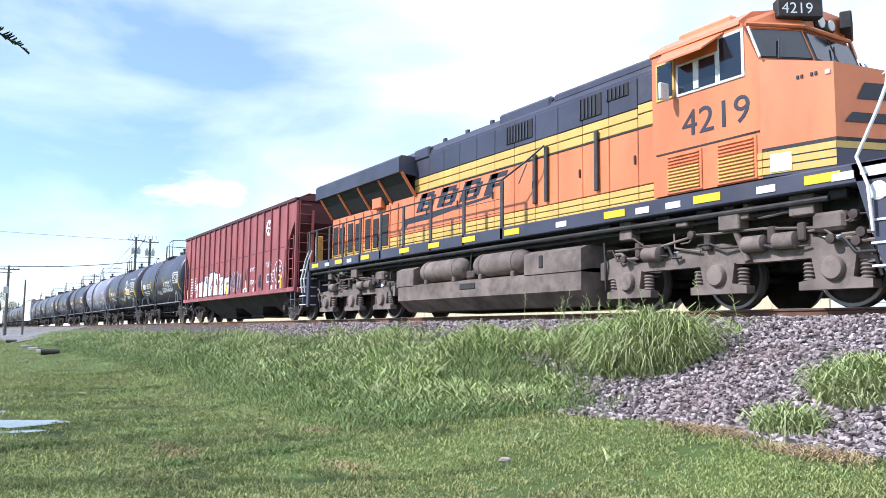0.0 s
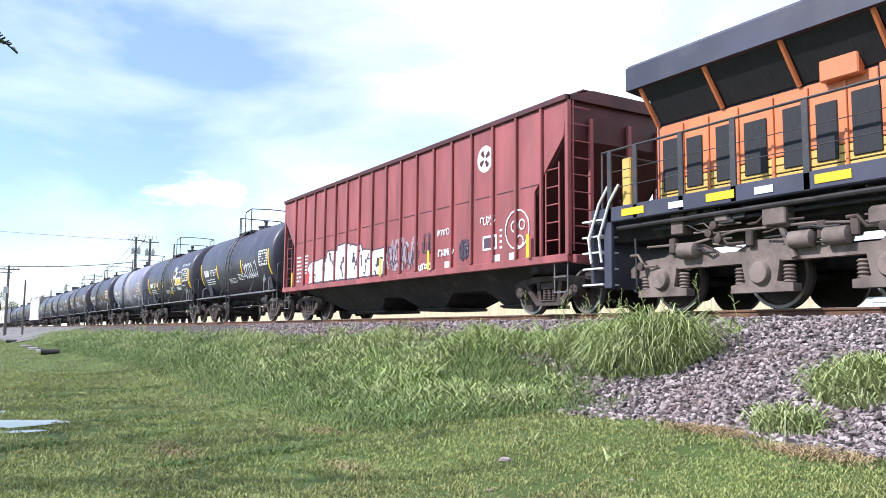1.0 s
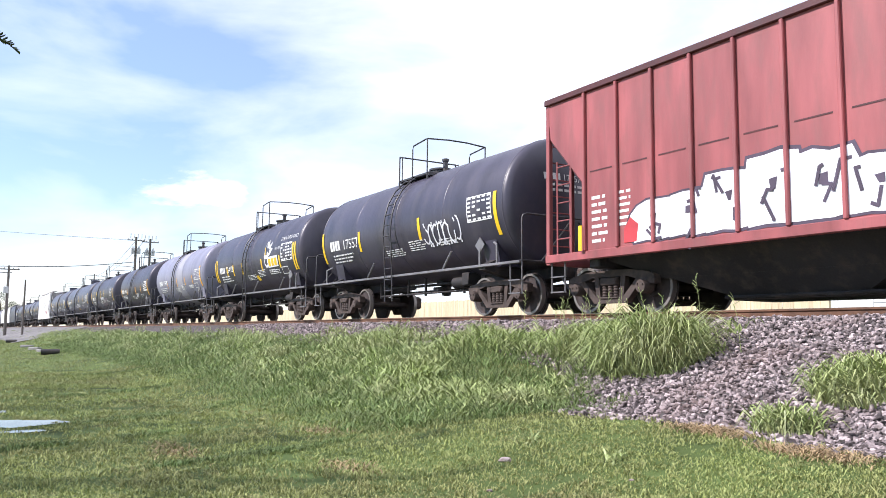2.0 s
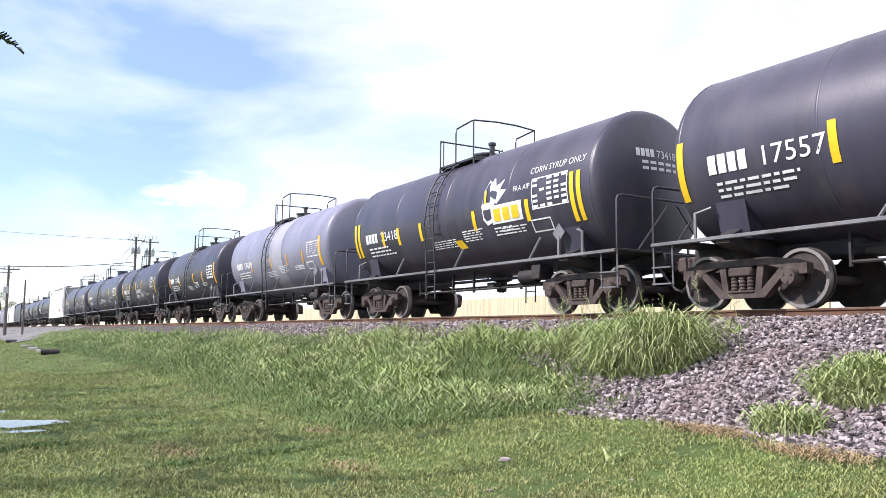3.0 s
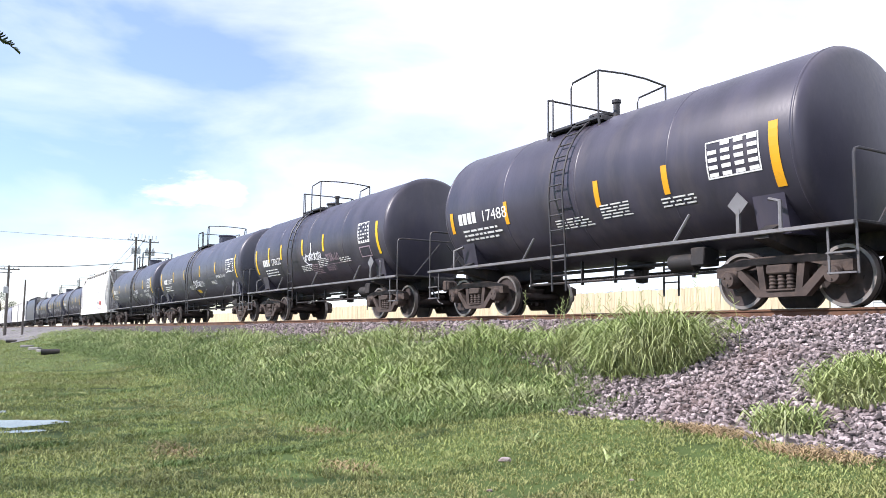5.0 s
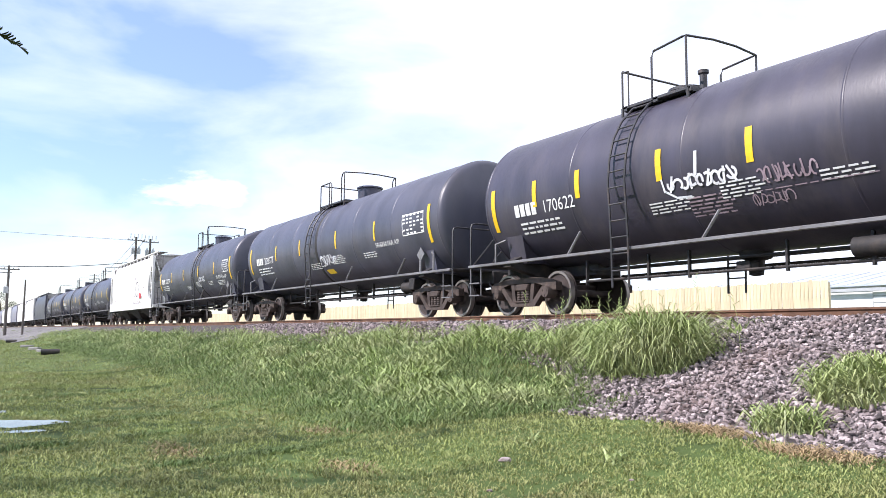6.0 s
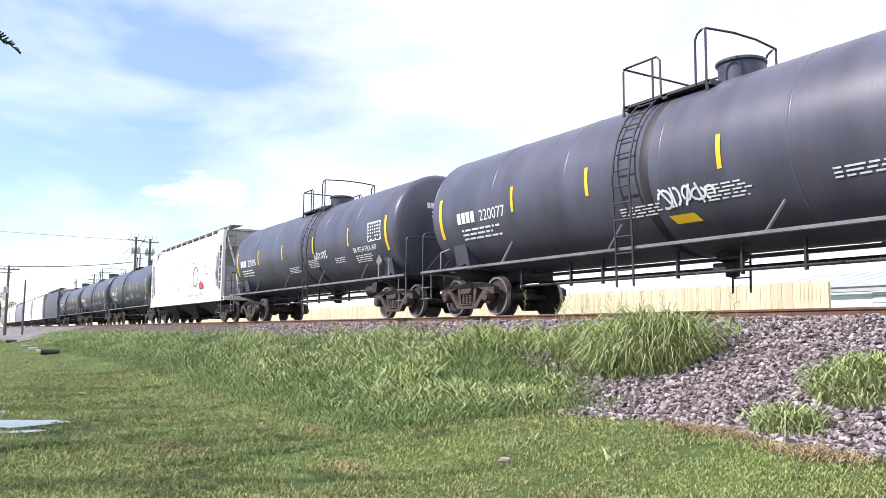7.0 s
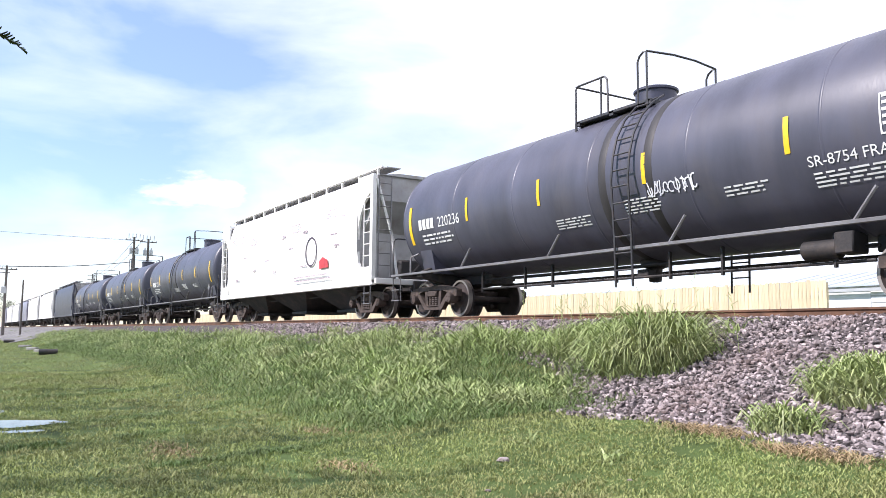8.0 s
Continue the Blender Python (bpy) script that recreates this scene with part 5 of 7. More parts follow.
            part("window_pane", Shape().box(x0, x1, side * (C + 0.02), side * (C + 0.028), z0, z1), M_GLASS, eng, "dark glass")
            if 0.7 < x1 - x0:
                part("window_frame", Shape().box((x0 + x1) / 2 - 0.05, (x0 + x1) / 2 + 0.06, side * (C + 0.028), side * (C + 0.04), z0, z1), M_INK, eng)
        aw = Shape()
        aw.v += [(6.12, side * C, 4.38), (7.42, side * C, 4.36), (7.30, side * (C + 0.40), 4.06), (6.36, side * (C + 0.40), 4.06)]
        aw.v += [(x, y, z + 0.03) for x, y, z in aw.v]
        for q in ((0, 1, 2, 3), (4, 5, 6, 7), (0, 1, 5, 4), (1, 2, 6, 5), (2, 3, 7, 6), (3, 0, 4, 7)):
            aw.face(list(q))
        part("awning", aw, M_ORANGE, eng, "orange window awning")
        part("mirror", Shape().box(6.30, 6.36, side * (C + 0.10), side * (C + 0.32), 3.50, 3.80, 0.02), M_INK, eng)
        part("grab_rail", Shape().tube([(7.90, side * (C + 0.05), 4.30), (8.10, side * (C + 0.05), 3.76)], 0.02, 6), M_INK, eng)
    # number on the side
    sc = Skin(-C, off=0.008)
    s = Shape()
    sc.text(s, "4219", 6.52, 2.85, 0.62, width=1.34)
    part("road_number", s, M_INKDARK, eng, "large dark number")
    # louvred equipment doors under the window
    for x0, x1 in ((6.22, 6.88), (7.26, 7.92)):
        part("louvre_door", Shape().box(x0 - 0.05, x1 + 0.05, -C - 0.02, -C, 1.93, 2.60, 0.01), M_ORANGE, eng)
        for i in range(11):
            z = 1.98 + i * 0.056
            part("louvre", Shape().box(x0, x1, -C - 0.045, -C - 0.018, z, z + 0.03, 0.006), M_YELLOW if z < 2.32 else M_ORANGE, eng)
    part("trim_line", Shape().box(5.95, 8.02, -C - 0.012, -C, 2.63, 2.655), M_UNDER, eng)
    # nose
    nose = Shape()
    low = [(8.05, -1.50), (9.12, -1.32), (9.42, -0.5), (9.42, 0.5), (9.12, 1.32), (8.05, 1.50)]
    tops = [3.74, 3.44, 3.36, 3.36, 3.44, 3.74]
    bands = [(1.92, 2.30, 1), (2.30, 2.36, 2), (2.36, None, 0)]
    for z0, z1, slot in bands:
        o = len(nose.v)
        for (x, y), zt in zip(low, tops):
            nose.v += [(x, y, z0), (x, y, z1 if z1 else zt)]
        nose.slot = slot
        for i in range(5):
            nose.face([o + 2 * i, o + 2 * i + 2, o + 2 * i + 3, o + 2 * i + 1])
    nose.slot = 1
    o = len(nose.v)
    nose.v += [(x, y, zt) for (x, y), zt in zip(low, tops)]
    nose.face([o + i for i in range(6)])
    part("nose", nose, (M_ORANGE, M_NAVY, M_UNDER), eng, "short orange nose with dark base")
    for i, (z0, z1) in enumerate(((1.96, 2.06), (2.08, 2.18), (2.20, 2.30))):
        st = Shape()
        st.v += [(8.06, -1.512, z0), (9.12, -1.332, z0), (9.12, -1.332, z1), (8.06, -1.512, z1)]
        st.face([0, 1, 2, 3])
        part("stripe_panel", st, M_YELLOW, eng)
    st = Shape()
    st.v += [(9.126, -1.332, 2.20), (9.432, -0.5, 2.20), (9.432, 0.5, 2.20), (9.432, 0.5, 2.30), (9.432, -0.5, 2.30), (9.126, -1.332, 2.30)]
    st.face([0, 1, 4, 5])
    st.face([1, 2, 3, 4])
    part("stripe_panel", st, M_YELLOW, eng)
    wb = Shape()
    wb.v += [(8.18, -1.500, 1.98), (8.50, -1.446, 1.98), (8.50, -1.446, 2.25), (8.18, -1.500, 2.25)]
    wb.face([0, 1, 2, 3])
    part("white_plate", wb, M_INK, eng, "blank white plate")
    em = Shape()
    for za, zb_, ya, yb in ((2.92, 3.16, -1.0, -0.45), (2.58, 2.72, -1.2, -0.3)):
        em.v += [(9.12 + 0.366 * (y + 1.32) + 0.016, y, z) for y, z in ((ya, za), (yb, za), (yb + 0.1, zb_), (ya + 0.12, zb_))]
        o = len(em.v) - 4
        em.face([o, o + 1, o + 2, o + 3])
    part("nose_emblem", em, M_INKDARK, eng, "dark emblem shape on the nose")
    # cab front: three sloping facets with the windscreen, under a brow that carries the number boards
    rings = [[(8.03, -1.49, 3.55), (8.42, -0.62, 3.50), (8.42, 0.62, 3.50), (8.03, 1.49, 3.55)], [(7.98, -1.48, 3.76), (8.40, -0.62, 3.76), (8.40, 0.62, 3.76), (7.98, 1.48, 3.76)],
             [(7.74, -1.46, 4.38), (8.16, -0.60, 4.38), (8.16, 0.60, 4.38), (7.74, 1.46, 4.38)], [(7.70, -1.40, 4.50), (8.10, -0.56, 4.84), (8.10, 0.56, 4.84), (7.70, 1.40, 4.50)],
             [(7.40, -1.22, 4.62), (7.40, -0.56, 4.84), (7.40, 0.56, 4.84), (7.40, 1.22, 4.62)]]
    front = Shape()
    for ring in rings:
        front.v += ring
    for i in range(4):
        for j in range(3):
            front.face([4 * i + j, 4 * i + j + 1, 4 * i + j + 5, 4 * i + j + 4])
    part("cab_front", front, M_ORANGE, eng, "orange cab front with a peaked brow")
    lo, hi = [Vector(p) for p in rings[1]], [Vector(p) for p in rings[2]]
    for j, spans in ((0, ((0.06, 0.94),)), (1, ((0.04, 0.48), (0.52, 0.96))), (2, ((0.06, 0.94),))):
        nrm = (lo[j + 1] - lo[j]).cross(hi[j] - lo[j]).normalized()
        if nrm.x < 0:
            nrm = -nrm
        for t0, t1 in spans:
            for name, grow, off, mt in (("windscreen_frame", 0.03, 0.014, M_UNDER), ("windscreen_pane", 0.0, 0.022, M_GLASS)):
                g = Shape()
                for t, h in ((t0 - grow, 0.10 - grow), (t1 + grow, 0.10 - grow), (t1 + grow, 0.88 + grow), (t0 - grow, 0.88 + grow)):
                    p = lo[j].lerp(lo[j + 1], t).lerp(hi[j].lerp(hi[j + 1], t), h) + nrm * off
                    g.v.append(tuple(p))
                g.v += [tuple(Vector(p) - nrm * 0.02) for p in g.v]
                for q in ((0, 1, 2, 3), (4, 5, 6, 7), (0, 1, 5, 4), (1, 2, 6, 5), (2, 3, 7, 6), (3, 0, 4, 7)):
                    g.face(list(q))
                part(name, g, mt, eng)
        m0 = lo[j].lerp(lo[j + 1], 0.35) + nrm * 0.05
        m1 = m0.lerp(hi[j].lerp(hi[j + 1], 0.6), 0.6) + nrm * 0.04
        part("wiper", Shape().tube([tuple(m0), tuple(m1)], 0.014, 5), M_UNDER, eng)
    for j in (0, 1, 2):
        part("sun_visor", Shape().tube([tuple(hi[j] + Vector((0.05, 0, 0.02))), tuple(hi[j + 1] + Vector((0.05, 0, 0.02)))], 0.035, 6), M_ORANGE, eng)
    # number boards set in the brow
    for side in (-1, 1):
        nb = part("number_board", Shape().box(-0.12, 0.06, -0.36, 0.36, 0.0, 0.30, 0.02), M_UNDER, eng, "dark lit number board", pose(8.17, side * 0.66, 4.53, 0, 0, side * 30))
        s = Shape()
        v, f = text_points("4219", 0.25)
        s.v += [(0.068, -0.30 + p * 1.0, 0.06 + q) for p, q in v]
        for q in f:
            s.face(q)
        part("board_number", s, M_INK, nb, "white number")
    part("headlight", Shape().box(8.0, 8.2, -0.24, 0.24, 4.46, 4.66, 0.03), M_UNDER, eng)
    for y in (-0.13, 0.13):
        part("lamp_lens", Shape().lathe([(8.20, 0.09), (8.215, 0.085), (8.22, 0.02)], "x", (0, y, 4.57), 16), M_INK, eng)
    for x in (8.60, 8.66, 8.80, 8.86):
        part("grille_slot", Shape().box(x, x + 0.035, -1.512 + 0.168 * (x - 8.05), -1.50 + 0.168 * (x - 8.05), 3.30, 3.35), M_INKDARK, eng)
    part("marker_lamp", Shape().box(9.0, 9.08, -1.352, -1.325, 3.27, 3.34, 0.01), M_INK, eng, "small white lamp")
    part("horn", Shape().tube([(6.9, 0.3, 4.83), (6.9, 0.3, 4.93), (7.2, 0.3, 4.95)], [0.03, 0.03, 0.07], 8), M_UNDER, eng)
    part("antenna_dome", Shape().lathe([(4.78, 0.16), (4.88, 0.14), (4.92, 0.04)], "z", (6.5, -0.3, 0), 14), M_ORANGE, eng)
    part("roof_vent", Shape().box(6.15, 7.3, -1.15, -0.7, 4.62, 4.80, 0.04), M_ORANGE, eng)
    # front steps, pilot and plough
    part("step_well", Shape().prism([(9.42, 1.88), (10.02, 1.88), (10.02, 0.42), (9.82, 0.42)], "y", -1.50, -1.42), M_NAVY, eng, "dark stepwell side")
    part("step_well", Shape().prism([(9.42, 1.88), (10.02, 1.88), (10.02, 0.42), (9.82, 0.42)], "y", 1.42, 1.50), M_NAVY, eng)
    part("pilot", Shape().box(10.02, 10.10, -1.5, 1.5, 0.5, 1.9, 0.02), M_NAVY, eng)
    part("snow_plough", Shape().prism([(10.1, 0.15), (10.55, 0.12), (10.25, 0.75), (10.1, 0.8)], "y", -1.45, 1.45), M_NAVY, eng)
    for k, x in ((1, 9.98), (-1, -10.3)):
        for i in range(5):
            z = 0.50 + i * 0.30
            part("step", Shape().box(x - 0.32, x + 0.24, -1.52, -1.12, z - 0.015, z + 0.015), M_WHITEPAINT, eng, "white-edged step")
    part("front_handrail", Shape().tube([(9.72, -1.56, 0.95), (9.70, -1.60, 1.55), (9.55, -1.58, 1.95), (9.85, -1.55, 2.55), (9.95, -1.50, 2.85), (9.92, -1.40, 3.05), (9.78, -1.25, 3.08)], 0.024, 8), M_WHITEPAINT, eng, "white bent handrail")
    part("step_badge", Shape().lathe([(-1.515, 0.12), (-1.505, 0.13)], "y", (9.78, 0, 1.48), 16), M_INK, eng)
    part("step_plate", Shape().box(9.55, 9.98, -1.515, -1.50, 1.72, 1.82), M_INK, eng)
    # rear end: posts, steps, handrails
    part("rear_step_well", Shape().box(-10.05, -9.85, -1.50, -1.42, 0.42, 1.65, 0.01), M_NAVY, eng)
    part("rear_pilot", Shape().box(-10.42, -10.34, -1.5, 1.5, 0.45, 1.9, 0.02), M_NAVY, eng)
    for k in (0.0, 0.28):
        part("rear_handrail", Shape().tube([(-10.35 + k, -1.54, 0.9), (-10.4 + k, -1.56, 1.35), (-10.15 + k, -1.52, 2.0), (-9.95 + k, -1.48, 2.3)], 0.025, 8), M_WHITEPAINT, eng, "white bent handrail")
    part("rear_post", Shape().box(-9.72, -9.5, -1.35, -1.15, 1.9, 2.8, 0.02), M_YELLOW, eng)
    part("end_rail", Shape().tube([(-10.1, -1.48, 1.9), (-10.1, -1.48, 2.95), (-10.1, 1.48, 2.95), (-10.1, 1.48, 1.9)], 0.025, 6), M_RAILING, eng)
    # side handrails on flat stanchions
    posts = [-9.9, -9.25, -8.2, -7.15, -5.9, -4.55, -3.2, -1.75, -0.2, 1.35]
    for side in (-1, 1):
        for x in posts:
            part("stanchion", Shape().box(x - 0.055, x + 0.055, side * 1.46, side * 1.50, 1.62, 2.95, 0.008), M_RAILING, eng)
        part("handrail", Shape().tube([(-10.1, side * 1.48, 2.95), (1.35, side * 1.48, 2.97), (2.0, side * 1.30, 3.3), (2.3, side * 1.05, 3.62)], 0.022, 6), M_RAILING, eng, "long black handrail")
        for z in (2.25, 2.55):
            part("handrail", Shape().tube([(-9.9, side * 1.48, z), (1.35, side * 1.48, z)], 0.008, 5), M_RAILING, eng)
        for x, z in ((2.3, 3.6), (3.88, 3.6), (1.9, 3.5)):
            part("grab_iron", Shape().box(x - 0.05, x + 0.05, side * (H + 0.04), side * (H + 0.10), 2.40, z, 0.01), M_RAILING, eng)
    # fuel tank with two air reservoirs on its shoulder
    tank = Shape()
    tank.prism([(-1.48, 0.42), (-1.48, 0.80), (-1.2, 0.86), (1.2, 0.86), (1.48, 0.80), (1.48, 0.42), (1.12, 0.13), (-1.12, 0.13)], "x", -3.45, 3.95)
    part("fuel_tank", tank, M_LOCOTRUCK, eng, "dusty grey-brown fuel tank")
    for x0, x1 in ((-3.55, -2.62), (2.15, 3.95)):
        part("tank_shoulder", Shape().prism([(-1.48, 0.78), (-1.48, 1.22), (-1.3, 1.30), (1.3, 1.30), (1.48, 1.22), (1.48, 0.78)], "x", x0, x1), M_LOCOTRUCK, eng)
    part("tank_recess", Shape().box(-2.65, 2.2, -0.95, 0.95, 0.85, 1.3), M_UNDER, eng)
    part("filler_hatch", Shape().box(-0.35, 0.3, -1.50, -1.46, 0.60, 0.74, 0.01), M_UNDER, eng)
    part("sight_gauge", Shape().box(2.66, 2.78, -1.50, -1.47, 0.92, 1.18, 0.01), M_UNDER, eng)
    for x0, x1 in ((-2.40, -0.32), (0.08, 2.08)):
        e = 0.22
        res = part("air_reservoir", Shape().lathe([(x0, 0.03), (x0 + 0.03, 0.12), (x0 + e * 0.5, 0.23), (x0 + e, 0.27), (x1 - e, 0.27), (x1 - e * 0.5, 0.23), (x1 - 0.03, 0.12), (x1, 0.03)], "x", (0, -1.24, 1.13), 28), M_LOCOTRUCK, eng, "dusty round air reservoir")
        for x in (x0 + 0.35, x1 - 0.4):
            part("strap", Shape().lathe([(x - 0.04, 0.27), (x - 0.03, 0.282), (x + 0.03, 0.282), (x + 0.04, 0.27)], "x", (0, -1.24, 1.13), 28), M_LOCOTRUCK, res)
            part("saddle_block", Shape().box(x - 0.06, x + 0.06, -1.46, -1.05, 0.80, 0.93, 0.02), M_LOCOTRUCK, res)
    part("drain_valve", Shape().box(-0.3, 0.05, -1.35, -1.1, 0.86, 1.05, 0.03).tube([(-0.2, -1.3, 0.9), (-0.12, -1.32, 1.35), (-0.1, -1.3, 1.5)], 0.02, 6), M_TRUCK, eng)
    # trucks
    for xt, flip in ((6.95, False), (-6.9, True)):
        tr = part("truck", Shape().box(-1.9, 1.9, -0.35, 0.35, 0.62, 1.0, 0.05).box(-0.5, 0.5, -0.9, 0.9, 0.7, 0.95, 0.04), M_UNDER, eng, "dusty three-axle truck", pose(xt, 0, 0))
        me = loco_side_frame(flip)
        me2 = loco_side_frame(not flip)
        part("side_frame", me, None, tr, "", pose(0, -1.12, 0))
        part("side_frame", me2, None, tr, "", pose(0, 1.12, 0, 0, 0, 180))
        for ax in (-2.0, 0.0, 2.0):
            ws = part("wheelset", WHEELSET_BIG, None, tr, "large steel wheels", pose(ax, 0, 0.533))
            TURNING.append((ws, ax, 0.533))
            part("traction_motor", Shape().lathe([(-0.5, 0.1), (-0.48, 0.33), (0.48, 0.33), (0.5, 0.1)], "y", (ax - 0.55, 0, 0.55), 16), M_UNDER, tr)
        for ax in (-1.35, 0.75, 1.3):
            part("brake_cylinder", Shape().lathe([(-0.20, 0.04), (-0.18, 0.13), (0.16, 0.13), (0.2, 0.06)], "x", (ax, -1.27, 0.98), 16), M_LOCOTRUCK, tr)
        part("sand_pipe", Shape().tube([(-2.6, -1.25, 1.3), (-2.55, -1.27, 0.9), (-2.62, -1.2, 0.4)], 0.025, 6).tube([(2.6, -1.25, 1.3), (2.55, -1.27, 0.9), (2.66, -1.2, 0.4)], 0.025, 6), M_UNDER, tr)
        part("air_line", Shape().tube([(-2.3, -1.25, 1.12), (-1.2, -1.27, 1.10), (-0.4, -1.26, 1.22), (0.9, -1.27, 1.2), (1.8, -1.25, 1.12), (2.4, -1.25, 1.18)], 0.022, 6).tube([(-0.9, -1.22, 1.3), (-0.85, -1.26, 1.05), (-0.3, -1.27, 0.95)], 0.018, 6), M_LOCOTRUCK, tr)
        part("damper", Shape().tube([(0.35, -1.26, 1.32), (0.62, -1.28, 0.72)], 0.05, 8), M_LOCOTRUCK, tr)
        part("junction_box", Shape().box(0.15, 0.55, -1.38, -1.12, 1.22, 1.55, 0.02), M_LOCOTRUCK, tr, "pale dusty box")
        part("junction_box", Shape().box(-0.75, -0.5, -1.36, -1.15, 1.38, 1.55, 0.02), M_LOCOTRUCK, tr)
        part("sand_box", Shape().box(1.75, 2.25, -1.35, -0.9, 1.05, 1.32, 0.05), M_LOCOTRUCK, tr)
        for x in (-1.7, -0.15, 1.05, 1.55):
            part("link", Shape().box(x - 0.07, x + 0.07, -1.3, -1.18, 0.95, 1.22, 0.02), M_TRUCK, tr)
    # clutter between deck and trucks
    g = random.Random(11)
    for i in range(16):
        x = g.choice((-1, 1)) * g.uniform(4.3, 9.2)
        w = g.uniform(0.08, 0.22)
        part("bracket", Shape().box(x - w, x + w, -1.34, -1.1, 1.62 - g.uniform(0.12, 0.36), 1.62, 0.015), M_UNDER if i % 3 else M_LOCOTRUCK, eng)
    for i in range(34):
        x = (6.95 if i % 2 else -6.9) + g.uniform(-2.6, 2.6)
        z = g.uniform(0.92, 1.42)
        a, h = g.uniform(0.15, 0.5), g.uniform(-0.22, 0.12)
        part("pipe", Shape().tube([(x - a, -1.27, z), (x - a * 0.3, -1.31, z), (x + a * 0.2, -1.31, z + h), (x + a, -1.26, z + h)], g.choice((0.014, 0.02, 0.028)), 6), (M_LOCOTRUCK, M_UNDER, M_TRUCK)[i % 3], eng)
        if i % 3 == 0:
            part("fitting", Shape().lathe([(-0.05, 0.03), (-0.04, 0.07), (0.04, 0.07), (0.06, 0.03)], "y", (x, -1.33, z + h), 10), M_TRUCK, eng)
    couplers(eng, 11.15)
    return eng


locomotive(15.6)


# ---- beyond the track: fence, sheds, parked van ----
M_PLANK = material("new_pine_plank", (0.72, 0.60, 0.40), 0.75, var=0.12, vscale=2.5, stretch=(8, 1, 0.8), dirt=(0.42, 0.27, 0.12), damt=0.6, dscale=2.2, dlow=0.55, bump=0.15, obj_rand=0.14)
M_PLANKFAR = material("pine_plank_far", (0.72, 0.60, 0.40), 0.75, var=0.12, vscale=2.5, stretch=(8, 1, 0.8), dirt=(0.42, 0.27, 0.12), damt=0.6, dscale=2.2, dlow=0.55, bump=0.15, island=0.14)
M_SIDING = material("white_siding", (0.74, 0.75, 0.76), 0.6, var=0.06, vscale=1, dirt=(0.5, 0.48, 0.45), damt=0.4, dscale=1.2, dlow=0.56, bump=0.05)
M_ROOFMETAL = material("pale_metal_roof", (0.55, 0.60, 0.68), 0.4, 0.3, var=0.08, vscale=1, dirt=(0.4, 0.36, 0.33), damt=0.4, dscale=1.5, dlow=0.56, bump=0.04)
M_POLE = material("weathered_pole", (0.13, 0.115, 0.105), 0.9, var=0.25, vscale=3, stretch=(4, 4, 0.6), bump=0.4)
M_CABLE = material("black_cable", (0.03, 0.03, 0.035), 0.6, var=0.1, bump=0.0)
M_CERAMIC = material("grey_transformer", (0.42, 0.43, 0.44), 0.45, var=0.12, bump=0.02)
M_CONCRETE = material("concrete", (0.27, 0.26, 0.24), 0.9, var=0.2, vscale=4, dirt=(0.2, 0.19, 0.17), damt=0.5, dscale=5, bump=0.4)
M_ROAD = material("gravel_road", (0.17, 0.16, 0.155), 0.95, var=0.3, vscale=0.8, dirt=(0.33, 0.30, 0.27), damt=0.5, dscale=0.5, bump=0.4, bscale=12)
M_BARK = material("bark", (0.10, 0.08, 0.065), 0.95, var=0.3, vscale=6, stretch=(3, 3, 0.7), bump=0.8, bscale=12)
M_LEAF = material("tree_leaf", (0.058, 0.085, 0.036), 0.6, var=0.2, vscale=2, island=0.4, bump=0.0)
M_BLADE = material("grass_blade", (0.205, 0.266, 0.088), 0.5, var=0.4, vscale=1.1, col2=(0.300, 0.325, 0.145), dirt=(0.38, 0.34, 0.18), damt=0.6, dscale=3.5, dlow=0.62, island=0.35, bump=0.0, spec=0.4)
M_ROUGH = material("rough_grass_blade", (0.112, 0.168, 0.052), 0.55, var=0.35, vscale=1.4, col2=(0.160, 0.202, 0.072), island=0.35, bump=0.0, spec=0.3)
M_TURF = material("turf_blade", (0.212, 0.256, 0.080), 0.6, var=0.35, vscale=0.5, col2=(0.265, 0.262, 0.104), dirt=(0.30, 0.24, 0.14), damt=0.7, dscale=0.9, dlow=0.57, island=0.30, bump=0.0, spec=0.3)
M_WATER = material("puddle_water", (0.10, 0.11, 0.10), 0.04, var=0.1, bump=0.02, bscale=3, spec=0.9)
M_GLASSCAR = material("car_glass", (0.02, 0.022, 0.025), 0.08, var=0.05, bump=0.0, spec=0.8)
M_TYRE = material("tyre", (0.02, 0.02, 0.02), 0.85, var=0.1, bump=0.1)

FY, FZ = 24.0, 1.27
fence = thing("board_fence", "pale new pine board fence beyond the rails", "fence", pose(0, FY, 0))
far_planks = Shape()
plank_mesh = []
for k in range(6):
    h = 1.80 + 0.02 * (k % 3)
    plank_mesh.append(Shape().prism([(-0.067, 0.0), (0.067, 0.0), (0.067, h - 0.03), (0.045, h), (-0.045, h), (-0.067, h - 0.03)], "y", -0.010, 0.010).mesh("plank", M_PLANK))
for i in range(560):
    x = -15.62 - i * 0.142
    dz = 0.03 * noise.noise(Vector((i * 0.09, 0, 0)))
    if i < 300:
        part("plank", plank_mesh[rng.randrange(6)], None, fence, "", pose(x, 0.004 * (i % 3), FZ + dz, 0, rng.uniform(-0.4, 0.4), 0))
    else:
        far_planks.box(x - 0.067, x + 0.067, -0.01, 0.01, FZ + dz, FZ + dz + 1.81)
tagged(part("far_planks", far_planks, M_PLANKFAR, fence, "far run of pine planks"), kind="stuff")
for z in (0.3, 0.95, 1.55):
    part("fence_rail", Shape().box(-95.0, -15.6, 0.02, 0.06, FZ + z - 0.045, FZ + z + 0.045), M_PLANKFAR, fence)
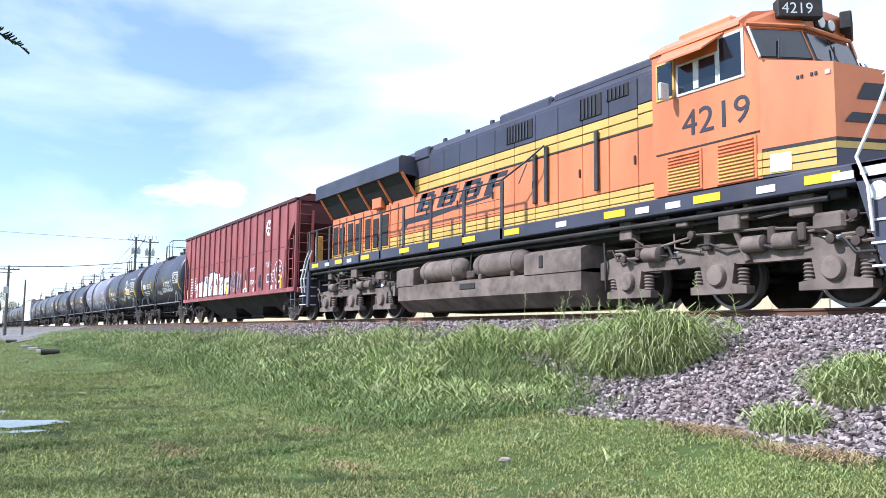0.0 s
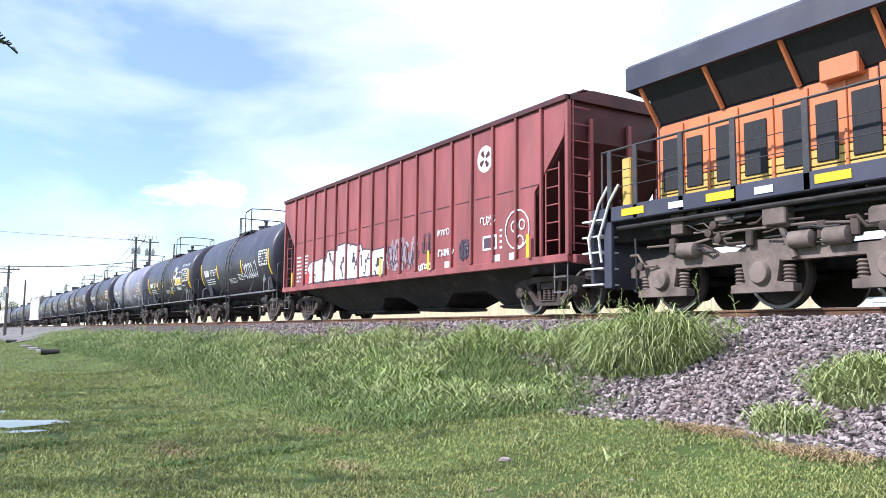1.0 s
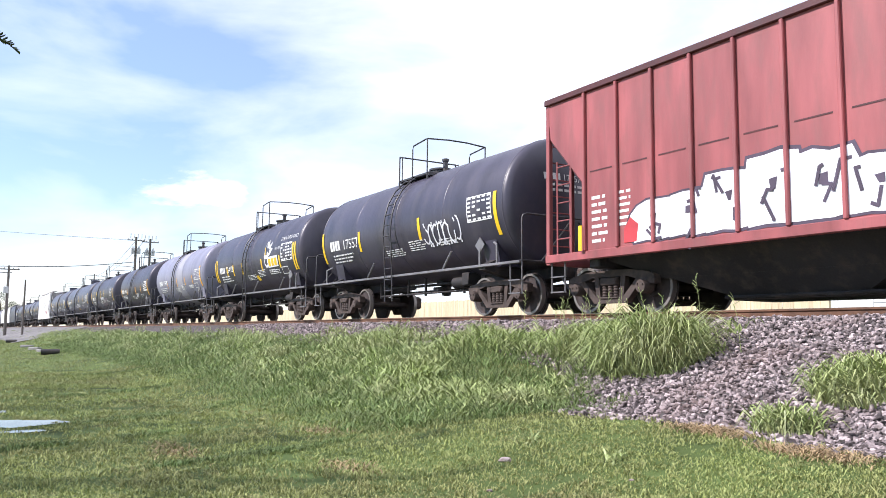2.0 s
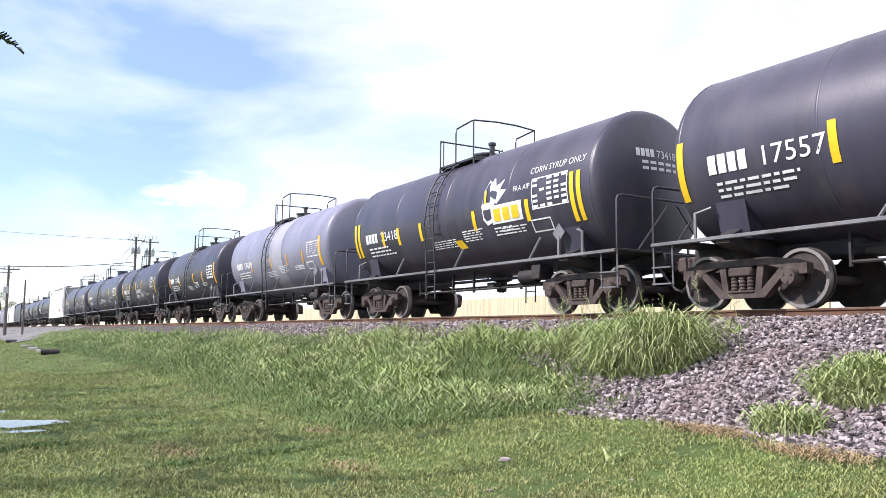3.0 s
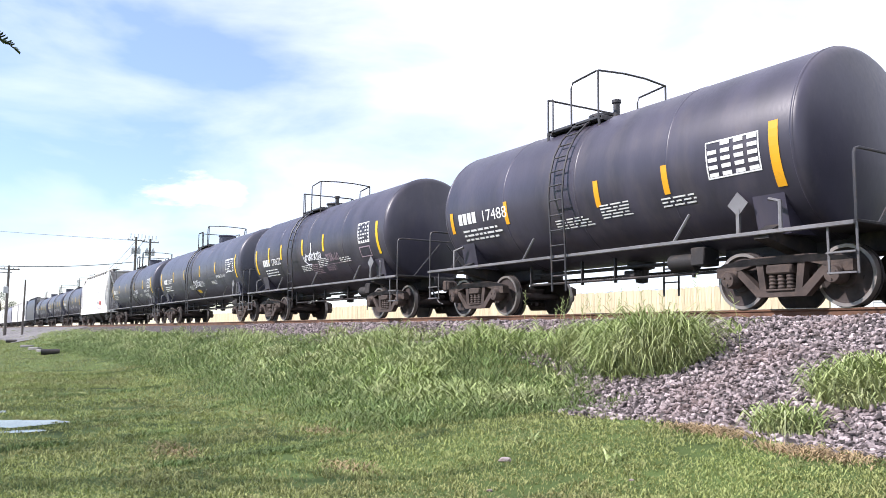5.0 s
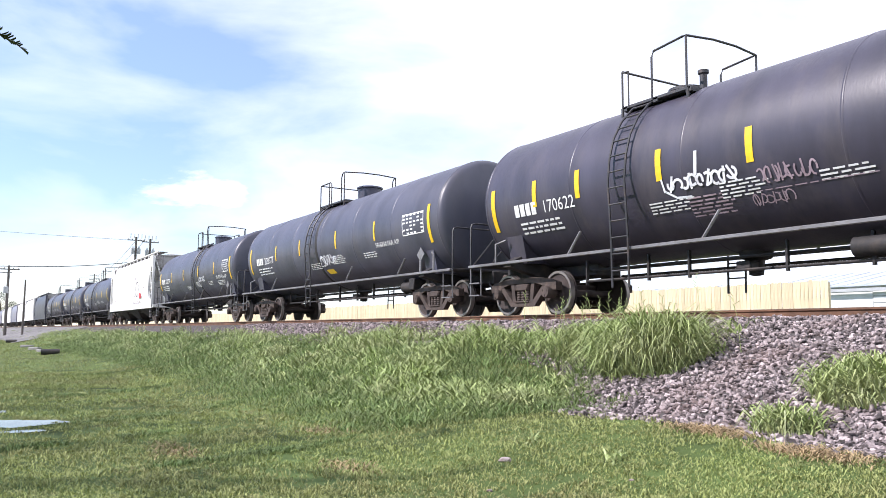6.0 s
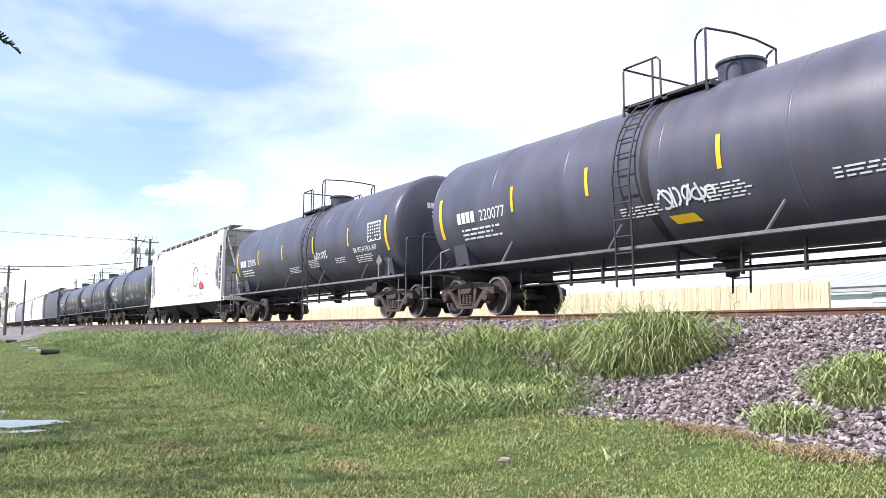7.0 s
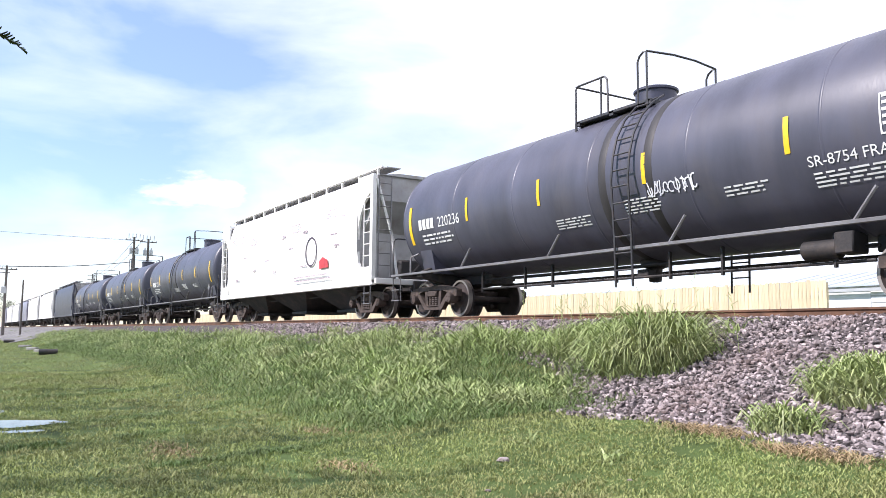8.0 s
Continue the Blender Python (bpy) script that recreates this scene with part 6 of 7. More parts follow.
for i in range(33):
    part("fence_post", Shape().box(-15.66 - i * 2.44, -15.57 - i * 2.44, 0.06, 0.15, FZ - 0.1, FZ + 1.75), M_PLANKFAR, fence)


def long_shed(x0, x1, y0, y1, eave, ridge, label):
    """A long low building with ribbed metal roof and a row of doors."""
    b = thing("metal_shed", label, "shed", pose((x0 + x1) / 2, (y0 + y1) / 2, FZ - 0.1))
    hx, hy = (x1 - x0) / 2, (y1 - y0) / 2
    for y in (-hy, hy):
        part("wall", Shape().box(-hx, hx, y - 0.08, y + 0.08, 0, eave), M_SIDING, b)
    for x in (-hx, hx):
        part("gable", Shape().prism([(-hy + 0.08, 0), (hy - 0.08, 0), (hy - 0.08, eave), (0, ridge - 0.1), (-hy + 0.08, eave)], "x", x - 0.08, x + 0.08), M_SIDING, b)
    for side in (-1, 1):
        sl = Shape()
        o = 0.35
        z0 = eave - o * (ridge - eave) / hy
        sl.v += [(-hx - o, side * (hy + o), z0), (hx + o, side * (hy + o), z0), (hx + o, 0, ridge), (-hx - o, 0, ridge)]
        sl.v += [(x, y, z + 0.08) for x, y, z in sl.v]
        for q in ((0, 1, 2, 3), (4, 5, 6, 7), (0, 1, 5, 4), (1, 2, 6, 5), (2, 3, 7, 6), (3, 0, 4, 7)):
            sl.face(list(q))
        rf = part("roof", sl, M_ROOFMETAL, b, "pale blue-grey metal roof")
        for i in range(int(2 * hx / 0.9)):
            x = -hx + i * 0.9
            part("roof_rib", Shape().tube([(x, side * (hy + o), z0 + 0.09), (x, 0.02 * side, ridge + 0.09)], 0.03, 4, False), M_ROOFMETAL, rf)
    part("gutter", Shape().box(-hx - 0.3, hx + 0.3, -hy - 0.45, -hy - 0.33, eave - 0.30, eave - 0.16), M_CERAMIC, b)
    for i in range(int(2 * hx / 4.5)):
        x = -hx + 2.2 + i * 4.5
        d = part("roller_door", Shape().box(x - 1.2, x + 1.2, -hy - 0.11, -hy - 0.07, 0, 2.3, 0.01), M_CERAMIC, b)
        for k in range(7):
            part("door_slat", Shape().box(x - 1.15, x + 1.15, -hy - 0.13, -hy - 0.11, 0.1 + k * 0.31, 0.36 + k * 0.31), M_SIDING, d)
    return b


long_shed(-26.0, -4.0, 35.0, 44.0, 2.45, 3.3, "long white storage shed with pale metal roof behind the fence")
long_shed(-62.0, -33.0, 37.0, 46.0, 2.4, 3.2, "white storage shed with pale metal roof, partly behind the fence")


def parked_van(at):
    v = thing("parked_van", "white parked van with dark side windows beside the shed", "van", at)
    part("body", Shape().prism([(-2.5, 0.35), (2.5, 0.35), (2.55, 0.95), (1.75, 1.10), (1.15, 1.88), (-2.35, 1.92), (-2.5, 1.2)], "y", -0.95, 0.95), M_SIDING, v, "white painted body")
    for x0, x1 in ((-2.2, -1.1), (-0.95, 0.1), (0.25, 1.1)):
        part("side_window", Shape().prism([(x0, 1.15), (x1 + (0.35 if x1 > 1 else 0), 1.15), (x1, 1.75), (x0, 1.75)], "y", -0.965, -0.945), M_GLASSCAR, v, "dark side window")
    for x in (-1.6, 1.65):
        for y in (-0.85, 0.85):
            part("wheel", Shape().lathe([(-0.11, 0.12), (-0.11, 0.30), (-0.07, 0.34), (0.07, 0.34), (0.11, 0.30), (0.11, 0.12)], "y", (x, y, 0.34), 20), M_TYRE, v)
    part("bumper", Shape().box(2.45, 2.62, -0.9, 0.9, 0.38, 0.6, 0.03), M_GALV, v)
    part("sill_stripe", Shape().box(-2.4, 2.4, -0.962, -0.95, 0.55, 0.72), M_BLUEBAND, v, "blue stripe along the side")
    return v


M_BLUEBAND = material("blue_band", (0.12, 0.20, 0.42), 0.5, var=0.1, bump=0.0)
parked_van(pose(-12.6, 29.0, FZ - 0.06))
# low white wall panel line beyond the fence's end
rail2 = thing("low_barrier", "low white metal barrier beside the yard", "barrier", pose(0, 26.5, FZ))
for i in range(9):
    part("barrier_post", Shape().box(-17.9 + i * 1.8, -17.8 + i * 1.8, -0.05, 0.05, -0.1, 1.0), M_GALV, rail2)
part("barrier_rail", Shape().box(-18.0, -3.0, -0.03, 0.03, 0.86, 0.98).box(-18.0, -3.0, -0.02, 0.02, 0.45, 0.52), M_SIDING, rail2)


# ---- poles and wires ----
def utility_pole(x, y, top, arms=1, gear=False, label="weathered wooden utility pole with crossarm", r=0.15, base=0.2):
    p = thing("utility_pole", label, "utility pole", pose(x, y, 0), "utility poles along the track")
    part("pole", Shape().tube([(0, 0, base - 1.0), (0, 0, top * 0.5), (0, 0, top)], [r * 1.25, r * 1.05, r * 0.8], 10), M_POLE, p)
    for k in range(arms):
        z = top - 0.5 - k * 1.1
        part("crossarm", Shape().box(-0.06, 0.06, -1.25, 1.25, z - 0.07, z + 0.07, 0.01), M_POLE, p)
        for yy in (-1.15, -0.55, 0.55, 1.15):
            part("insulator", Shape().lathe([(z + 0.07, 0.03), (z + 0.12, 0.075), (z + 0.22, 0.06), (z + 0.27, 0.02)], "z", (0, yy, 0), 8), M_CERAMIC, p)
    if gear:
        for yy in (-0.45, 0.45):
            part("transformer", Shape().lathe([(top - 2.6, 0.05), (top - 2.58, 0.24), (top - 1.75, 0.24), (top - 1.7, 0.12), (top - 1.4, 0.06)], "z", (0.1, yy, 0), 14), M_CERAMIC, p, "grey drum transformer")
        for yy in (-0.8, -0.25, 0.25, 0.8):
            part("fuse_switch", Shape().tube([(0.05, yy, top - 0.2), (0.15, yy, top + 0.5)], 0.05, 6), M_CERAMIC, p)
    return p


utility_pole(-120.0, 5.7, 9.6, 1, False, "tall grey utility pole beside the track with a small box", 0.17)
utility_pole(-100.0, 6.45, 6.7, 0, False, "short plain wooden pole beside the track", 0.10)
utility_pole(-128.0, 22.9, 15.4, 1, True, "wooden pole carrying transformers and fuses", 0.20, 1.0)
utility_pole(-127.6, 24.9, 15.2, 1, True, "wooden pole carrying transformers and fuses", 0.20, 1.0)
utility_pole(-246.0, 33.2, 17.0, 2, False, "far wooden utility pole with two crossarms", 0.2, 1.0)
box = part("meter_box", Shape().box(-0.2, 0.2, -0.5, 0.1, 5.9, 6.8, 0.03), M_CERAMIC, bpy.data.objects["utility_pole"])
part("bracket_arm", Shape().box(-0.04, 0.04, -1.6, 0.4, 8.6, 8.7), M_POLE, bpy.data.objects["utility_pole"])


def wire(a, b, sag, r):
    pts = []
    for i in range(25):
        t = i / 24
        pts.append((a[0] + (b[0] - a[0]) * t, a[1] + (b[1] - a[1]) * t, a[2] + (b[2] - a[2]) * t - sag * 4 * t * (1 - t)))
    w = thing("overhead_wire", "thin black overhead cable slung between poles", "cable", None, "overhead cables")
    part("cable", Shape().tube(pts, r, 5), M_CABLE, w)


wire((-120, 5.7, 9.5), (-128, 22.9, 11.6), 0.3, 0.05)
wire((-120, 5.7, 9.5), (-112, -40, 9.8), 0.6, 0.05)
wire((-128, 22.9, 14.9), (-121, -38.0, 15.6), 0.5, 0.022)
wire((-128, 22.9, 14.9), (-246, 33.2, 16.5), 1.2, 0.03)
wire((-128, 24.1, 14.9), (-246, 34.2, 16.5), 1.2, 0.03)

# ---- gravel crossing, kerb and culvert far down the lawn ----
n = 24
rd = Shape()
for i in range(n + 1):
    x = -76 - i * 10
    for j in range(5):
        y = 4.2 + j * 1.45
        z = max(lawn_height(x, y), ballast_height(x, y)) + 0.05 + 0.02 * noise.noise(Vector((x, y, 1)))
        rd.v.append((x, y, z))
for i in range(n):
    for j in range(4):
        rd.face([i * 5 + j, (i + 1) * 5 + j, (i + 1) * 5 + j + 1, i * 5 + j + 1], True)
tagged(part("road", rd, M_ROAD), "grey gravel track beside the rails far off", "gravel road", kind="structure")
for i, (x, y, w, hgt) in enumerate(((-45.0, 4.0, 0.35, 0.14), (-48.0, 4.05, 0.3, 0.12), (-52.5, 4.1, 0.4, 0.14), (-59, 4.15, 0.4, 0.16))):
    k = thing("kerb_stone", "pale broken concrete block half sunk in grass", "concrete block", pose(x, y, lawn_height(x, y), 0, 0, 20 * i), "broken kerb blocks")
    part("block", Shape().box(-w, w, -0.16, 0.16, -0.1, hgt, 0.05), M_CONCRETE, k)
for x, y, a in ((-42.6, 4.0, 80), (-78.0, 4.25, 70)):
    cu = thing("culvert_pipe", "dark drain pipe end lying in the grass", "drain pipe", pose(x, y, lawn_height(x, y) + 0.12, 0, 0, a))
    part("pipe", Shape().lathe([(-0.4, 0.14), (0.4, 0.14), (0.4, 0.11), (0.15, 0.10)], "x", (0, 0, 0), 16), M_UNDER, cu)


# ---- puddle on the lawn ----
def puddle(cx, cy, rx, ry, seed):
    s = Shape()
    pts = []
    for i in range(40):
        t = 2 * math.pi * i / 40
        k = 1 + 0.45 * noise.noise(Vector((math.cos(t) * 1.6, math.sin(t) * 1.6, seed))) + 0.2 * noise.noise(Vector((math.cos(t) * 5, math.sin(t) * 5, seed)))
        pts.append((rx * k * math.cos(t), ry * k * math.sin(t)))
    s.v += [(x, y, 0.0) for x, y in pts]
    s.face(list(range(40)))
    z = sum(lawn_height(cx + x, cy + y) for x, y in pts) / 40 + 0.006
    ob = tagged(part("puddle", s, M_WATER, None, "", pose(cx, cy, z)), "shallow rain puddle mirroring the sky", "puddle", "puddles on the lawn", "structure")
    return z


PUDDLES = [(-12.05, 0.15, 0.72, 1.0), (-14.0, 0.15, 0.55, 0.55), (-11.1, 0.75, 0.16, 0.3)]
for i, (a, b, c, d) in enumerate(PUDDLES):
    puddle(a, b, c, d, i * 5.0)


# ---- grass, weeds and stones ----
def tri_mesh(name, verts, tris, mat):
    me = bpy.data.meshes.new(name)
    verts, tris = np.asarray(verts, dtype=np.float32), np.asarray(tris, dtype=np.int32)
    me.vertices.add(len(verts))
    me.vertices.foreach_set("co", verts.ravel())
    me.loops.add(len(tris) * 3)
    me.loops.foreach_set("vertex_index", tris.ravel())
    me.polygons.add(len(tris))
    me.polygons.foreach_set("loop_start", np.arange(len(tris), dtype=np.int32) * 3)
    me.polygons.foreach_set("loop_total", np.full(len(tris), 3, dtype=np.int32))
    me.polygons.foreach_set("use_smooth", np.zeros(len(tris), dtype=bool))
    me.update(calc_edges=True)
    me.validate()
    me.materials.append(mat)
    return me


gen = np.random.default_rng(5)


def blades(base, length, width, lean, droop, name, mat):
    """Bent grass blades: base (n, 3), length, width, lean and droop (n)."""
    n = len(base)
    az = gen.uniform(0, 2 * np.pi, n)
    d = np.stack([np.cos(az), np.sin(az), np.zeros(n)], 1)
    face = az + gen.uniform(-1.2, 1.2, n) + np.pi / 2
    sd = np.stack([np.cos(face), np.sin(face), np.zeros(n)], 1) * (width / 2)[:, None]
    up = np.array([0, 0, 1.0])
    L = length[:, None]
    p0 = base
    p1 = base + up * L * 0.42 + d * (lean * 0.30)[:, None] * L
    p2 = base + up * (L * (0.78 - 0.15 * droop[:, None])) + d * (lean * 0.75)[:, None] * L
    p3 = base + up * (L * (0.98 - 0.55 * droop[:, None])) + d * (lean * 1.15)[:, None] * L
    v = np.stack([p0 - sd, p0 + sd, p1 - sd, p1 + sd, p2 - sd * 0.75, p2 + sd * 0.75, p3], 1).reshape(-1, 3)
    t = np.array([(0, 1, 3), (0, 3, 2), (2, 3, 5), (2, 5, 4), (4, 5, 6)])
    tris = (np.arange(n)[:, None, None] * 7 + t[None]).reshape(-1, 3)
    return tri_mesh(name, v, tris, mat)


def surface(x, y):
    g = lawn_height(x, y)
    return max(g, ballast_height(x, y)) if y > 5.0 else g


def in_puddle(x, y):
    return any(((x - a) / (c * 1.05)) ** 2 + ((y - b) / (d * 1.05)) ** 2 < 1 for a, b, c, d in PUDDLES)


# strips of longer grass across the lawn: two ends and a width
STRIPS = [((-12.0, 1.8), (-13.4, 4.2), 0.22), ((-16.4, 1.4), (-18.2, 3.9), 0.30), ((-7.7, 1.7), (-8.3, 3.6), 0.12), ((-24.3, 3.0), (-24.6, 5.4), 0.4), ((-9.6, 0.6), (-10.2, 2.2), 0.14)]


def weed_edge(x):
    """Where the mown lawn gives way to the tall growth of the bank."""
    return 4.35 + 0.45 * noise.noise(Vector((x * 0.35, 1.0, 0))) + 0.5 * ramp(-14, -22, x) + 2.3 * ramp(-8.6, -7.3, x)


# mown turf: short blades, dense near the camera
pts = []
for _ in range(300000):
    dist = 4.3 + 22.0 * gen.random() ** 1.9
    ang = radians(gen.uniform(-2.0, 66.0))
    x, y = -dist * math.cos(ang), dist * math.sin(ang)
    if y > toe(x) + 0.1 or y > 8.8 or in_puddle(x, y):
        continue
    bare = noise.noise(Vector((x * 0.9, y * 0.9, 11))) + 0.5 * noise.noise(Vector((x * 2.6, y * 2.6, 4)))
    if bare > 0.45 and gen.random() < 0.8:
        continue
    tuft = noise.noise(Vector((x * 5.0, y * 5.0, 31))) + 0.5 * noise.noise(Vector((x * 1.4, y * 1.4, 37)))
    pts.append((x, y, lawn_height(x, y) - 0.004, dist, max(0.5, 1.0 + 0.85 * tuft)))
pts = np.array(pts)
ln = gen.uniform(0.016, 0.040, len(pts)) * (1 + 0.04 * (pts[:, 3] - 5)) * pts[:, 4]
ln *= np.where(gen.random(len(pts)) < 0.03, 1.9, 1.0)
turf = new("turf", blades(pts[:, :3], ln, gen.uniform(0.006, 0.010, len(pts)) * (1 + 0.05 * (pts[:, 3] - 5)), gen.uniform(0.2, 1.0, len(pts)), gen.uniform(0.2, 0.9, len(pts)), "turf", M_TURF))
# the same lawn farther off, in coarser tufts
far = []
for _ in range(70000):
    dist = 19.0 + 75.0 * gen.random() ** 1.5
    ang = radians(gen.uniform(-1.0, 22.0))
    x, y = -dist * math.cos(ang), dist * math.sin(ang)
    if y > 6.2:
        continue
    far.append((x, y, lawn_height(x, y) - 0.004, dist))
far = np.array(far)
far_turf = new("far_turf", blades(far[:, :3], gen.uniform(0.02, 0.05, len(far)) * (far[:, 3] / 25) ** 0.5, gen.uniform(0.010, 0.018, len(far)) * far[:, 3] / 22, gen.uniform(0.2, 1.0, len(far)), gen.uniform(0.2, 0.9, len(far)), "far_turf", M_TURF))
tagged(far_turf, "mown lawn stretching away beside the bank", "grass", kind="stuff")
tagged(turf, "short mown green turf with straw-coloured bare patches", "grass", kind="stuff")

# the strips, in longer and darker blades than the turf
pts = []
for p, q, w in STRIPS:
    for _ in range(int(3800 * w / 0.2)):
        t, off = gen.normal(0.5, 0.33), gen.normal(0, w * 0.45)
        dx, dy = q[0] - p[0], q[1] - p[1]
        k = math.hypot(dx, dy)
        x, y = p[0] + t * dx - off * dy / k, p[1] + t * dy + off * dx / k
        if noise.noise(Vector((x * 1.1, y * 1.1, 61))) > -0.25 and not in_puddle(x, y):
            pts.append((x, y, lawn_height(x, y) - 0.004))
pts = np.array(pts)
n = len(pts)
grass_strips = new("long_grass_strips", blades(pts, gen.uniform(0.03, 0.075, n), gen.uniform(0.007, 0.012, n), gen.uniform(0.2, 0.9, n), gen.uniform(0.2, 1.0, n), "long_grass_strips", M_ROUGH))
tagged(grass_strips, "strips of longer darker grass across the lawn", "grass", kind="stuff")

# knee-deep rough grass between the lawn and the ballast
pts = []
for _ in range(90000):
    x = -7.2 - 50.0 * gen.random() ** 1.9
    y = gen.uniform(3.9, 9.3)
    edge = weed_edge(x)
    if y < edge - 0.25 or y > toe(x) + 0.9:
        continue
    if y > toe(x) and gen.random() < ramp(toe(x) - 0.2, toe(x) + 0.8, y):
        continue
    patch = noise.noise(Vector((x * 1.3, y * 1.5, 55)))
    if y > 7.0 and patch > 0.22:
        continue
    pts.append((x, y, surface(x, y) - 0.01, (0.45 + 0.55 * ramp(edge - 0.3, edge + 0.7, y)) * (1 + 0.5 * patch)))
pts = np.array(pts)
n = len(pts)
rough = new("rough_grass", blades(pts[:, :3], gen.uniform(0.09, 0.22, n) * pts[:, 3], gen.uniform(0.007, 0.014, n) * (1 + 0.02 * np.abs(pts[:, 0] + 8)), gen.uniform(0.3, 1.1, n), gen.uniform(0.3, 1.1, n), "rough_grass", M_ROUGH))
tagged(rough, "dense uncut dark green grass on the bank", "grass", kind="stuff")

# tall broad-leaved weeds on the bank, in clumps
pts = []
for _ in range(150000):
    x = -7.0 - 75.0 * gen.random() ** 1.7
    y = gen.uniform(4.2, 10.2)
    edge = weed_edge(x) + 0.35
    top = 9.3 + 0.35 * noise.noise(Vector((x * 0.5, 9.0, 0)))
    if y < edge or y > top:
        continue
    clump = noise.noise(Vector((x * 0.55, y * 0.75, 21))) + 0.7 * noise.noise(Vector((x * 1.8, y * 1.8, 8)))
    want = (0.30 + 1.5 * clump) * ramp(edge - 0.2, edge + 1.2, y) * (0.45 + 0.55 * ramp(-24, -14, x))
    if y > toe(x) + 0.1:
        want -= 0.14 + 0.22 * ramp(toe(x), toe(x) + 1.6, y)
    if gen.random() > want:
        continue
    pts.append((x, y, surface(x, y) - 0.01, 0.45 + 0.6 * min(1, max(0, 0.35 + clump)) * ramp(edge, edge + 1.6, y)))
pts = np.array(pts)
n = len(pts)
ln = gen.uniform(0.16, 0.46, n) * pts[:, 3]
ln *= np.where(gen.random(n) < 0.05, 1.5, 1.0)
weeds = new("bank_weeds", blades(pts[:, :3], ln, gen.uniform(0.012, 0.034, n), gen.uniform(0.35, 1.1, n), gen.uniform(0.6, 1.6, n), "bank_weeds", M_BLADE))
tagged(weeds, "tall coarse green weeds growing over the bank and ballast", "weeds", kind="stuff")


def tussock(cx, cy, rx, ry, count, tall, label):
    p = []
    while len(p) < count:
        a, r = gen.uniform(0, 2 * np.pi), gen.random() ** 0.6
        x, y = cx + rx * r * math.cos(a), cy + ry * r * math.sin(a)
        p.append((x, y, surface(x, y) - 0.02, 1 - 0.42 * r * r))
    p = np.array(p)
    lnn = (0.35 + 0.75 * gen.random(count) ** 1.3) * tall * p[:, 3]
    out = gen.uniform(0.15, 0.85, count) + 0.5 * (1 - p[:, 3])
    ob = new("grass_tussock", blades(p[:, :3] - np.array([cx, cy, surface(cx, cy)]), lnn, gen.uniform(0.010, 0.026, count), out, gen.uniform(0.5, 1.7, count), "grass_tussock", M_BLADE))
    ob.matrix_basis = pose(cx, cy, surface(cx, cy))
    return tagged(ob, label, "grass", "grass tussocks on the ballast")


tussock(-8.05, 8.2, 0.88, 0.6, 4600, 1.12, "large arching green tussock growing out of the ballast")
tussock(-9.7, 8.6, 0.75, 0.5, 1700, 0.72, "green tussock with seed stalks on the ballast edge")
tussock(-4.7, 7.75, 0.5, 0.42, 1500, 0.60, "smaller green tussock at the ballast toe")
tussock(-4.85, 6.75, 0.34, 0.26, 420, 0.50, "sparse weed clump among loose stones")
tussock(-12.2, 8.2, 0.9, 0.5, 1300, 0.55, "green tussock spreading over the bank")
tussock(-15.5, 7.7, 1.0, 0.6, 1300, 0.55, "green tussock spreading over the bank")
tussock(-8.7, 6.7, 0.55, 0.4, 600, 0.36, "low leafy clump beside the stones")
tussock(-9.6, 6.2, 0.5, 0.35, 500, 0.36, "low leafy clump beside the stones")
tussock(-6.4, 4.9, 0.10, 0.10, 30, 0.22, "small tuft standing in the mown lawn")
tussock(-5.2, 4.9, 0.12, 0.12, 40, 0.20, "small tuft standing in the mown lawn")

# dry straw and bare earth at the ballast toe
M_STRAW = material("dry_straw", (0.36, 0.26, 0.14), 0.8, var=0.25, vscale=3, island=0.35, bump=0.0)
sp = []
for cx, cy, rx, ry, n in ((-5.35, 6.3, 0.42, 0.22, 1000), (-4.1, 6.0, 0.5, 0.2, 900), (-9.2, 3.9, 0.5, 0.25, 150), (-6.9, 3.2, 0.4, 0.22, 130), (-8.6, 2.0, 0.7, 0.25, 180)):
    for _ in range(n):
        x, y = cx + gen.normal(0, rx * 0.5), cy + gen.normal(0, ry * 0.5)
        sp.append((x, y, surface(x, y) + 0.004))
sp = np.array(sp)
straw = new("dry_straw", blades(sp, gen.uniform(0.03, 0.09, len(sp)), gen.uniform(0.006, 0.011, len(sp)), gen.uniform(0.9, 1.6, len(sp)), gen.uniform(0.8, 1.5, len(sp)), "dry_straw", M_STRAW))
tagged(straw, "dry straw and bare reddish earth beside the stones", "dry grass", kind="stuff")

# seed stalks over the large tussock
stalks = Shape()
for i in range(26):
    x, y = -9.2 + gen.normal(0, 0.8), 8.5 + gen.normal(0, 0.3)
    z = surface(x, y)
    h = gen.uniform(0.6, 0.98)
    lx, ly = gen.uniform(-0.2, 0.2), gen.uniform(-0.1, 0.1)
    stalks.tube([(x, y, z), (x + lx * 0.4, y + ly * 0.4, z + h * 0.6), (x + lx, y + ly, z + h)], [0.004, 0.003, 0.002], 3)
    for k in range(6):
        t = 0.75 + 0.05 * k
        stalks.tube([(x + lx * t, y + ly * t, z + h * t), (x + lx * t + gen.uniform(-0.07, 0.07), y + ly * t + gen.uniform(-0.04, 0.04), z + h * t + 0.05)], [0.003, 0.005], 3)
tagged(part("seed_stalks", stalks, M_BLADE), "thin straw seed stalks rising from the tussock", "grass", kind="stuff")


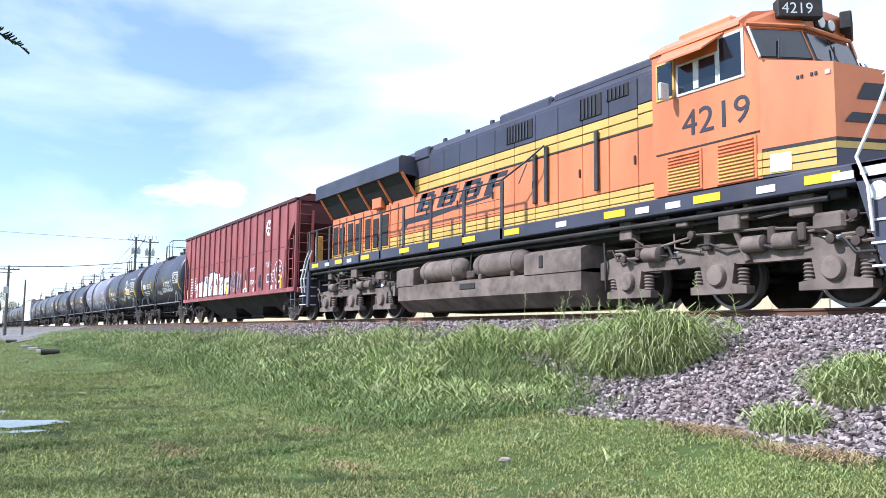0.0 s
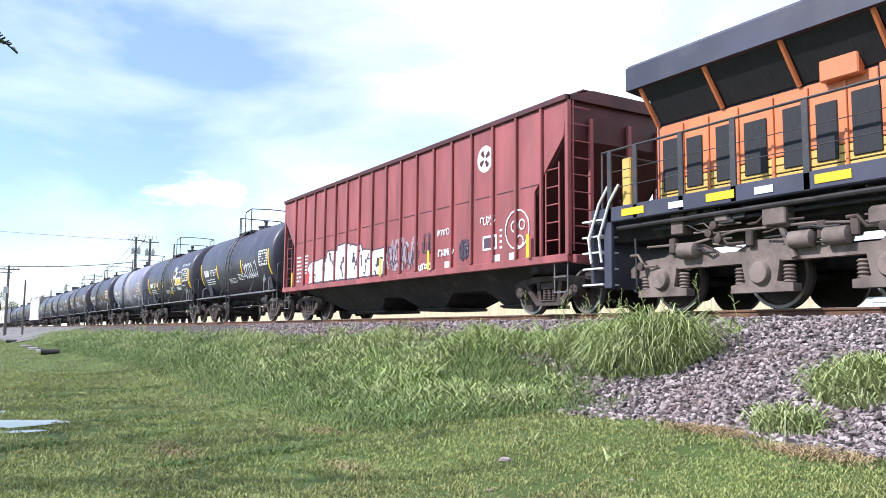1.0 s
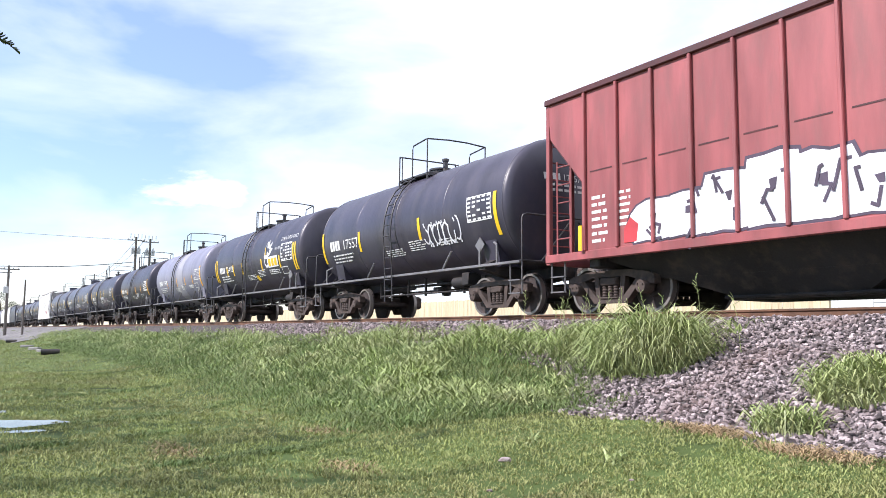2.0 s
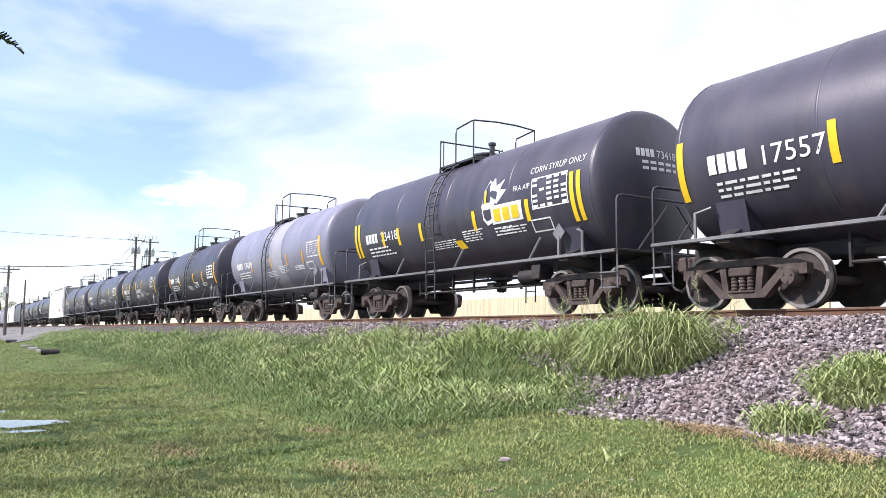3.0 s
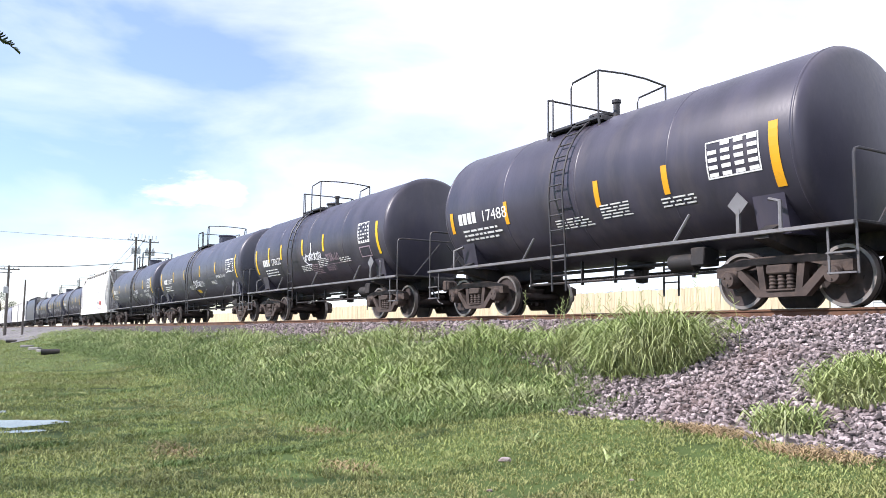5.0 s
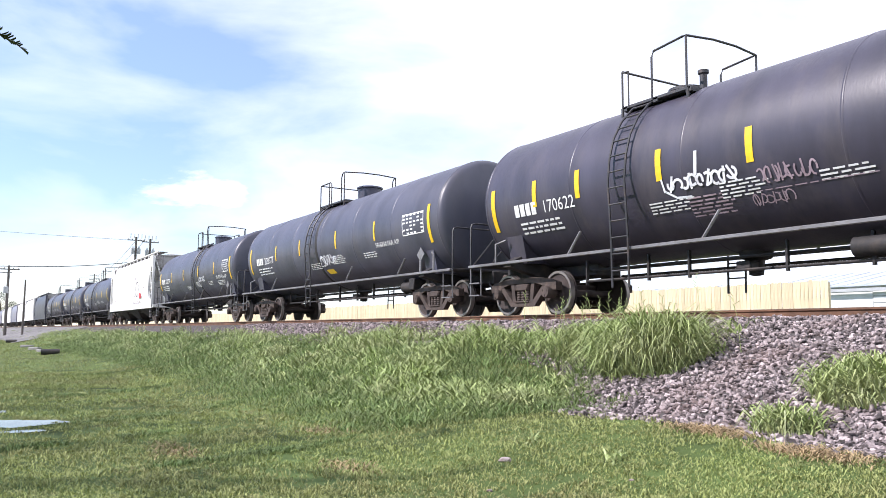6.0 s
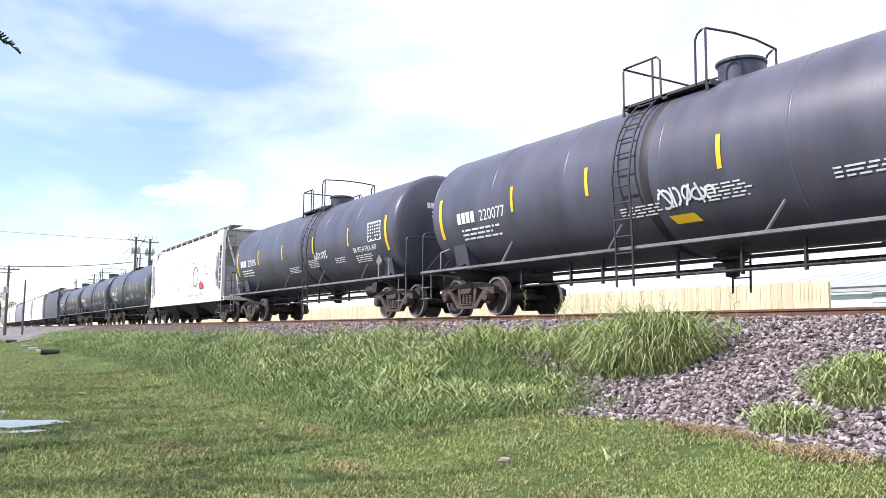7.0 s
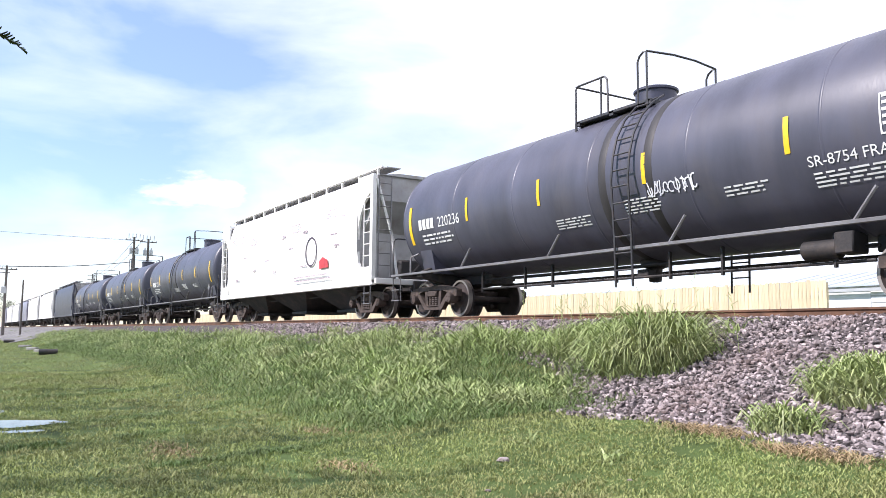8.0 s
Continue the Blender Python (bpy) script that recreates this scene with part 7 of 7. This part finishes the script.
# ballast stones
def ico12(seed):
    g = np.random.default_rng(seed)
    bm = bmesh.new()
    bmesh.ops.create_icosphere(bm, subdivisions=1, radius=1.0)
    bm.verts.index_update()
    v = np.array([list(p.co) for p in bm.verts])
    t = np.array([[q.index for q in f.verts] for f in bm.faces])
    bm.free()
    v = v * g.uniform(0.50, 1.30, (len(v), 1)) * np.array([1.0, g.uniform(0.6, 0.95), g.uniform(0.45, 0.8)])
    return v, t


STONES = [ico12(i) for i in range(8)]
M_STONEPART = material("ballast_stone_single", (0.30, 0.25, 0.245), 0.85, var=0.25, vscale=14, dirt=(0.26, 0.16, 0.12), damt=0.5, dscale=9, dlow=0.5, bump=0.4, bscale=60, obj_rand=0.75, spec=0.3)
spots = []
for _ in range(105000):
    x = 0.5 - 32.0 * gen.random() ** 1.4
    y = gen.uniform(5.6, 10.5)
    edge = toe(x) - 0.15
    if y < edge - 0.18:
        continue
    if y < edge and gen.random() > 0.25:
        continue
    spots.append((x, y))
near = [p for p in spots if -8.2 < p[0] < -4.6 and p[1] < 7.3]
single = set(near[:290])
vs, ts, o = [], [], 0
mesh_cache = {}
for x, y in spots:
    k = int(gen.integers(8))
    r = 0.017 + 0.030 * gen.random() ** 1.5
    q = Euler((gen.uniform(-0.7, 0.7), gen.uniform(-0.7, 0.7), gen.uniform(0, 6.28)))
    z = surface(x, y) + r * gen.uniform(0.1, 0.75)
    if (x, y) in single:
        if k not in mesh_cache:
            mesh_cache[k] = tri_mesh("stone", STONES[k][0], STONES[k][1], M_STONEPART)
        ob = part("stone", mesh_cache[k], None, bed)
        ob.matrix_basis = Matrix.LocRotScale((x, y, z), q, (r, r, r))
        continue
    m = np.array(q.to_matrix())
    v, t = STONES[k]
    vs.append((v * r) @ m.T + np.array([x, y, z]))
    ts.append(t + o)
    o += len(v)
tagged(part("loose_stones", tri_mesh("loose_stones", np.concatenate(vs), np.concatenate(ts), M_STONE), None, bed), kind="stuff")

# pale stones and litter on the lawn
for x, y, r in ((-6.05, 4.35, 0.07), (-5.35, 3.7, 0.03), (-4.7, 4.6, 0.025), (-4.35, 4.0, 0.03)):
    ob = tagged(new("lawn_stone", tri_mesh("lawn_stone", STONES[2][0] * r * np.array([1.4, 1.0, 0.7]), STONES[2][1], M_STONEPART)), "small pale stone lying in the lawn", "stone", "stones on the lawn")
    ob.matrix_basis = pose(x, y, lawn_height(x, y) + r * 0.3)


# ---- trees beside the camera, and far trees ----
def sprig_points(rows, rnd, length):
    """A feathery drooping twig along +y: a stem with paired narrow leaflets."""
    stem = [(0, length * t, -0.35 * length * t * t) for t in [i / 8 for i in range(9)]]
    v, tr = [], []
    for i in range(rows):
        t = 0.12 + 0.88 * i / rows
        y, z = length * t, -0.35 * length * t * t
        for side in (-1, 1):
            ll = 0.125 * (1.15 - 0.6 * t) * rnd.uniform(0.8, 1.25)
            ax, az, ay = side * ll * 0.75, rnd.uniform(-0.5, 0.5) * ll, ll * 0.55
            w = 0.017
            k = len(v)
            v += [(0, y - w, z), (0, y + w, z), (ax, y + ay, z + az), (ax * 0.5, y + ay * 0.5 + w * 1.6, z + az * 0.5 + 0.004)]
            tr += [(k, k + 2, k + 3), (k, k + 3, k + 1)]
    return stem, v, tr


def shade_tree(x, y, height, spread, seed, label):
    """A tapered trunk with limbs and a loose crown of leafy twigs."""
    g = random.Random(seed)
    tree = thing("shade_tree", label, "tree", pose(x, y, lawn_height(x, y) - 0.1), "trees beside the lawn")
    part("trunk", Shape().tube([(0, 0, 0), (0.05, 0.02, height * 0.3), (0.0, 0.1, height * 0.6), (0.1, 0.0, height * 0.92)], [0.24, 0.20, 0.16, 0.07], 12), M_BARK, tree)
    v, t = [], []
    for k in range(13):
        z0 = height * (0.38 + 0.55 * k / 13)
        az = k * 2.4 + g.uniform(-0.3, 0.3)
        ln = spread * (1.0 - 0.55 * k / 13) * g.uniform(0.8, 1.1)
        pts = [(0.03, 0.05, z0)]
        for i in range(1, 6):
            s = i / 5
            pts.append((ln * s * math.cos(az) + g.uniform(-0.1, 0.1), ln * s * math.sin(az) + g.uniform(-0.1, 0.1), z0 + ln * (0.35 * s - 0.30 * s * s)))
        part("limb", Shape().tube(pts, [0.075 - 0.012 * i for i in range(6)], 7), M_BARK, tree)
        for i in range(1, 6):
            for q in range(4):
                c = Vector(pts[i]) + Vector((g.gauss(0, 0.38), g.gauss(0, 0.38), g.gauss(0, 0.22)))
                dv = Vector((g.uniform(-1, 1), g.uniform(-1, 1), g.uniform(-0.8, 0.2))).normalized()
                sv = dv.cross(Vector((0, 0, 1))).normalized()
                for m in range(9):
                    b = c + dv * 0.05 * m
                    for side in (-1, 1):
                        e = b + sv * side * 0.075 + dv * 0.04 + Vector((0, 0, g.uniform(-0.03, 0.03)))
                        n0 = len(v)
                        v += [tuple(b), tuple(b + dv * 0.022), tuple(e)]
                        t.append((n0, n0 + 1, n0 + 2))
    part("crown", tri_mesh("crown", v, t, M_LEAF), None, tree, "loose feathery green leaves")
    return tree


big_tree = shade_tree(-9.6, -5.6, 9.0, 4.4, 3, "slender leafy tree standing on the lawn's edge")
# six more trees, never in view, added to cast shadows over the lawn
shade_tree(-14.0, -5.2, 8.0, 3.4, 8, "slender leafy tree added out of view to shade the lawn")
shade_tree(-21.0, -5.0, 8.5, 3.4, 9, "slender leafy tree added out of view to shade the lawn")
shade_tree(-7.3, -5.3, 7.6, 2.0, 12, "slender leafy tree added out of view to streak the lawn with shade")
shade_tree(-12.0, -5.0, 9.0, 2.4, 14, "slender leafy tree added out of view to streak the lawn with shade")
shade_tree(-17.0, -5.4, 8.8, 2.6, 15, "slender leafy tree added out of view to streak the lawn with shade")
shade_tree(-25.0, -5.0, 9.4, 3.0, 17, "slender leafy tree added out of view to streak the lawn with shade")
# the hanging twig that sways into view
g = random.Random(2)
twig_v, twig_t, twig_s = [], [], Shape()
for k, (dy, dz, ln, yaw) in enumerate(((0.0, 0.0, 0.62, 0.0), (-0.30, 0.36, 0.50, 0.15), (-0.28, 0.10, 0.42, -0.25), (-0.05, 0.02, 0.36, -0.4))):
    stem, v, t = sprig_points(30, g, ln)
    rot = Matrix.Rotation(yaw, 3, "Z")
    o = len(twig_v)
    twig_v += [tuple(rot @ Vector(p) + Vector((0, dy, dz))) for p in v]
    twig_t += [(a + o, b + o, c + o) for a, b, c in t]
    twig_s.tube([tuple(rot @ Vector(p) + Vector((0, dy, dz))) for p in stem], 0.005, 5)
twig_s.tube([(0, -2.6, 0.25), (0.02, -1.2, 0.30), (0, -0.3, 0.18), (0, 0.0, 0.0)], [0.03, 0.022, 0.012, 0.006], 6)
TWIG = part("hanging_twig", twig_s, M_BARK, big_tree, "dark feathery twig hanging from the tree")
part("twig_leaves", tri_mesh("twig_leaves", twig_v, twig_t, M_LEAF), None, TWIG)


def far_tree(x, y, h, seed):
    g = random.Random(seed)
    tree = thing("far_tree", "dark green tree far off beyond the poles", "tree", pose(x, y, 0.5), "far trees")
    part("trunk", Shape().tube([(0, 0, 0), (0.1, 0, h * 0.4), (0, 0.1, h * 0.8)], [h * 0.035, h * 0.025, h * 0.01], 8), M_BARK, tree)
    v, t = [], []
    for k in range(70):
        a, r, z = g.uniform(0, 6.28), g.random() ** 0.5, g.uniform(0.3, 1.0)
        w = h * 0.34 * math.sin(math.pi * min(1, 0.15 + z * 0.85)) ** 0.6
        c = Vector((w * r * math.cos(a), w * r * math.sin(a), z * h))
        for q in range(45):
            b = c + Vector((g.gauss(0, 1), g.gauss(0, 1), g.gauss(0, 0.8))) * h * 0.05
            e1, e2 = Vector((g.uniform(-1, 1), g.uniform(-1, 1), g.uniform(-1, 1))) * h * 0.018, Vector((g.uniform(-1, 1), g.uniform(-1, 1), g.uniform(-1, 1))) * h * 0.018
            n0 = len(v)
            v += [tuple(b), tuple(b + e1), tuple(b + e2)]
            t.append((n0, n0 + 1, n0 + 2))
    part("crown", tri_mesh("crown", v, t, M_LEAF), None, tree)


for i, (x, y, h) in enumerate(((-420, 17.5, 17), (-440, 24, 14), (-400, 30, 11), (-330, 42, 9))):
    far_tree(x, y, h, i)


# ---- motion ----
TRAVEL = [(0.0, 0.0), (0.5, 7.73), (1.0, 14.66), (1.5, 22.54), (1.7, 25.49), (2.8, 41.31), (3.0, 44.87), (3.5, 51.97), (4.0, 59.68), (4.5, 66.76), (4.7, 69.67), (5.8, 88.32), (6.0, 91.2), (6.5, 99.0), (7.0, 106.11), (7.5, 113.91), (8.0, 121.32)]


def travel(t):
    """Metres the train has gone after t seconds."""
    k = max(i for i in range(len(TRAVEL) - 1) if TRAVEL[i][0] <= t + 1e-6)
    slope = []
    for i in (k, k + 1):
        a, b = TRAVEL[max(0, i - 1)], TRAVEL[min(len(TRAVEL) - 1, i + 1)]
        slope.append((b[1] - a[1]) / (b[0] - a[0]))
    (t0, s0), (t1, s1) = TRAVEL[k], TRAVEL[k + 1]
    h = t1 - t0
    u = (t - t0) / h
    return s0 * (1 + 2 * u) * (1 - u) ** 2 + s1 * u * u * (3 - 2 * u) + h * slope[0] * u * (1 - u) ** 2 + h * slope[1] * u * u * (u - 1)


# how far the hanging twig has swung into view, in metres
SWAY = [(0.0, 0.31), (0.1, 0.20), (0.2, 0.08), (0.3, -0.04), (0.6, -0.12), (0.9, 0.08), (1.0, 0.2), (1.5, 0.31), (2.2, 0.2), (3.0, 0.26), (3.5, 0.30), (4.0, 0.28), (4.5, 0.32), (5.2, 0.2),
        (6.0, 0.3), (6.5, 0.37), (7.0, 0.23), (7.5, 0.38), (7.8, 0.45), (8.0, 0.31)]


def motions():
    for car, s in TRAIN:
        walk(car, [(i / 10, pose(travel(i / 10) - s, YT, ZR)) for i in range(81)])
    walk(TWIG, [(t, pose(-9.52 + 9.6, -0.45 + d + 5.6, 4.46 - big_tree.location.z + 0.10 * (d - 0.31), 0, 0, -14 * (d - 0.31))) for t, d in SWAY])
    # wheels roll without slipping: one row for each thirtieth of a second
    roll = [(i / 30, travel(i / 30)) for i in range(241)]
    for ws, x, r in TURNING:
        walk(ws, [(t, pose(x, 0, r) @ Matrix.Rotation(d / r, 4, "Y")) for t, d in roll])


motions()
